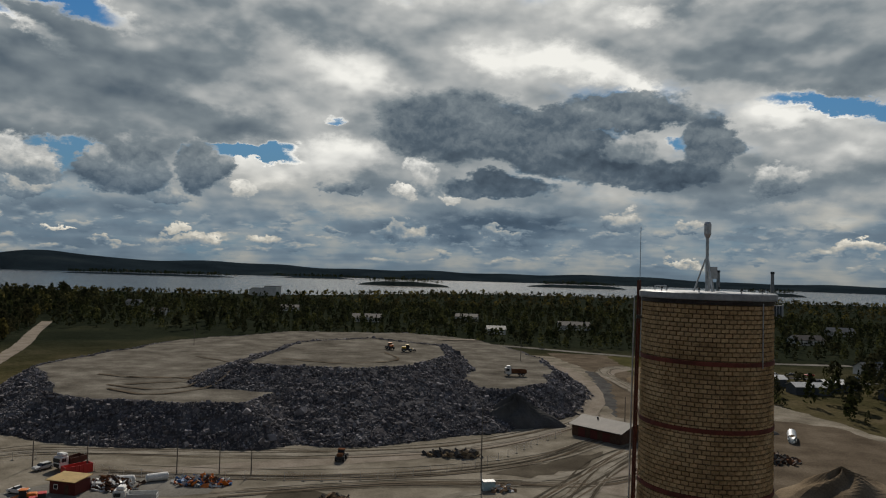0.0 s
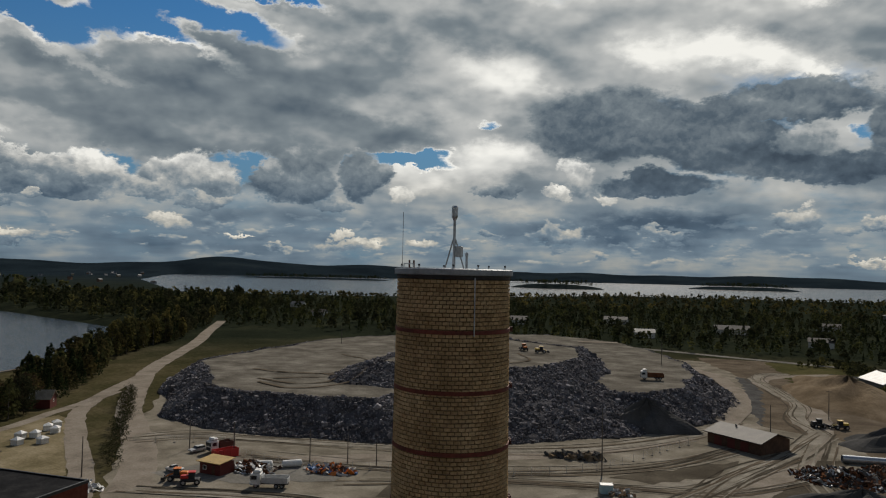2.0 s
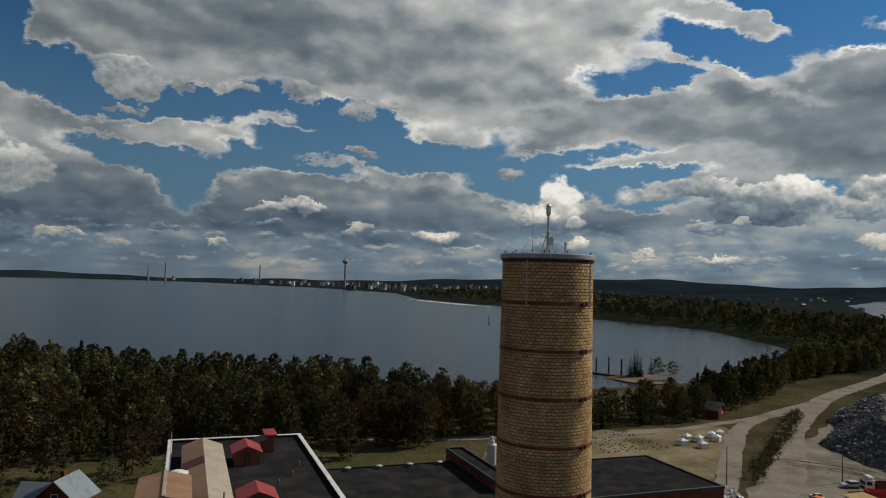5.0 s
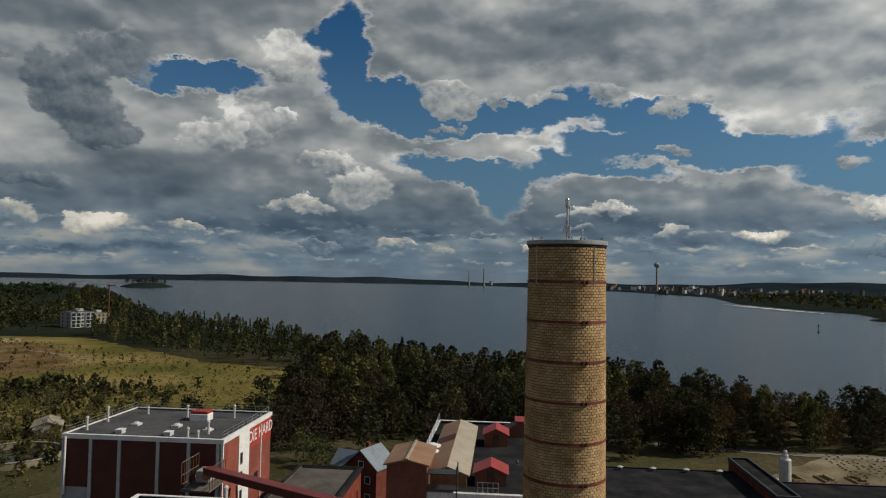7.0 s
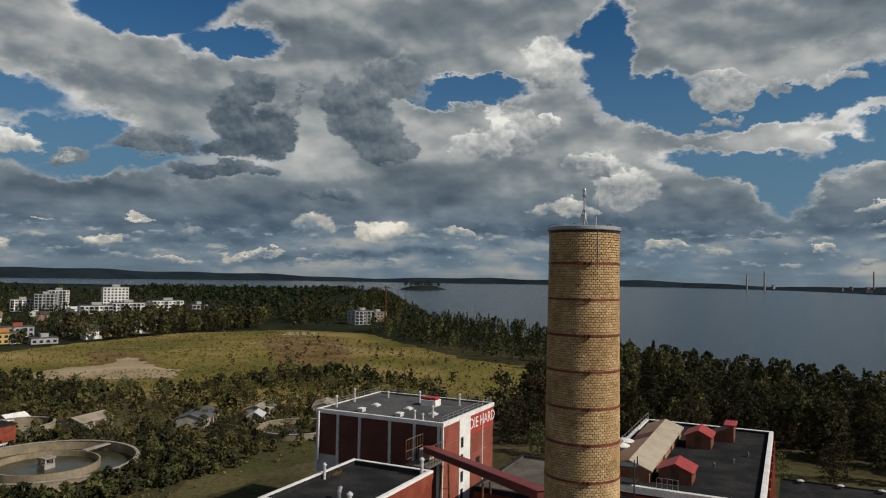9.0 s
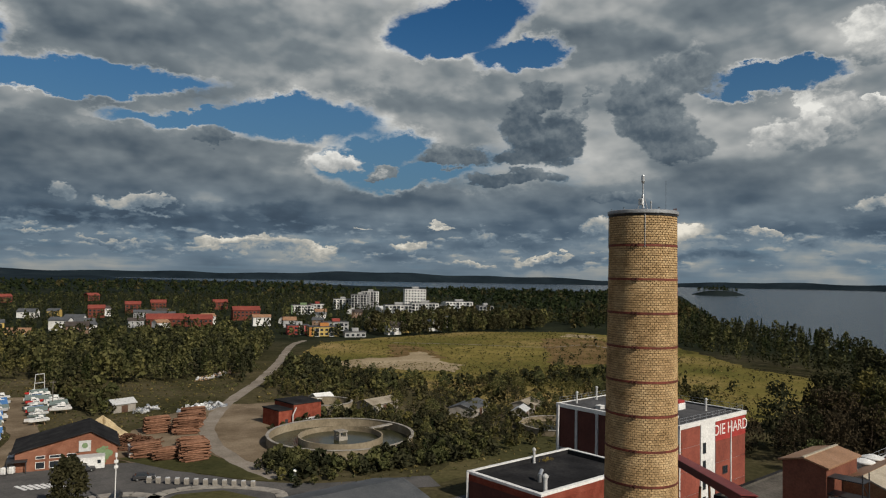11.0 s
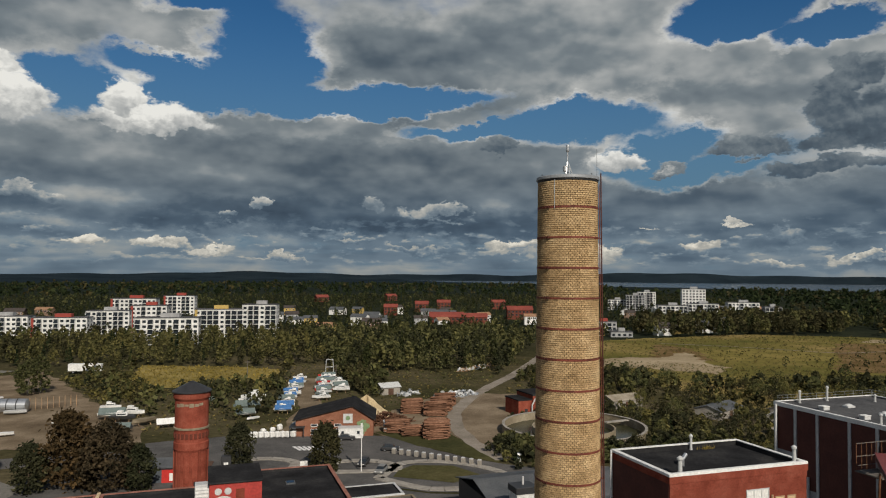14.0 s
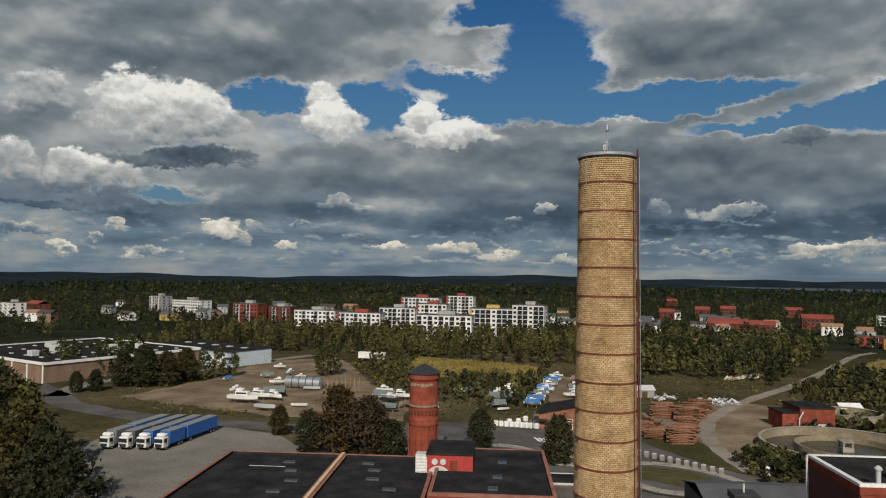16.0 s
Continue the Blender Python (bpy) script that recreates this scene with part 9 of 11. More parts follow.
# single trees near the yards
for kind, v, tx, ty, s, g in (("maple", 0, 40, -128, 0.95, ""), ("maple", 1, 33, -124, 0.85, ""), ("round", 1, 47, -126, 0.55, ""), ("round", 2, 27, -122, 0.5, ""), ("round", 0, 59, -143, 0.42, ""), ("round", 3, 8, -133, 0.55, ""),
                              ("round", 1, -9, -124, 0.6, ""), ("birch", 1, 94, -96, 0.95, ""), ("alder", 2, 102, -104, 1.05, ""), ("alder", 0, 86, -84, 0.95, ""), ("alder", 3, 112, -112, 1.05, ""), ("birch", 0, 96, -82, 1.0, ""), ("alder", 1, 120, -98, 1.15, ""),
                              ("alder", 2, 110, -92, 1.1, ""), ("spruce", 0, 122, -122, 0.8, ""), ("alder", 0, 130, -112, 1.1, ""), ("alder", 3, 78, -78, 0.85, ""), ("birch", 2, 128, -135, 0.9, ""), ("alder", 1, 140, -125, 1.1, ""),
                              ("round", 0, 135, -209, 0.7, ""), ("round", 2, 127, -210, 0.75, ""), ("round", 3, 121, -213, 0.7, ""), ("round", 1, 131, -216, 0.8, ""), ("round", 0, 119, -225, 0.7, ""), ("birch", 1, 114, -229, 0.55, ""), ("birch", 2, 110, -233, 0.6, ""), ("birch", 0, 107, -240, 0.5, ""), ("round", 2, 139, -198, 0.42, ""), ("round", 1, 144, -195, 0.4, ""), ("birch", 3, 72, -246, 0.6, ""), ("birch", 1, 69, -250, 0.65, ""), ("birch", 0, 75, -250, 0.5, ""), ("alder", 2, 70, -72, 0.7, ""), ("bush", 0, 84, -96, 0.9, ""), ("bush", 1, 76, -92, 0.8, ""), ("alder", 0, 100, -72, 1.0, ""), ("alder", 3, 116, -78, 1.1, "")):
    tree(kind, v, tx, ty, s, tx * 0.7, g)
for tx, ty, s in ((-134, -14, 0.75), (-136, -7, 0.9), (-131, -10, 0.6), (-150, -24, 0.7), (-140, -44, 0.8), (-146, -50, 0.9), (-152, -10, 0.9), (-148, 4, 0.8)):
    tree("willow", int(tx), tx, ty, s, tx, "willows behind the works")
for tx, ty, s in ((-158, -36, 0.7), (-160, -50, 0.85), (-154, -58, 0.8), (-158, -20, 0.75), (-156, 16, 0.6), (-160, 30, 0.65), (-152, -70, 0.8), (-146, -78, 0.8), (-165, -66, 0.95)):
    tree("rust" if int(ty) % 3 else "alder", int(tx), tx, ty, s, tx, "trees behind the works")
# the slim trees by the jetty and along the bay
for k, (tx, ty, s) in enumerate(((-317, 222, 0.5), (-319, 226, 0.62), (-322, 230, 0.6), (-316, 228, 0.5), (-323, 240, 0.5), (-326, 247, 0.55), (-322, 254, 0.5))):
    tree("spruce" if k < 5 else "willow", k, tx, ty, s * (1.35 if k < 5 else 1.9), k, "trees on the islet")
r = np.random.RandomState(9)
for k in range(34):
    f = k / 33
    tx, ty = -262 - 36 * f + r.uniform(-5, 5), 262 + 120 * f + r.uniform(-6, 6)
    tree(("spruce", "alder", "birch")[k % 3], k, tx, ty, r.uniform(0.6, 0.95), k, "trees along the bay")
# the hedge between the two gravel roads
for k in range(26):
    f = k / 25
    tree("bush", k, -178 + 62 * f + r.uniform(-1.5, 1.5), 196 - 78 * f + r.uniform(-1.5, 1.5), r.uniform(0.65, 1.1), k, "bushes of the roadside hedge")
# shrubs round the basins and on the meadow
SHRUBS = [(-56, -128), (-60, -160), (-100, -190), (-95, -240), (-150, -300), (-160, -200), (-235, -200), (-235, -120), (-150, -100), (-100, -108)]
BASINS = [[(-100, -132), (-88, -122), (-68, -122), (-57, -138), (-58, -152), (-70, -164), (-92, -164), (-102, -148)], [(-70, -164), (-92, -160), (-92, -182), (-70, -182)], MEADOW]
x, y, r = scatter(SHRUBS, 5.6, 21, BASINS[:2])
for k in r.permutation(len(x))[:130]:
    kind = ("bush", "bush", "willow", "bush")[r.randint(4)]
    tree(kind, r.randint(4), x[k], y[k], {"bush": 0.85, "willow": 0.6, "alder": 0.34}[kind] * r.uniform(0.7, 1.3), r.uniform(0, 6), "shrubs round the basins")
far_wood("scrub", SHRUBS, 4.9, 1.4, 3.8, (0.5, 0.04, 0.46), "dense scrub of young birch and willow round the basins", 25, 44, 0.75, BASINS[:2])
far_wood("scrub", [(-110, -190), (-100, -250), (-150, -310), (-165, -300), (-150, -200), (-240, -130), (-250, -180), (-170, -200)], 5.5, 2.5, 5.5, (0.6, 0.05, 0.35), "scrub of young birch and willow", 22, 44, 0.7)
far_wood("meadow_bush", [(-225, -100), (-225, -230), (-300, -300), (-420, -330), (-330, -160), (-310, -105)], 17, 1.2, 4.0, (0.7, 0.1, 0.2), "scattered low bushes on the meadow", 23, 20, 0.7)
far_wood("shore_row", [(-318, -104), (-330, -152), (-455, -300), (-620, -310), (-505, -150), (-400, -80)], 9, 9, 15, (0.35, 0.45, 0.2), "row of slim trees along the shore", 24, 80, 0.34)
far_wood("scrub", [(-52, -159), (-59, -168), (-67, -172), (-70, -165), (-57, -141), (-49, -141), (-48, -148)], 2.6, 2.0, 4.2, (0.3, 0.02, 0.68), "young willow and birch scrub beside the basin", 51, 70, 0.8, BASINS[:1])
far_wood("scrub", [(-50, -132), (-58, -138), (-64, -133), (-61, -123), (-55, -116), (-49, -122)], 2.6, 1.6, 3.6, (0.5, 0.02, 0.48), "bushes beside the basin", 52, 70, 0.85, BASINS[:1])
far_wood("scrub", [(-58, -128), (-70, -121), (-85, -122), (-98, -126), (-112, -120), (-100, -106), (-65, -112)], 2.6, 1.8, 3.6, (0.5, 0.02, 0.48), "bushes between the basin and the roofs", 53, 70, 0.85)
far_wood("town_belt", [(-280, -392), (-337, -384), (-405, -388), (-440, -390), (-520, -440), (-500, -500), (-430, -520), (-330, -480), (-280, -440)], 7.5, 9, 15, (0.55, 0.2, 0.25), "dense wood between the meadow and the flats", 54, 90, 0.5)
far_wood("town_belt", [(-590, -372), (-640, -400), (-600, -470), (-520, -450), (-500, -395), (-560, -390)], 8, 8, 14, (0.5, 0.4, 0.1), "dark wood by the building site", 55, 30, 0.5)
# needle colour on most crowns: a cloud shadow put into the leaf colour
far_wood("north_wood", [(-640, -520), (-900, -640), (-1700, -1080), (-1300, -1500), (-900, -1150), (-700, -760)], 26, 8, 14, (0.45, 0.4, 0.15), "wide dark forest behind the flats", 67, 16, 1.1, (), ("needles", "needles", "leaf_dark"))
far_wood("far_bank", [(-1100, 620), (-1250, 640), (-1400, 600), (-1655, 560), (-2300, 700), (-2600, 1100), (-1700, 1500), (-1000, 1000)], 42, 9, 16, (0.45, 0.4, 0.15), "dark woods on the far bank", 56, 16, 1.3)
RING = [(-78.5 + 20 * math.cos(k * 0.3927), -143.5 + 20 * math.sin(k * 0.3927)) for k in range(16)]
far_wood("scrub", [(-46, -160), (-46, -112), (-118, -112), (-118, -150), (-102, -175), (-64, -172)], 3.6, 1.2, 3.4, (0.42, 0.02, 0.56), "scrub growing round the concrete basin", 57, 70, 0.85, [RING])
far_wood("scrub", [(66, 387), (90, 427), (92, 360), (85, 286), (87, 244), (101, 250), (104, 277), (102, 314), (103, 363), (104, 431)], 3.4, 2, 5, (0.6, 0.1, 0.3), "dark bushes along the embankment", 58, 30, 0.8)
far_wood("shore_wood", [(-176, 153), (-184, 171), (-207, 209), (-232, 246), (-250, 266), (-262, 290), (-270, 285), (-255, 250), (-234, 206), (-208, 176), (-195, 160)], 4.6, 7, 13.5, (0.35, 0.5, 0.15), "trees between the garden and the lake", 59, 170, 0.5, [[(-194, 160), (-180, 160), (-180, 174), (-194, 174)]])
far_wood("tall_herbs", [(72, -287), (37, -291), (31, -231), (44, -214), (65, -244), (73, -250)], 2.8, 0.8, 2.6, (0.3, 0.0, 0.7), "tall herbs and willow scrub beside the boat yard", 60, 16, 1.1)
far_wood("tall_herbs", [(77, -198), (62, -208), (47, -214), (54, -196), (59, -171), (72, -175)], 2.4, 0.5, 1.4, (0.7, 0.0, 0.3), "dark weeds between the stored boats", 61, 12, 1.3)
far_wood("hedge", [(19, -250), (-7, -252), (-7, -234), (18, -226)], 3.0, 2.0, 4.2, (0.6, 0.0, 0.4), "dense hedge at the edge of the field", 62, 30, 0.8)
far_wood("hedge", [(-6, -234), (-16, -268), (-23, -298), (-17, -298), (-9, -262), (0, -222), (-2, -205)], 3.0, 2.0, 5.0, (0.6, 0.0, 0.4), "hedge beside the boat lane", 63, 30, 0.8)
far_wood("hedge", [(-39, -272), (-52, -264), (-50, -234), (-43, -209), (-35, -211)], 3.2, 3.0, 6.0, (0.5, 0.0, 0.5), "thicket of young willow behind the boats", 64, 34, 0.7)
M["grass_blade"] = leaf_material("rough grass blades", (0.075, 0.066, 0.024), (0.19, 0.148, 0.06))
far_wood("rough_grass", [(130, -190), (110, -320), (-60, -300), (-150, -300), (-240, -230), (-240, -90), (-60, -105), (-40, -160), (20, -166), (100, -165)], 2.9, 0.25, 0.8, (0.5, 0.0, 0.5), "rough tufts of grass and weeds", 65, 6, 2.2, [RING], ("grass_blade", "needles", "leaf_birch"))
far_wood("rough_grass", [(-150, -100), (-150, -300), (-215, -375), (-363, -400), (-445, -360), (-325, -150), (-312, -100)], 4.4, 0.3, 1.0, (0.6, 0.0, 0.4), "rough tufts of meadow grass", 66, 6, 2.2, [SAND_PATCH, [(-173, -257), (-199, -281), (-236, -303), (-218, -263), (-214, -242), (-193, -224), (-180, -240)]], ("grass_blade", "needles", "leaf_birch"))
far_wood("dry_grass", YELLOW_FIELD, 2.0, 0.3, 0.8, (1.0, 0.0, 0.0), "tufts of dry yellow grass on the field", 68, 5, 2.4, None, ("dry_leaf", "needles", "leaf_birch"))
# woods round the town and along the horizon
far_wood("birch_belt", [(60, -318), (100, -330), (190, -330), (210, -440), (0, -455), (-50, -440), (-40, -300), (-20, -300)], 6.5, 6, 11, (0.3, 0.1, 0.6), "belt of young birch and alder in front of the flats", 31, 105, 0.42)
far_wood("birch_belt", [(-36, -255), (-60, -270), (-105, -252), (-180, -370), (-150, -430), (-40, -440)], 6.4, 7, 13, (0.25, 0.2, 0.55), "dense young wood beside the boat lane", 32, 105, 0.42, [YELLOW_FIELD])
far_wood("birch_belt", [(20, -196), (42, -250), (40, -325), (66, -320), (48, -230), (30, -196)], 6.0, 2.0, 6.0, (0.5, 0.05, 0.45), "overgrown scrub beside the boat yard", 33, 26, 0.7)
far_wood("birch_belt", [(-6, -200), (-22, -262), (-4, -262), (24, -250), (20, -196), (4, -180)], 5.0, 1.8, 5.0, (0.5, 0.05, 0.45), "overgrown scrub beside the lane", 34, 24, 0.75)
far_wood("roadside_trees", [(130, -200), (185, -235), (190, -300), (150, -262), (125, -225)], 9, 7, 13, (0.4, 0.2, 0.4), "clump of trees before the warehouse", 35, 150, 0.5)
far_wood("town_wood", [(330, -330), (700, -400), (900, -1100), (0, -1300), (-900, -1150), (-560, -520), (-430, -420), (-200, -400), (0, -470), (200, -450)], 13, 5, 9, (0.27, 0.58, 0.15), "woods between the houses of the town", 36, 24, 0.62, [[(-232, -556), (-168, -556), (-168, -592), (-232, -592)], [(-298, -610), (-266, -610), (-266, -634), (-298, -634)]])
# needle colour and many spruces darken these two woods, for a cloud shadow
far_wood("town_wood", [(900, -1100), (1400, -2200), (0, -2700), (-1300, -2300), (-900, -1150), (0, -1300)], 36, 8, 14, (0.3, 0.6, 0.1), "wide dark forest", 37, 13, 1.3, (), ("needles", "needles", "leaf_dark"))
far_wood("north_wood", [(-460, -370), (-560, -480), (-900, -600), (-1700, -1050), (-1200, -700), (-800, -440), (-640, -330), (-480, -310)], 13, 7, 13, (0.25, 0.7, 0.05), "dark wood on the northern point", 38, 34, 0.6, [[(-430, -260), (-500, -390), (-610, -400), (-570, -310), (-520, -280)]])
far_wood("quarry_wood", [(-380, 560), (-340, 480), (-200, 470), (-60, 470), (60, 450), (130, 420), (250, 440), (420, 520), (400, 900), (-100, 950), (-500, 900), (-560, 640)], 12, 5, 10, (0.4, 0.35, 0.25), "woods and gardens beyond the quarry", 39, 46, 0.55)
far_wood("quarry_wood", [(-560, 640), (-500, 900), (400, 900), (900, 1300), (800, 1650), (-100, 1640), (-330, 1280), (-830, 1090), (-1000, 1000)], 24, 5, 9, (0.4, 0.45, 0.15), "wide dark forest", 40, 16, 1.2)
far_wood("quarry_wood", [(95, 250), (120, 160), (240, 140), (420, 300), (420, 520), (250, 440), (120, 330)], 14, 5, 13, (0.45, 0.3, 0.25), "trees and gardens by the works", 41, 80, 0.55)
far_wood("bay_wood", [(-395, 470), (-490, 505), (-664, 580), (-888, 555), (-1040, 525), (-1050, 640), (-600, 900), (-480, 800), (-380, 560)], 14, 10, 18, (0.4, 0.45, 0.15), "dark wood on the far side of the bay", 42, 36, 0.55)
far_wood("bay_wood", [(-300, 300), (-340, 378), (-390, 460), (-380, 540), (-330, 450), (-275, 345)], 8, 8, 15, (0.4, 0.45, 0.15), "wood at the head of the bay", 43, 110, 0.5)

for ix, iy, rx, ry in ((-330, 2350, 130, 50), (300, 2900, 170, 50), (-1500, 2900, 380, 50), (-2105, -1105, 85, 52), (900, 2500, 100, 42), (-900, 3400, 260, 42)):
    far_wood("island_wood", [(ix + rx * math.cos(k * 0.5236), iy + ry * math.sin(k * 0.5236)) for k in range(12)], 15, 9, 17, (0.25, 0.7, 0.05), "dark wood on a small island", 70, 22, 0.7, None, ("needles", "needles", "leaf_dark"))

# ---------------------------------------------------------------- vehicles
def wheel(parent, x, y, r, w=0.3):
    t = part("wheel", lathe(((r * 0.55, -w / 2), (r * 0.95, -w / 2), (r, -w * 0.3), (r, w * 0.3), (r * 0.95, w / 2), (r * 0.55, w / 2)), 18), M["rubber"], parent, at=pose(x, y, r, 90, 0, 0))
    part("rim", lathe(((r * 0.5, -w / 2 - 0.01), (r * 0.5, w / 2 + 0.01)), 14), M["steel"], t)


def car(x, y, turn, mat, name="car", label="small parked car", pickup=False):
    """Length along local x, nose at +x."""
    c = thing(name, label, "car", "", at=(x, y, 0.1), turn=turn)
    bm = bmesh.new()
    side = [(-2.15, 0.3), (2.15, 0.3), (2.2, 0.65), (2.05, 0.82), (1.0, 0.95), (-2.0, 0.98), (-2.2, 0.8)]
    a = [bm.verts.new((px, -0.88, pz)) for px, pz in side]
    b = [bm.verts.new((px, 0.88, pz)) for px, pz in side]
    bm.faces.new(a)
    bm.faces.new(b[::-1])
    for k in range(len(side)):
        bm.faces.new((a[k], b[k], b[(k + 1) % len(side)], a[(k + 1) % len(side)]))
    bmesh.ops.recalc_face_normals(bm, faces=bm.faces)
    bmesh.ops.bevel(bm, geom=bm.edges, offset=0.06, segments=1, affect="EDGES")
    part("body", bm, M[mat], c)
    x0, x1 = (-0.3, 1.1) if pickup else (-1.85, 1.05)
    bm = bmesh.new()
    vs = [bm.verts.new(v) for v in ((x0, -0.8, 0.94), (x1, -0.8, 0.94), (x1, 0.8, 0.94), (x0, 0.8, 0.94), (x0 + 0.35, -0.66, 1.42), (x1 - 0.6, -0.66, 1.42), (x1 - 0.6, 0.66, 1.42), (x0 + 0.35, 0.66, 1.42))]
    for f in ((3, 2, 1, 0), (4, 5, 6, 7), (0, 1, 5, 4), (1, 2, 6, 5), (2, 3, 7, 6), (3, 0, 4, 7)):
        bm.faces.new([vs[i] for i in f])
    part("glasshouse", bm, M["glass"], c)
    part("roof", boxes((x0 + 0.33, -0.68, 1.41, x1 - 0.58, 0.68, 1.47), bevel=0.03), M[mat], c)
    for s in (-1, 1):
        part("headlight", boxes((2.1, s * 0.62 - 0.18, 0.6, 2.2, s * 0.62 + 0.18, 0.74)), M["white"], c)
        for px in (-1.35, 1.35):
            wheel(c, px, s * 0.82, 0.32, 0.2)
    return c


def lorry(x, y, turn, cargo, trailer, length=9.0, trailer_length=13.0, name="lorry", label="", tipper=False):
    """A rigid lorry with its nose at +x, and a trailer behind."""
    t = thing(name, label, "lorry", "parked lorries" if trailer else "", at=(x, y, 0.1), turn=turn)
    cab = part("cab", boxes((-2.2, -1.22, 0.6, 0, 1.22, 3.0), bevel=0.18), M["white"], t, "white cab")
    part("roof_spoiler", boxes((-2.1, -1.1, 2.95, -0.6, 1.1, 3.7), bevel=0.25), M["white"], cab)
    part("windscreen", boxes((-0.1, -1.05, 1.75, 0.03, 1.05, 2.65)), M["glass"], cab)
    part("grille", boxes((-0.05, -0.9, 0.7, 0.04, 0.9, 1.5)), M["dark_metal"], cab)
    for s in (-1, 1):
        part("side_window", boxes((-1.5, s * 1.2 - 0.03, 1.8, -0.4, s * 1.2 + 0.03, 2.6)), M["glass"], cab)
        part("headlight", boxes((-0.02, s * 0.95 - 0.18, 0.75, 0.06, s * 0.95 + 0.18, 1.0)), M["light_grey"], cab)
        part("mirror", boxes((-0.4, s * 1.4 - 0.08, 1.9, -0.25, s * 1.4 + 0.08, 2.6)), M["dark_metal"], cab)
    part("chassis", boxes((-length, -0.5, 0.7, -0.3, 0.5, 1.0)), M["dark_metal"], t)
    if tipper:
        bm = boxes((-length, -1.25, 1.1, -2.5, 1.25, 1.25), (-length, -1.25, 1.25, -2.5, -1.15, 2.3), (-length, 1.15, 1.25, -2.5, 1.25, 2.3), (-2.6, -1.15, 1.25, -2.5, 1.15, 2.6), (-length, -1.15, 1.25, -length + 0.1, 1.15, 2.1))
        part("tipper_body", bm, M[cargo], t)
    else:
        part("cargo_box", boxes((-length, -1.27, 1.05, -2.5, 1.27, 3.9), bevel=0.04), M[cargo], t, "curtain-sided cargo box")
        part("cargo_roof", boxes((-length - 0.02, -1.29, 3.9, -2.48, 1.29, 3.98)), M["roof_grey"], t)
    for px in (-1.3, -length + 1.2, -length + 2.4):
        for s in (-1, 1):
            wheel(t, px, s * 1.05, 0.5)
    if trailer:
        x1 = -length - 0.9
        x0 = x1 - trailer_length
        tr = part("trailer", boxes((x0, -1.27, 1.05, x1, 1.27, 3.9), bevel=0.04), M[trailer], t, "curtain-sided trailer")
        part("trailer_roof", boxes((x0 - 0.02, -1.29, 3.9, x1 + 0.02, 1.29, 3.98)), M["roof_grey"], tr)
        part("draw_bar", boxes((x1, -0.1, 0.75, -length, 0.1, 0.9)), M["dark_metal"], tr)
        for px in (x0 + 1.5, x0 + 2.8, x1 - 1.4):
            for s in (-1, 1):
                wheel(tr, px, s * 1.05, 0.5)
    return t


# nose towards the camera, tail away
for x, y, c1, c2, lab in ((93.3, -122.5, "curtain_grey", "curtain_blue", "long lorry and trailer, grey box before a blue one"), (89.0, -122.8, "curtain_dark", "curtain_dark", "long lorry and trailer with dark grey sides"),
                          (84.9, -123.0, "curtain_blue", "curtain_blue", "long lorry and trailer with blue sides"), (80.9, -123.3, "curtain_blue", "curtain_blue", "long lorry and trailer with bright blue sides")):
    lorry(x, y, 80, c1, c2, 8.5, 13.0, "road_train", lab)
car(29.0, -137.5, 80, "white", "hatchback", "white hatchback parked by the tower")
car(26.4, -137.0, 80, "dark_metal", "hatchback", "black hatchback parked by the tower")
car(-19.0, -151.2, 170, "dark_metal", "hatchback", "black car beside the site cabin")
car(-27.0, -137.5, 165, "dark_metal", "estate_car", "black estate car driving on the street")
car(-18.2, -127.0, 60, "dark_metal", "hatchback", "dark car parked in the junction lot")
car(-20.5, -120.0, 60, "curtain_grey", "hatchback", "grey car parked in the junction lot")
for k in range(14):
    a = k / 13
    car(130 + 120 * a, 352 - 22 * a + (k % 3) * 3, 170, ("light_grey", "dark_metal", "red", "white", "blue")[k % 5], "far_car", "car parked along the far street")
van = thing("box_trailer", "long white box trailer parked by the trees", "trailer", at=(62, -299, 0.1), turn=-12)
part("box", boxes((-6.5, -1.25, 1.0, 6.5, 1.25, 3.9), bevel=0.05), M["white"], van)
for px in (-5, -3.8, 4.5):
    for s in (-1, 1):
        wheel(van, px, s * 1.0, 0.5)

# the works vehicles round the site hut
kiosk = thing("site_hut", "dark timber site hut with a mustard sheet roof", "hut", at=(-91.5, 124.0, 0), turn=-8)
part("wall", gable_body(-3.0, -2.2, 3.0, 2.2, -0.2, 2.7, 3.0, "y"), M["wood_dark_red"], kiosk)
part("roof", boxes((-3.5, -2.7, 2.95, 3.4, 2.6, 3.12), m=pose(0, 0, 0, 4, 0, 0), bevel=0.03), M["mustard"], kiosk)
part("window", shared_window(1.0, 1.0), None, kiosk, at=pose(-1.5, -2.21, 1.5, 0, 0, 180))
part("door", boxes((0.6, -2.26, 0, 1.5, -2.2, 2.0)), M["wood_dark"], kiosk)
lorry(-78.5, 117.5, 196, "light_grey", None, 8.0, 0, "tipper_lorry", "white tipper lorry with a grey body", True)
lorry(-103.0, 137.0, 250, "band_dark", None, 7.0, 0, "tipper_lorry", "white lorry with a dark red body", True)
car(-106.5, 137.5, 250, "light_grey", "van", "light grey van beside the lorry")
car(-100.5, 121.0, 170, "white", "pickup", "white pickup with a double cab", True)
skip = thing("skip_container", "long red steel skip", "skip", at=(-97.5, 136.0, 0.05), turn=60)
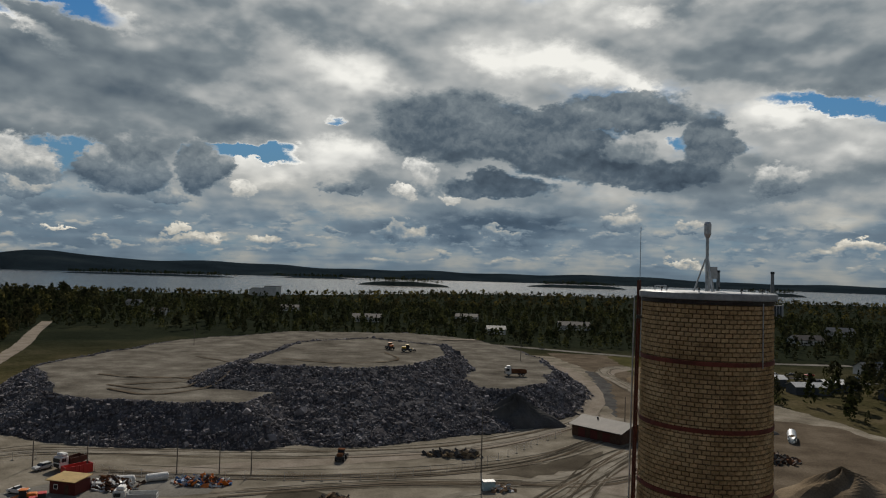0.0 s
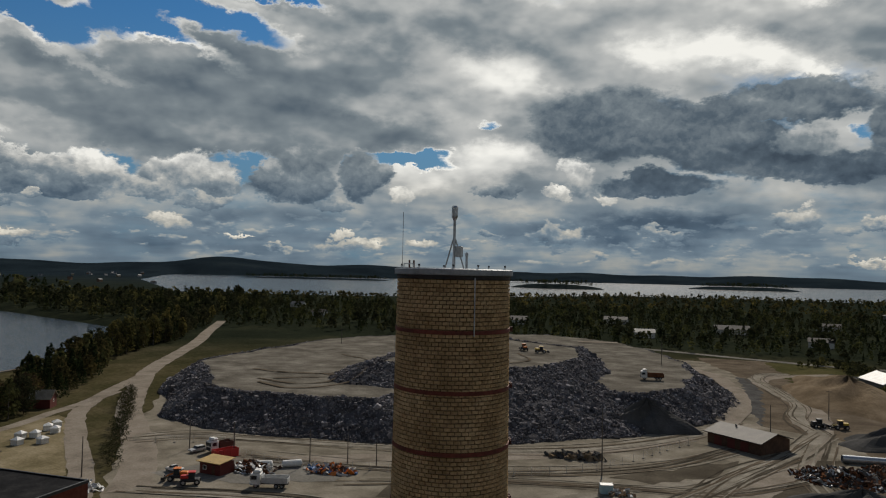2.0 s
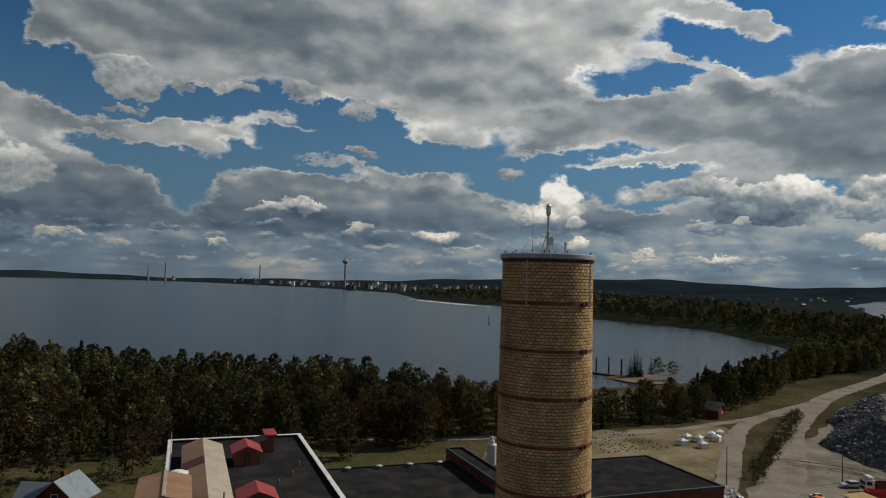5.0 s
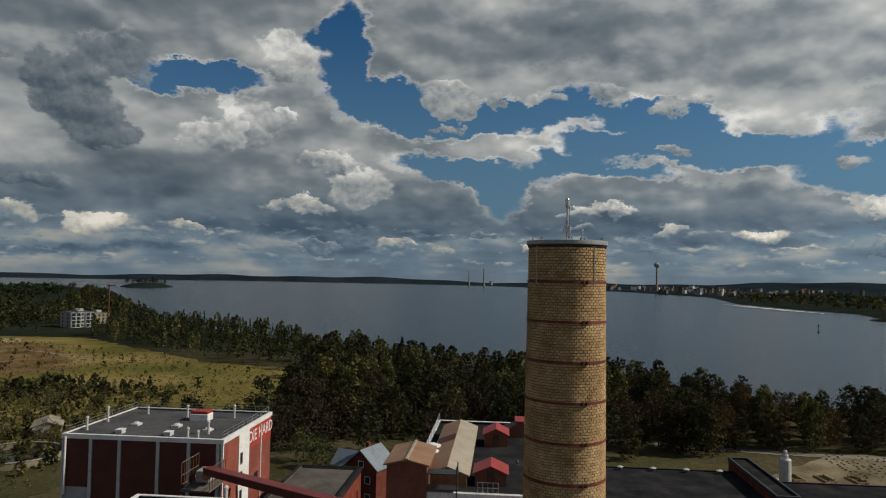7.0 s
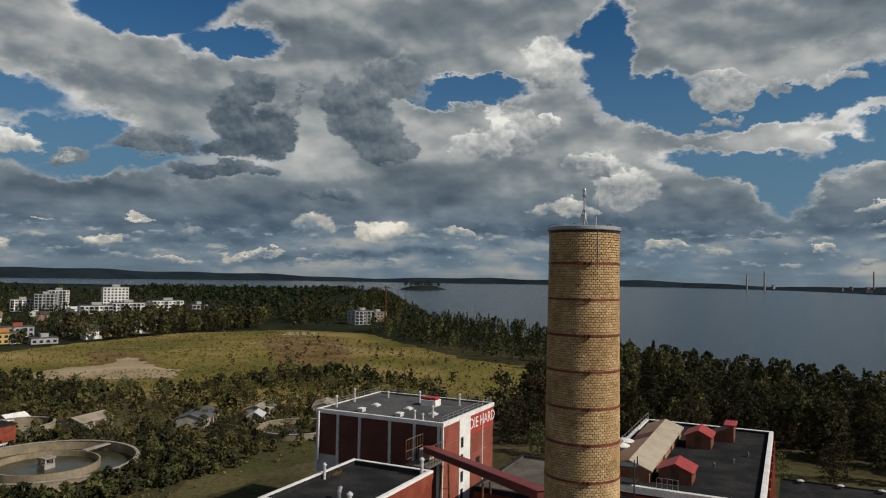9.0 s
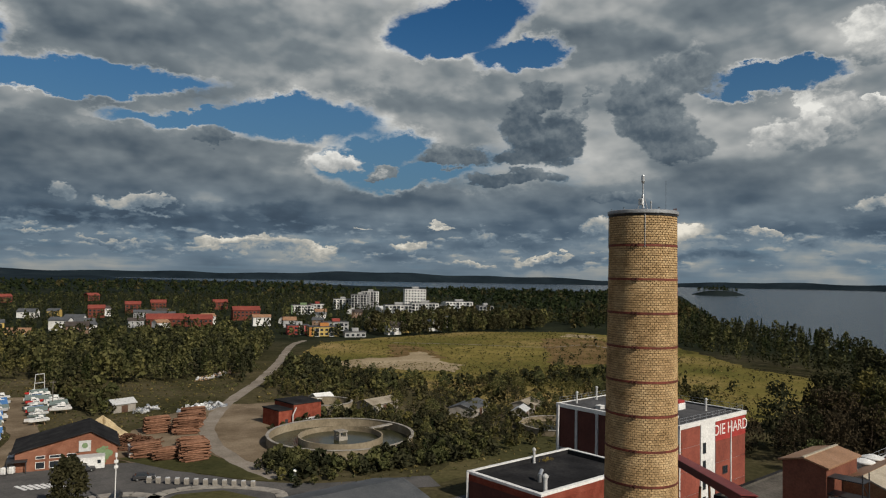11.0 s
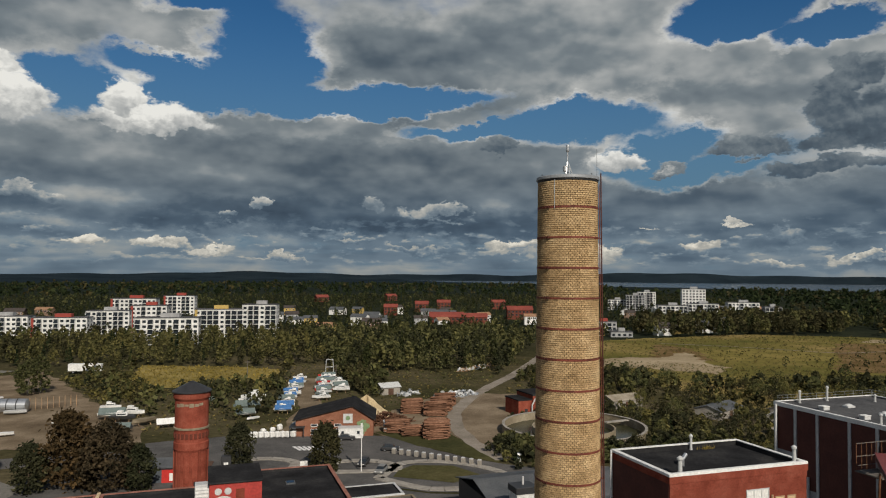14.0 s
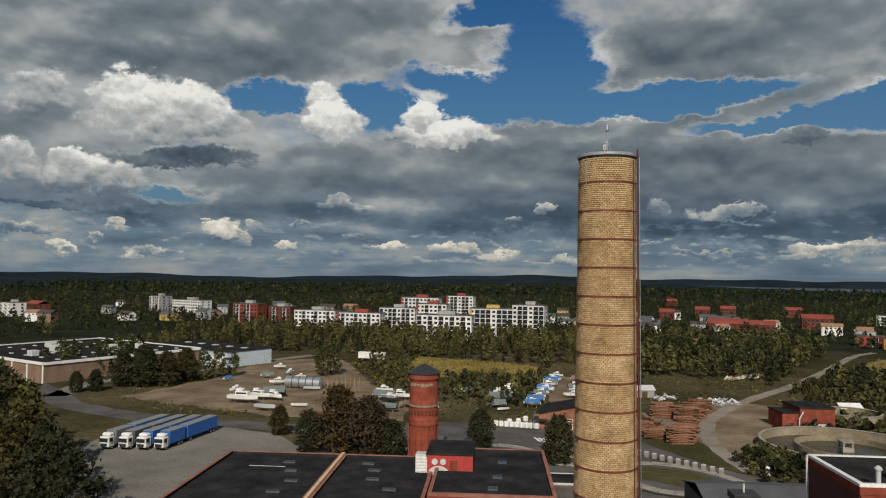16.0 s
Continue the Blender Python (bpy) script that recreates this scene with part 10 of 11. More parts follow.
part("shell", boxes((-3, -1.2, 0, 3, 1.2, 0.15), (-3, -1.2, 0.15, 3, -1.1, 2.0), (-3, 1.1, 0.15, 3, 1.2, 2.0), (-3, -1.1, 0.15, -2.9, 1.1, 2.0), (2.9, -1.1, 0.15, 3, 1.1, 2.0)), M["red"], skip)
for k in range(7):
    part("rib", boxes((-2.9 + 0.93 * k, -1.27, 0.1, -2.75 + 0.93 * k, -1.2, 1.95)), M["red"], skip)


def machine(x, y, turn, mat, name, label, boom=True):
    """A small wheeled works machine with cab, wheels and a bucket."""
    t = thing(name, label, "machine", "", at=(x, y, 0.1), turn=turn)
    part("chassis", boxes((-2.2, -0.8, 0.6, 1.6, 0.8, 1.3), bevel=0.1), M["dark_metal"], t)
    part("bonnet", boxes((-2.3, -0.75, 1.3, -0.6, 0.75, 2.0), bevel=0.15), M[mat], t)
    part("cab", boxes((-0.6, -0.75, 1.3, 0.7, 0.75, 2.6), bevel=0.08), M["glass"], t)
    part("cab_roof", boxes((-0.7, -0.85, 2.6, 0.8, 0.85, 2.75), bevel=0.05), M[mat], t)
    for px in (-1.6, 1.2):
        for s in (-1, 1):
            wheel(t, px, s * 0.95, 0.65, 0.45)
    if boom:
        part("arm", rods([((0.9, 0.5, 1.5), (2.6, 0.5, 0.9)), ((0.9, -0.5, 1.5), (2.6, -0.5, 0.9))], 0.1), M[mat], t)
        part("bucket", boxes((2.4, -1.1, 0.3, 3.3, 1.1, 0.45), (2.4, -1.1, 0.45, 2.55, 1.1, 1.1), (2.5, -1.1, 0.4, 3.2, -1.0, 0.9), (2.5, 1.0, 0.4, 3.2, 1.1, 0.9)), M["dark_metal"], t)
    return t


machine(-95.5, 115.5, 200, "orange", "wheel_loader", "small orange wheel loader")
machine(-91.0, 114.3, 30, "red", "road_roller", "red and orange works machine", False)
machine(51.5, 233, 20, "dark_metal", "wheel_loader", "dark wheel loader by the soil bank")
machine(57.5, 233, 190, "yellow", "wheel_loader", "yellow machine by the soil bank")
machine(-43, 158, 90, "rust", "excavator", "rusty small excavator on the works yard")
t = lorry(-3.0, 251.0, 190, "rust", None, 8.0, 0, "dump_truck", "dark dump truck on the rock pile", True)
t.location.z = 9.15
t = machine(-42, 268, 20, "yellow", "bulldozer", "yellow bulldozer on the upper tier", True)
t.location.z = 14.6
t = machine(-50, 274, 120, "orange", "bulldozer", "orange machine on the upper tier", True)
t.location.z = 14.6

# heaps of scrap and building rubble
def rubble(name, x, y, rx, ry, h, n, mats, label, seed, size=0.7):
    t = thing(name, label, "scrap heap", at=(x, y, 0))
    r = random.Random(seed)
    for mat in mats:
        bm = bmesh.new()
        for k in range(n):
            a, d = r.uniform(0, 6.28), math.sqrt(r.random())
            z = h * max(0, 1 - d) * r.uniform(0.4, 1.1) + 0.1
            m = Matrix.Translation((rx * d * math.cos(a), ry * d * math.sin(a), z)) @ Euler((r.uniform(-1, 1), r.uniform(-1, 1), r.uniform(0, 6.28))).to_matrix().to_4x4()
            sx, sy, sz = r.uniform(0.3, 2.0) * size, r.uniform(0.2, 0.9) * size, r.uniform(0.08, 0.35) * size
            box(bm, -sx, -sy, -sz, sx, sy, sz, m=m)
        tagged(part("debris", bm, M[mat], t), "", "", "", "stuff")
    return t


rubble("scrap_heap", 46, 171, 12, 8, 2.4, 130, ("rust", "light_grey", "wood_dark", "gravel_dark"), "low heap of scrap metal and timber", 1)
rubble("scrap_heap", 62, 180, 12, 7, 2.8, 90, ("rust", "gravel_dark", "wood_dark"), "heap of dark rubble and iron", 2)
rubble("scrap_heap", -85, 129, 6, 4, 1.8, 60, ("rust", "light_grey", "wood_dark"), "jumble of timber and iron beside the hut", 3, 0.6)
rubble("scrap_heap", -68, 134, 6, 3, 1.2, 40, ("orange", "light_grey", "wood_dark", "blue"), "jumble of boats and building waste", 4, 0.7)
rubble("scrap_heap", -37, 127, 4, 2.5, 1.2, 40, ("wood", "gravel_dark"), "small heap of timber and soil", 5, 0.6)
rubble("scrap_heap", -4, 141, 3, 2, 0.9, 20, ("light_grey", "wood"), "small heap of offcuts beside a crate", 6, 0.6)
rubble("scrap_heap", -16, 168, 8, 3, 0.7, 40, ("gravel_dark", "sand_brown"), "flat heap of dug soil", 7, 1.0)
rubble("scrap_heap", -112, 104, 7, 3, 1.0, 70, ("light_grey", "white"), "heap of pale stones by the path", 8, 0.5)
crate = thing("crate", "pale teal steel crate on the yard", "crate", at=(-6.5, 140.5, 0), turn=15)
part("body", boxes((-1.3, -0.9, 0.1, 1.3, 0.9, 1.9), bevel=0.06), M["teal"], crate)
part("lid", boxes((-1.38, -0.98, 1.9, 1.38, 0.98, 2.05), bevel=0.04), M["light_grey"], crate)
for x, y, l, r, tr in ((56, 189, 15, 1.0, 3), (82, 205, 9, 1.3, 70)):
    p = thing("steel_pipe", "large grey steel pipe lying on the ground", "pipe", "steel pipes", at=(x, y, r), turn=tr)
    part("tube", ring_wall(r, 0.08, l, 0.001), M["steel"], p, at=pose(-l / 2, 0, 0, 0, 90, 0))
for k, (x, y, tr) in enumerate(((-84, 131, 20), (-78, 134, 35))):
    b = thing("white_tank", "long white plastic tank lying on its side", "tank", "white tanks", at=(x, y, 0.9), turn=tr)
    part("shell", lathe(((0.3, -2.4), (0.8, -2.1), (0.85, 2.1), (0.3, 2.4)), 18), M["white"], b, at=pose(0, 0, 0, 0, 90, 0))

# the dark shed and the far sheds of the works
long_shed = thing("long_shed", "long dark timber shed with a brown sheet roof", "shed", at=(27.3, 198.0, 0), turn=-42)
part("wall", gable_body(-8.3, -6.3, 8.3, 6.3, -0.3, 3.2, 5.0), M["wood_dark"], long_shed)
part("roof", gable(bmesh.new(), -8.3, -6.3, 8.3, 6.3, 3.1, 5.1, "x", 0.8, 0.18), M["brown_roof"], long_shed)
part("flue", lathe(((0.25, 4.2), (0.25, 5.6)), 10, at=(-3, -1, 0)), M["dark_metal"], long_shed)
for k in range(3):
    part("door", boxes((-6 + 4.2 * k, -6.38, 0, -3.6 + 4.2 * k, -6.3, 2.6)), M["wood_dark_red"], long_shed)
dome = thing("tent_hall", "white-roofed tent hall with dark end walls", "hall", at=(94, 322, 0), turn=12)
part("wall", gable_body(-7, -10, 7, 10, -0.3, 4.5, 7.5, "y"), M["dark_blue_wall"], dome)
part("roof", gable(bmesh.new(), -7, -10, 7, 10, 4.4, 7.6, "y", 0.4, 0.2), M["white"], dome)
part("gate", boxes((-1.8, -10.1, 0, 1.8, -10.0, 3.6)), M["light_grey"], dome)
for x, y, w, d, tr, rf in ((118, 320, 10, 7, 10, "white"), (126, 300, 16, 8, 8, "light_grey"), (142, 312, 14, 9, 12, "white"), (160, 290, 18, 9, 5, "tin_dark"), (112, 340, 6, 5, 0, "light_grey")):
    s = thing("works_shed", "low works shed with a pale sheet roof", "shed", "works sheds", at=(x, y, 0), turn=tr)
    part("wall", gable_body(-w / 2, -d / 2, w / 2, d / 2, -0.3, 3.0, 4.4), M["dark_blue_wall"], s)
    part("roof", gable(bmesh.new(), -w / 2, -d / 2, w / 2, d / 2, 2.95, 4.5, "x", 0.4, 0.15), M[rf], s)

# ---------------------------------------------------------------- fences, poles, lamps
def pole(x, y, h, label="tall bare wooden pole", name="utility_pole", base=0.0, cross=False, mat="wood_grey"):
    p = thing(name, label, "pole", "poles", at=(x, y, base))
    part("shaft", lathe(((0.16, -0.3), (0.09, h)), 8), M[mat], p)
    if cross:
        part("cross_arm", boxes((-0.9, -0.06, h - 0.6, 0.9, 0.06, h - 0.45)), M[mat], p)
    return p


for x, y, h, c in ((-8.5, 153.5, 16, False), (36, 221, 8, False), (57, 247, 10, True), (-116, 110, 9, False), (-110, 139, 7, False), (-76, 139, 8, False), (-67, 141, 7, False), (-60, 142, 6.5, False), (-97, 139, 8, False), (0, -250, 9, True), (-30, -230, 9, True)):
    pole(x, y, h, cross=c)
for x, y, z in ((-149, 310, 9), (4, 300, 9)):
    pole(x, y, 9, base=z)
bigfence = thing("site_fence", "long wire mesh site fence on thin posts", "fence")
pts = spline([(-122, 141), (-105, 147), (-90, 136), (-60, 138), (-35, 142), (-10, 158), (6, 184), (14, 196)], 4.2)
for a, b in zip(pts, pts[1:]):
    p = part("post", rods([((0, 0, 0), (0, 0, 2.0))], 0.045, 5), M["steel"], bigfence, at=pose(a.x, a.y, 0))
    part("foot", boxes((-0.35, -0.12, 0.06, 0.35, 0.12, 0.2)), M["concrete"], p)
    bm = bmesh.new()
    for z in (0.3, 0.75, 1.2, 1.6, 1.95):
        rod(bm, (a.x, a.y, z), (b.x, b.y, z), 0.008, n=4)
    part("mesh_wire", bm, M["steel"], bigfence)
lamp = thing("street_lamp", "white street lamp mast with floodlights", "street lamp", at=(-16.5, -121.5, 0))
part("mast", lathe(((0.12, 0), (0.08, 9.6)), 10), M["white"], lamp)
for z in (7.6, 8.6):
    part("lamp_head", boxes((-0.35, -0.2, z, 0.35, 0.2, z + 0.5), bevel=0.05), M["white"], lamp)
part("top_unit", boxes((-0.2, -0.2, 9.6, 0.2, 0.2, 10.4), bevel=0.05), M["white"], lamp)
for k in range(12):
    f = k / 11
    b = thing("concrete_block", "pale concrete barrier block with a stained base", "barrier", "row of barrier blocks", at=(-27.0 - 15.5 * f, -134.5 + 15.5 * f, 0.1), turn=-40)
    part("block", boxes((-0.45, -0.4, 0, 0.45, 0.4, 1.15), bevel=0.08), M["concrete"], b)
    part("cap_plate", boxes((-0.4, -0.35, 1.15, 0.4, 0.35, 1.3), bevel=0.04), M["light_grey"], b)
for k in range(9):
    b = thing("bulk_bag", "upright white bulk bag", "bag", "row of bulk bags", at=(4.2 - 1.35 * k, -160.5 + 0.25 * k, 0.1), turn=k * 7)
    part("bag", boxes((-0.6, -0.55, 0, 0.6, 0.55, 1.5), bevel=0.18), M["white"], b)
    part("loops", rods([((-0.4, 0, 1.45), (-0.2, 0, 1.75)), ((0.4, 0, 1.45), (0.2, 0, 1.75))], 0.03), M["light_grey"], b)
for k, (x, y) in enumerate(((-2, -166), (-4, -167.5), (-9, -169.5), (-10.5, -171), (-12.5, -172.5), (-8, -167), (0.5, -165), (-15, -175), (-52, -119), (-54, -120.5), (-56.5, -121.5))):
    b = thing("bulk_bag", "slumped white bulk bag", "bag", "loose bulk bags", at=(x, y, 0.1), turn=k * 31)
    part("bag", boxes((-0.7, -0.6, 0, 0.7, 0.6, 1.2 + 0.4 * (k % 3)), bevel=0.3), M["white"], b)
sign2 = thing("notice_board", "white notice board on two posts", "sign", at=(-5, -126, 0))
part("board", boxes((-0.8, -0.05, 0.8, 0.8, 0.05, 2.2)), M["white"], sign2)
part("post", rods([((-0.6, 0, 0), (-0.6, 0, 0.85)), ((0.6, 0, 0), (0.6, 0, 0.85))], 0.04), M["steel"], sign2)
for pts, nm in (([(-19, -116), (-27, -106), (-38, -105), (-45, -112), (-38, -123), (-27, -126)], "kerb"), ([(-8, -124), (-13, -131), (-22, -129), (-24, -121)], "kerb"), ([(14, -132), (4, -139), (-4, -134), (0, -126)], "kerb")):
    q = spline(pts + [pts[0]], 2.5)
    bm = bmesh.new()
    for a, b in zip(q, q[1:]):
        d = (b - a).normalized()
        s = Vector((-d.y, d.x)) * 1.2
        vs = [bm.verts.new(v) for v in ((a.x - s.x, a.y - s.y, 0.05), (b.x - s.x, b.y - s.y, 0.05), (b.x + s.x, b.y + s.y, 0.05), (a.x + s.x, a.y + s.y, 0.05), (a.x - s.x, a.y - s.y, 0.2), (b.x - s.x, b.y - s.y, 0.2), (b.x + s.x, b.y + s.y, 0.2), (a.x + s.x, a.y + s.y, 0.2))]
        for f in ((4, 5, 6, 7), (0, 1, 5, 4), (2, 3, 7, 6), (1, 2, 6, 5), (3, 0, 4, 7)):
            bm.faces.new([vs[i] for i in f])
    bmesh.ops.recalc_face_normals(bm, faces=bm.faces)
    tagged(part("kerb", bm, M["concrete"]), "pale paved kerb round a traffic island", "kerb", "", "structure")
for k in range(7):
    tagged(part("road_marking", boxes((-0.35, -2.2, 0.0, 0.35, 2.2, 0.012)), M["white"], at=pose(-6.0 - 1.1 * k, -146.0 + 0.35 * k, 0.115, 0, 0, 15)), "worn white crossing stripe on asphalt", "road marking", "", "structure")
cafe = thing("kiosk", "small dark kiosk with a red front", "kiosk", at=(20.5, -128.5, 0), turn=-8)
part("wall", boxes((-4, -3, -0.2, 4, 3, 3.0)), M["dark_blue_wall"], cafe)
part("roof", gable(bmesh.new(), -4, -3, 4, 3, 3.0, 4.2, "x", 0.5, 0.15), M["tin_dark"], cafe)
part("front", boxes((-1.2, 3.0, 0, 2.4, 3.1, 2.6)), M["red"], cafe)
part("shutter", boxes((-0.8, 3.1, 0.4, 0.9, 3.16, 1.9)), M["white"], cafe)
part("terrace", boxes((-7, -2, 0, -4.2, 3, 0.4), (-6.9, 2.7, 0.4, -6.75, 2.85, 2.6), (-7, -2, 2.6, -4.2, 3, 2.75)), M["wood_dark"], cafe)
booth = thing("ticket_booth", "narrow dark booth with a white door", "booth", at=(10.8, -130.5, 0))
part("body", boxes((-1, -1, 0, 1, 1, 3.4), bevel=0.05), M["dark_metal"], booth)
part("door", boxes((-0.4, 1.0, 0.1, 0.5, 1.05, 2.2)), M["white"], booth)

# ---------------------------------------------------------------- boats
HULLS = {}


def hull_mesh(length, beam, depth, mat):
    key = (length, beam, depth, mat)
    if key not in HULLS:
        bm = bmesh.new()
        rings = []
        for k in range(9):
            f = k / 8
            w = beam / 2 * (math.sin(math.pi * min(0.5, 0.22 + 0.5 * f)) if f < 0.45 else (1 - ((f - 0.45) / 0.55) ** 2.2) ** 0.8 + 0.02)
            x = -length / 2 + length * f
            sheer = depth * (1 + 0.18 * f * f)
            rings.append([bm.verts.new(v) for v in ((x, -w, sheer), (x, -w * 0.8, depth * 0.4), (x - 0.1 * f * length * (f > 0.9), 0, 0.02 + 0.25 * depth * f ** 3), (x, w * 0.8, depth * 0.4), (x, w, sheer))])
        for a, b in zip(rings, rings[1:]):
            for k in range(4):
                bm.faces.new((a[k], b[k], b[k + 1], a[k + 1]))
            bm.faces.new((a[0], a[4], b[4], b[0]))
        bm.faces.new(rings[0])
        bm.faces.new(rings[-1][::-1])
        bmesh.ops.recalc_face_normals(bm, faces=bm.faces)
        HULLS[key] = mesh_from("hull", bm, M[mat])
    return HULLS[key]


TOPS = {}


def boat(x, y, turn, length=7.0, style="cabin", mat="white", group="stored boats"):
    lab = {"cabin": "motor boat with a white cabin on trestles", "tarp": "boat under a bright blue tarpaulin", "canvas": "boat under a grey-green canvas cover", "open": "open rowing boat on the ground", "wood": "old wooden boat hull on trestles"}[style]
    b = thing("boat", lab, "boat", group, at=(x, y, 0.1), turn=turn)
    beam, depth = length * 0.34, length * 0.17
    lift = 0.15 if style == "open" else 0.7
    part("hull", hull_mesh(length, round(beam, 2), round(depth, 2), mat), None, b, at=pose(0, 0, lift))
    key = (length, style)
    if key not in TOPS:
        L, W, z = length, beam, depth
        if style == "cabin":
            bm = boxes((-L * 0.22, -W * 0.32, z, L * 0.2, W * 0.32, z + L * 0.13), bevel=0.15)
            box(bm, -L * 0.2, -W * 0.28, z + L * 0.13, L * 0.02, W * 0.28, z + L * 0.21, bevel=0.12)
            TOPS[key] = mesh_from("cabin", bm, M["white"])
        elif style in ("tarp", "canvas"):
            TOPS[key] = mesh_from("cover", gable(bmesh.new(), -L * 0.45, -W * 0.5, L * 0.42, W * 0.5, z * 0.75, z + L * 0.16, "x", 0.1, 0.08), M["blue" if style == "tarp" else "green_grey"])
        else:
            TOPS[key] = mesh_from("thwart", boxes((-L * 0.2, -W * 0.4, z * 0.9, -L * 0.14, W * 0.4, z * 0.97), (L * 0.1, -W * 0.38, z * 0.9, L * 0.16, W * 0.38, z * 0.97)), M["wood"])
    part({"cabin": "cabin", "tarp": "cover", "canvas": "cover"}.get(style, "thwart"), TOPS[key], None, b, at=pose(0, 0, lift))
    if style == "cabin":
        if ("w", length) not in TOPS:
            TOPS["w", length] = mesh_from("cabin_window", boxes((-length * 0.18, -beam * 0.33, depth + length * 0.05, length * 0.16, beam * 0.33, depth + length * 0.1)), M["glass"])
        part("cabin_window", TOPS["w", length], None, b, at=pose(0, 0, lift))
    if lift > 0.5:
        for s in (-1, 1):
            part("trestle", rods([((s * length * 0.25, -0.8, 0), (s * length * 0.25, 0, lift + 0.15)), ((s * length * 0.25, 0.8, 0), (s * length * 0.25, 0, lift + 0.15))], 0.06, 5), M["wood"], b)
    return b


for x, y, tr, L, st, mt in ((83, -184, 172, 10, "cabin", "white"), (80, -190, 168, 8, "cabin", "white"), (75, -190, 150, 7, "cabin", "white"), (72, -172, 165, 7, "wood", "light_grey"), (64, -180, 10, 5, "open", "white"), (92, -202, 60, 5, "cabin", "white"), (83, -220, 20, 6, "cabin", "white"),
                            (86, -246, 70, 5, "cabin", "pale_blue"), (77, -196, 10, 8, "canvas", "dark_metal"), (104, -226, 60, 4, "tarp", "white"), (92, -236, 20, 5, "canvas", "white"), (68, -211, 175, 6, "open", "light_grey"), (53, -192, 170, 4, "open", "white"), (79, -236, 30, 4, "cabin", "white"),
                            (40, -195, 175, 8, "canvas", "white"), (37, -190, 170, 7, "cabin", "dark_metal"), (42, -208, 170, 6, "cabin", "white"), (31, -184, 40, 7, "wood", "light_brick"), (36, -176, 170, 6, "canvas", "dark_metal"), (35, -197, 160, 7, "cabin", "white"), (14, -212, 60, 5, "canvas", "white"), (17, -214, 20, 5, "cabin", "white"),
                            (3, -197, 5, 8, "canvas", "green_grey"), (1, -207, 0, 8, "cabin", "white"), (0, -213, 0, 8, "cabin", "white"), (4, -187, 5, 6, "canvas", "light_grey"), (2, -183, 30, 4, "open", "white"), (95, -262, 10, 5, "cabin", "white")):
    boat(x, y, tr, L, st, mt)
rb2 = random.Random(31)
for k in range(19):
    f = k / 18
    boat(-6.5 - 14 * f + rb2.uniform(-0.6, 0.6), -190 - 64 * f, rb2.uniform(-10, 14) + 180 * (k % 2), (5.4, 4.6, 5.8)[k % 3], ("tarp", "cabin", "tarp", "open", "cabin", "canvas", "cabin")[k % 7], ("white", "light_brick", "white", "light_grey")[k % 4], "boats along the lane")
for k in range(15):
    f = k / 14
    boat(-21.5 - 9.0 * f + rb2.uniform(-0.6, 0.6), -208 - 50 * f, rb2.uniform(-12, 12) + 180 * (k % 2), (5.2, 6.0, 4.6)[k % 3], ("cabin", "open", "cabin", "cabin", "canvas", "tarp")[k % 6], ("white", "white", "green_grey", "light_grey", "red")[k % 5], "boats along the lane")
for k in range(9):
    boat(-31.5 + rb2.uniform(-1, 1), -222 - 4.2 * k, rb2.uniform(-12, 12), (6.0, 5.2)[k % 2], ("cabin", "cabin", "canvas")[k % 3], "white", "boats along the lane")
tank = thing("storage_tank", "large grey steel tank lying on its side", "tank", at=(72, -215, 2.1), turn=170)
part("shell", lathe(((0.4, -7), (2.0, -6.6), (2.1, 0), (2.0, 6.6), (0.4, 7)), 24), M["steel"], tank, at=pose(0, 0, 0, 0, 90, 0))
for q in (-4, -1.3, 1.3, 4):
    part("hoop", ring_wall(2.16, 0.12, 0.25, 0.001), M["dark_metal"], tank, at=pose(q, 0, 0, 0, 90, 0))
frames = thing("tunnel_frame", "bare wooden hoops of an unfinished shelter", "frame", at=(60, -222, 0), turn=10)
for k in range(9):
    bm = bmesh.new()
    q = [Vector((k * 1.6 - 6.4, 3.2 * math.cos(a), 3.2 * math.sin(a))) for a in np.linspace(0, math.pi, 9)]
    for a, b in zip(q, q[1:]):
        rod(bm, a, b, 0.07, n=5)
    part("hoop", bm, M["wood"], frames)
shel = thing("boat_shelter", "long white tunnel shelter for boats", "shelter", at=(24.5, -179.5, 0), turn=8)
shel.scale = (0.5, 0.6, 0.8)
part("cover", gable(bmesh.new(), -6, -2, 6, 2, 1.6, 3.3, "x", 0.1, 0.08), M["white"], shel)
for k in range(5):
    part("frame_post", rods([((-5.8 + 2.9 * k, -2, 0), (-5.8 + 2.9 * k, -2, 1.7)), ((-5.8 + 2.9 * k, 2, 0), (-5.8 + 2.9 * k, 2, 1.7))], 0.05), M["wood"], shel)
gate = thing("boat_hoist", "pale steel portal hoist over the boat lane", "hoist", at=(-33, -262, 0), turn=10)
part("frame", rods([((-1.8, 0, 0), (-1.4, 0, 7)), ((1.8, 0, 0), (1.4, 0, 7)), ((-1.5, 0, 7), (1.5, 0, 7)), ((-1.6, 0, 4), (1.6, 0, 4))], 0.14, 6), M["light_grey"], gate)

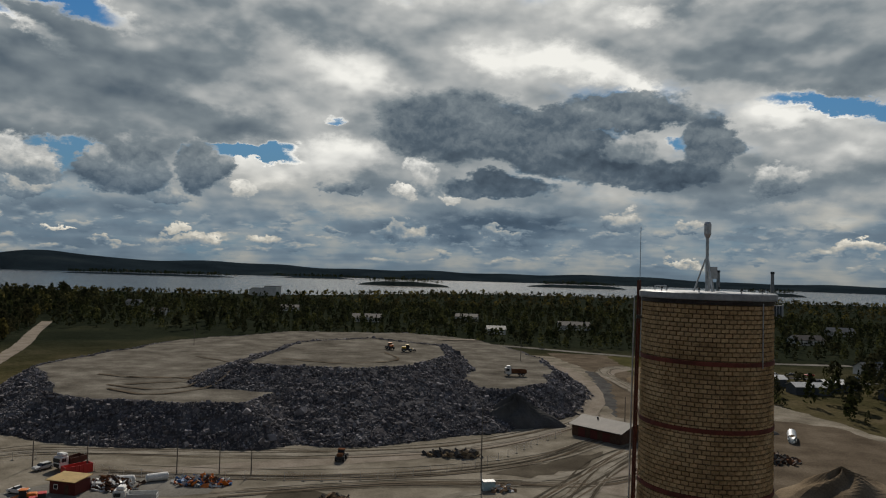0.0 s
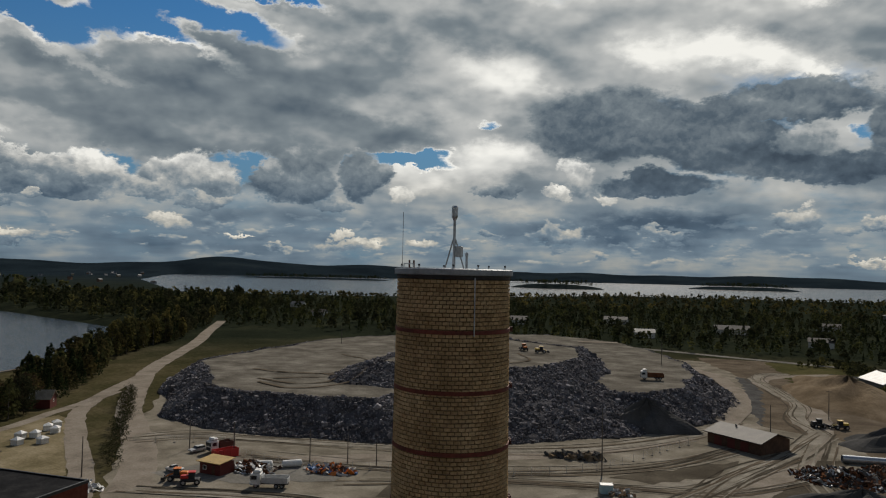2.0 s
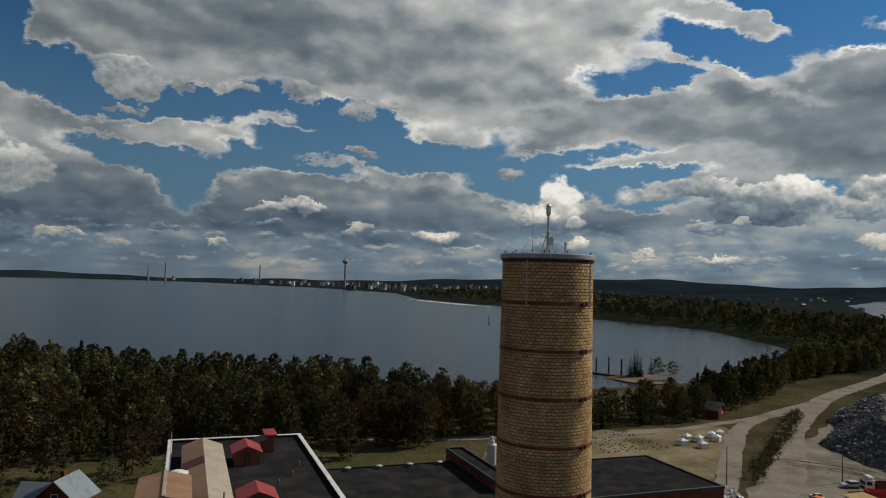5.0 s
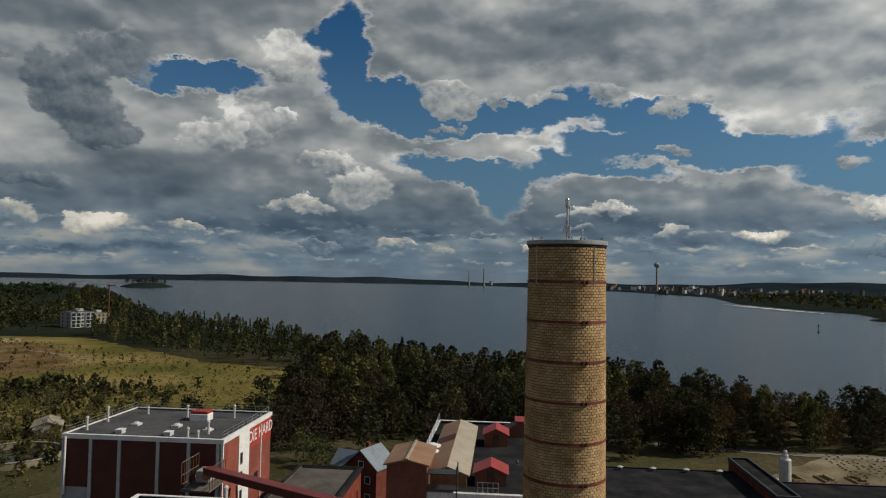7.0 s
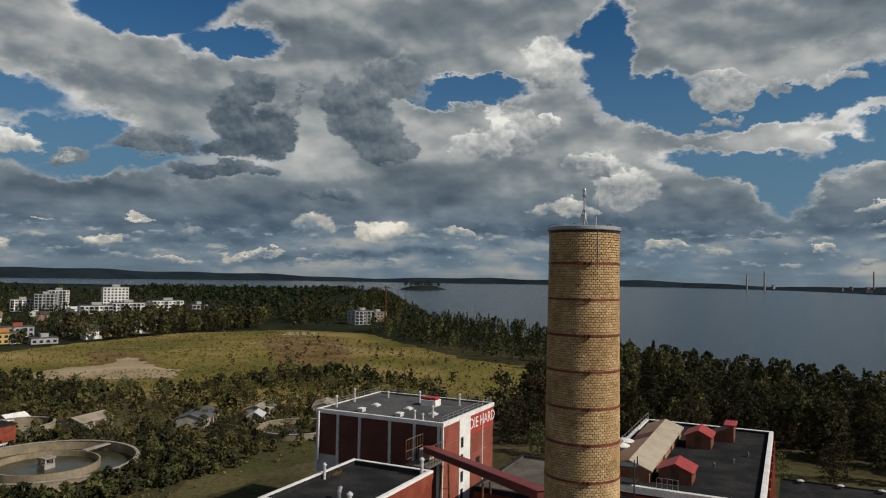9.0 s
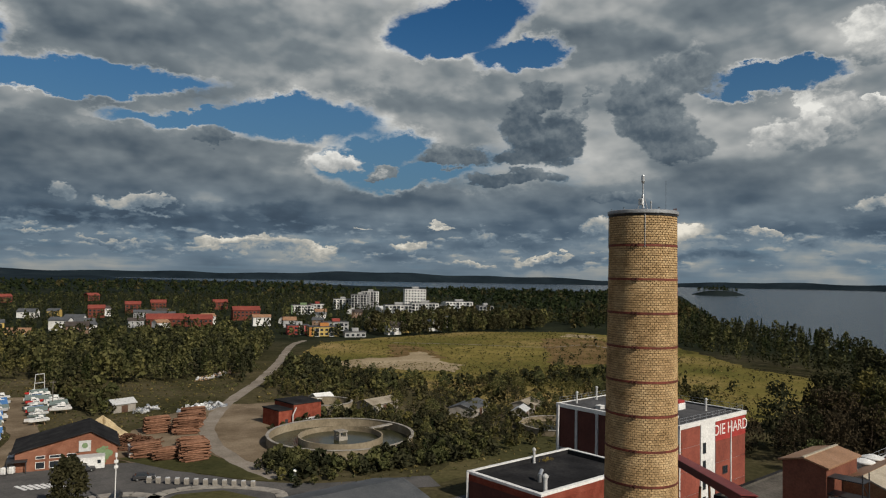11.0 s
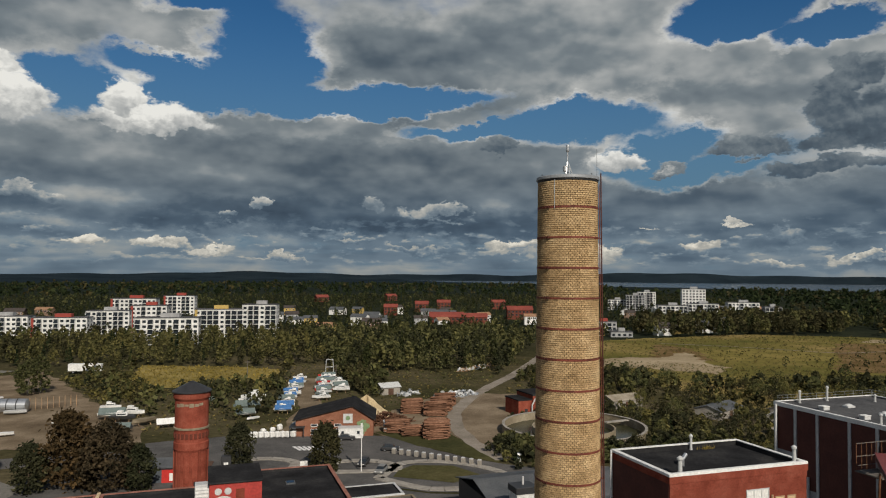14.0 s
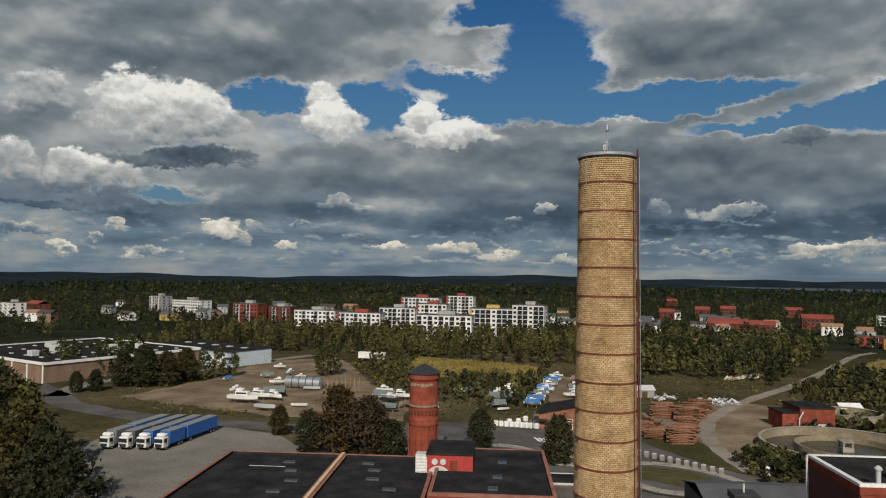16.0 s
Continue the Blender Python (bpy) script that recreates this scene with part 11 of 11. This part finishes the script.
# ---------------------------------------------------------------- timber yard
log_mesh = [mesh_from("log", lathe(((0.18, -2.7), (0.21, -2.5), (0.23 + 0.02 * k, 0), (0.2, 2.7)), 7), M["log"]) for k in range(3)]
for sx, sy, tr, n, rows in ((-41.5, -147, 78, 10, 10), (-36.8, -151, 84, 6, 6), (-33.5, -156, 80, 7, 8), (-44.5, -180, 80, 9, 10), (-50, -174, 76, 8, 10), (-54, -181, 74, 8, 10), (-58, -189, 72, 8, 9), (-46, -160, 80, 7, 5)):
    st = thing("log_stack", "tall stack of reddish brown logs", "log stack", "log stacks", at=(sx, sy, 0.1), turn=tr)
    for j in range(rows):
        m = n - j // 3
        for k in range(m):
            part("log", log_mesh[(k + j) % 3], None, st, at=pose((k - m / 2) * 0.5 + 0.14 * math.sin(7 * k + 5 * j), 0.9 * math.sin(3.1 * k + 1.7 * j), 0.25 + 0.42 * j, 90 + 2.5 * math.sin(5 * k + j), 5 * math.sin(4 * k * j + k), 6 * math.sin(2.3 * k + 3 * j)))
pile2 = thing("log_heap", "loose heap of tumbled reddish logs", "log heap", at=(-34, -169, 0))
bm = bmesh.new()
rl = random.Random(6)
for k in range(220):
    a, d = rl.uniform(0, 6.28), math.sqrt(rl.random())
    p = Vector((7 * d * math.cos(a), 5 * d * math.sin(a), 3.2 * (1 - d) * rl.uniform(0.5, 1.0) + 0.15))
    u = Vector((rl.gauss(0, 1), rl.gauss(0, 1), rl.gauss(0, 0.25))).normalized() * 1.6
    rod(bm, p - u, p + u, 0.15, 0.13, 6)
tagged(part("tumbled_log", bm, M["log"], pile2), "", "", "", "stuff")
heap("sawdust_heap", -30, -178, 8, 6, 6.0, "sawdust", "pale yellow heap of sawdust", "sawdust heap", 9)
for k, (x, y) in enumerate(((-62, -204), (-66, -206), (-70, -208), (-68, -203), (-73, -206), (-86, -184), (-88, -187), (-84, -188), (-90, -183), (-50, -210), (-54, -213))):
    rubble("wrapped_pile", x, y, 2.6, 1.8, 1.3, 14, ("light_grey", "steel"), "pile of pale wrapped material", 40 + k, 0.7)
for k in range(10):
    rubble("plank_pile", -90 - 3.2 * k * 0.6, -262 - 1.5 * k, 1.8, 1.0, 0.6, 8, ("light_grey", "wood"), "low pile of pale boards", 70 + k, 0.8)

# ---------------------------------------------------------------- garden, tents and jetty
for k, (x, y) in enumerate(((-152.5, 126.5), (-155, 134.3), (-158.7, 142), (-160, 146.3), (-148, 130), (-157.5, 132), (-154.5, 140.4))):
    z = float(ground_height(np.array([x]), np.array([y]))[0])
    y_ = thing("tent_house", "small square white pavilion tent with a pointed roof", "tent", "white tents", at=(x, y, z), turn=k * 20)
    y_.scale = (0.8, 0.8, 0.8)
    part("wall", boxes((-1.3, -1.3, 0, -1.24, 1.3, 1.7), (1.24, -1.3, 0, 1.3, 1.3, 1.7), (-1.24, -1.3, 0, 1.24, -1.24, 1.7)), M["white"], y_)
    bm = bmesh.new()
    vs = [bm.verts.new(v) for v in ((-1.45, -1.45, 1.6), (1.45, -1.45, 1.6), (1.45, 1.45, 1.6), (-1.45, 1.45, 1.6), (-1.45, -1.45, 1.8), (1.45, -1.45, 1.8), (1.45, 1.45, 1.8), (-1.45, 1.45, 1.8), (0, 0, 2.7))]
    for f in ((3, 2, 1, 0), (0, 1, 5, 4), (1, 2, 6, 5), (2, 3, 7, 6), (3, 0, 4, 7), (4, 5, 8), (5, 6, 8), (6, 7, 8), (7, 4, 8)):
        bm.faces.new([vs[i] for i in f])
    part("roof", bm, M["canvas_white"], y_)
    for sx, sy in ((-1, -1), (1, -1), (1, 1), (-1, 1)):
        part("post", rods([((sx * 1.33, sy * 1.33, 0), (sx * 1.33, sy * 1.33, 1.65))], 0.04, 6), M["wood"], y_)
hut = thing("shore_hut", "small red timber hut with a pale shingle roof", "hut", at=(-186, 166, 0), turn=25)
part("wall", gable_body(-3.2, -2.6, 3.2, 2.6, -0.3, 3.0, 5.4), M["wood_dark_red"], hut)
part("roof", gable(bmesh.new(), -3.2, -2.6, 3.2, 2.6, 2.9, 5.5, "x", 0.5, 0.15), M["tan_dusty"], hut)
part("window", shared_window(0.8, 0.8), None, hut, at=pose(3.22, 0, 2.2, 0, 0, -90))
old = thing("gable_house", "brick house with a pale blue sheet roof and gables", "house", at=(-110.5, -27.0, 0), turn=68)
part("wall", gable_body(-3.4, -3.2, 3.4, 3.2, -0.3, 9.4, 12.6, "y"), M["brick_dark"], old)
part("roof", gable(bmesh.new(), -3.4, -3.2, 3.4, 3.2, 9.3, 12.7, "y", 0.5, 0.2), M["roof_blue"], old)
part("wing_wall", gable_body(-7.0, -2.4, -3.4, 2.2, -0.3, 9.0, 11.4), M["brick_dark"], old)
part("wing_roof", gable(bmesh.new(), -7.0, -2.4, -2.6, 2.2, 8.9, 11.5, "x", 0.4, 0.2), M["roof_blue"], old)
for s in (-1, 1):
    for z in (4.2, 7.4):
        part("window", shared_window(1.2, 1.4), None, old, at=pose(s * 1.5, 3.22, z))
        part("window", shared_window(1.2, 1.4), None, old, at=pose(s * 1.5, -3.22, z, 0, 0, 180))
part("gable_window", shared_window(1.2, 1.2), None, old, at=pose(0, -3.22, 10.2, 0, 0, 180))
part("chimney_stack", boxes((-0.9, -0.4, 11.0, -0.2, 0.4, 13.6)), M["brick_dark"], old)
bm = bmesh.new()
rg = random.Random(17)
for i in range(15):
    for j in range(20):
        if rg.random() < 0.75:
            x, y = -150 - 1.7 * i + rg.uniform(-0.3, 0.3), 82 + 2.0 * j + rg.uniform(-0.4, 0.4)
            box(bm, x - 0.2, y - 0.2, 0, x + 0.2, y + 0.2, rg.uniform(0.12, 0.4))
tagged(part("planting_tub", bm, M["wood_grey"]), "rows of small grey planting tubs on sand", "planting tubs", "", "stuff")
for k in range(9):
    bed = thing("planting_bed", "raised timber bed with low green plants", "planting bed", "planting beds", at=(-136 - (k % 3) * 6.5, 66 + (k // 3) * 7, 0.05), turn=8)
    part("frame", boxes((-2.6, -1.3, 0, 2.6, -1.15, 0.45), (-2.6, 1.15, 0, 2.6, 1.3, 0.45), (-2.6, -1.15, 0, -2.45, 1.15, 0.45), (2.45, -1.15, 0, 2.6, 1.15, 0.45)), M["wood"], bed)
    v, f = leaf_quads(np.array([(rg.uniform(-2.2, 2.2), rg.uniform(-0.9, 0.9), 0.45) for _ in range(26)]), 6, np.array([0.2, 0.2, 0.12]), 0.2, np.random.RandomState(k))
    part("plants", mesh_np("plants", v, f, "leaf_birch"), None, bed)
cover_ = thing("ground_sheet", "white plastic sheet spread on the soil", "sheet", at=(-143, 61.5, 0.1), turn=10)
part("sheet", boxes((-4.5, -0.9, 0, 4.5, 0.9, 0.3), bevel=0.1), M["white"], cover_)
jetty = thing("jetty", "old timber jetty running out into the lake", "jetty", at=(0, 0, 0))
part("deck", boxes((0, -1.6, WATER - 1, 44, 1.6, WATER + 0.9)), M["wood_dark"], jetty, at=pose(-318, 222, 0, 0, 0, 203))
part("islet", lathe(((13, WATER - 2), (11, WATER + 0.3), (7, WATER + 0.9), (0.5, WATER + 1.2)), 28), M["sand_brown"], jetty, at=pose(-319, 232, 0) @ Matrix.Diagonal((0.8, 2.2, 1, 1)))
for k in range(10):
    p = thing("mooring_pile", "tall dark mooring pile standing in the water", "pile", "mooring piles", at=(-357 + 3.6 * k, 209 + 1.9 * k + (k % 2) * 4, WATER))
    part("shaft", lathe(((0.45, -3), (0.4, 7.5 + (k % 3))), 8), M["wood_dark"], p)
buoy = thing("beacon", "small dark beacon post out on the lake", "beacon", at=(-760, 330, WATER))
part("post", lathe(((1.2, -1), (1.2, 1), (0.3, 1.2), (0.25, 6), (0.9, 6.2), (0.9, 8)), 12), M["dark_metal"], buoy)
crane = thing("tower_crane", "far rust-red tower crane by the unfinished block", "crane", at=(-548, -332, 0))
part("mast", boxes((-0.45, -0.45, -2, 0.45, 0.45, 34)), M["rust"], crane)
part("jib", boxes((-10, -0.35, 32.2, 26, 0.35, 32.9)), M["rust"], crane, at=pose(0, 0, 0, 0, 0, 40))

# ---------------------------------------------------------------- bricks of the chimney
AROUND, COURSE = 54, 0.0935


def brick_shape(r, half, h, out):
    """One radial brick: front face proud of the mortar, with worn corners."""
    v = []
    for rr, k, d in ((r - 0.012, 1.0, 0.0), (r + out, 0.93, 0.006)):
        for s, z in ((-1, -h / 2 + d), (1, -h / 2 + d), (1, h / 2 - d), (-1, h / 2 - d)):
            v.append((rr * math.cos(half * s * k), rr * math.sin(half * s * k), z))
    f = [(4, 5, 6, 7)] + [(k, (k + 1) % 4, 4 + (k + 1) % 4, 4 + k) for k in range(4)]
    return np.array(v), np.array(f)


half = math.pi / AROUND * 0.915
rb = np.random.RandomState(4)
top = CH_TOP - 0.1
first = 3
shared = []
for k in range(4):
    v, f = brick_shape(chimney_radius(top - 0.5), half * (0.96 + 0.015 * k), 0.08, 0.014 + 0.003 * k)
    me = mesh_np("brick", v, f, "chimney_brick_single")
    shared.append(me)
VV, FF, base = [], [], 0
for c in range(500):
    z = top - COURSE * (c + 0.5)
    if z < 25.0:
        break
    r = chimney_radius(z)
    off = (c % 2) * math.pi / AROUND + rb.uniform(-0.006, 0.006)
    if first <= c < first + 5:
        for k in range(AROUND):
            part("brick", shared[rb.randint(4)], None, chimney, at=pose(0, 0, z, 0, 0, math.degrees(off + 2 * math.pi * k / AROUND)))
        continue
    v, f = brick_shape(r, half, 0.08, 0.016)
    a = off + 2 * math.pi * np.arange(AROUND) / AROUND
    out = 1 + rb.uniform(-0.004, 0.004, AROUND) / r
    ca, sa = np.cos(a)[:, None], np.sin(a)[:, None]
    X = (v[None, :, 0] * ca - v[None, :, 1] * sa) * out[:, None]
    Y = (v[None, :, 0] * sa + v[None, :, 1] * ca) * out[:, None]
    Z = np.repeat(v[None, :, 2] + z, len(a), 0) + rb.uniform(-0.003, 0.003, (len(a), 1))
    VV.append(np.stack([X, Y, Z], -1).reshape(-1, 3))
    FF.append((f[None] + (np.arange(len(a)) * len(v))[:, None, None]).reshape(-1, 4) + base)
    base += len(a) * len(v)
me = mesh_np("brickwork", np.concatenate(VV), np.concatenate(FF), "chimney_brick")
tagged(part("brickwork", me, None, chimney, "weathered yellow bricks"), "", "", "", "stuff")
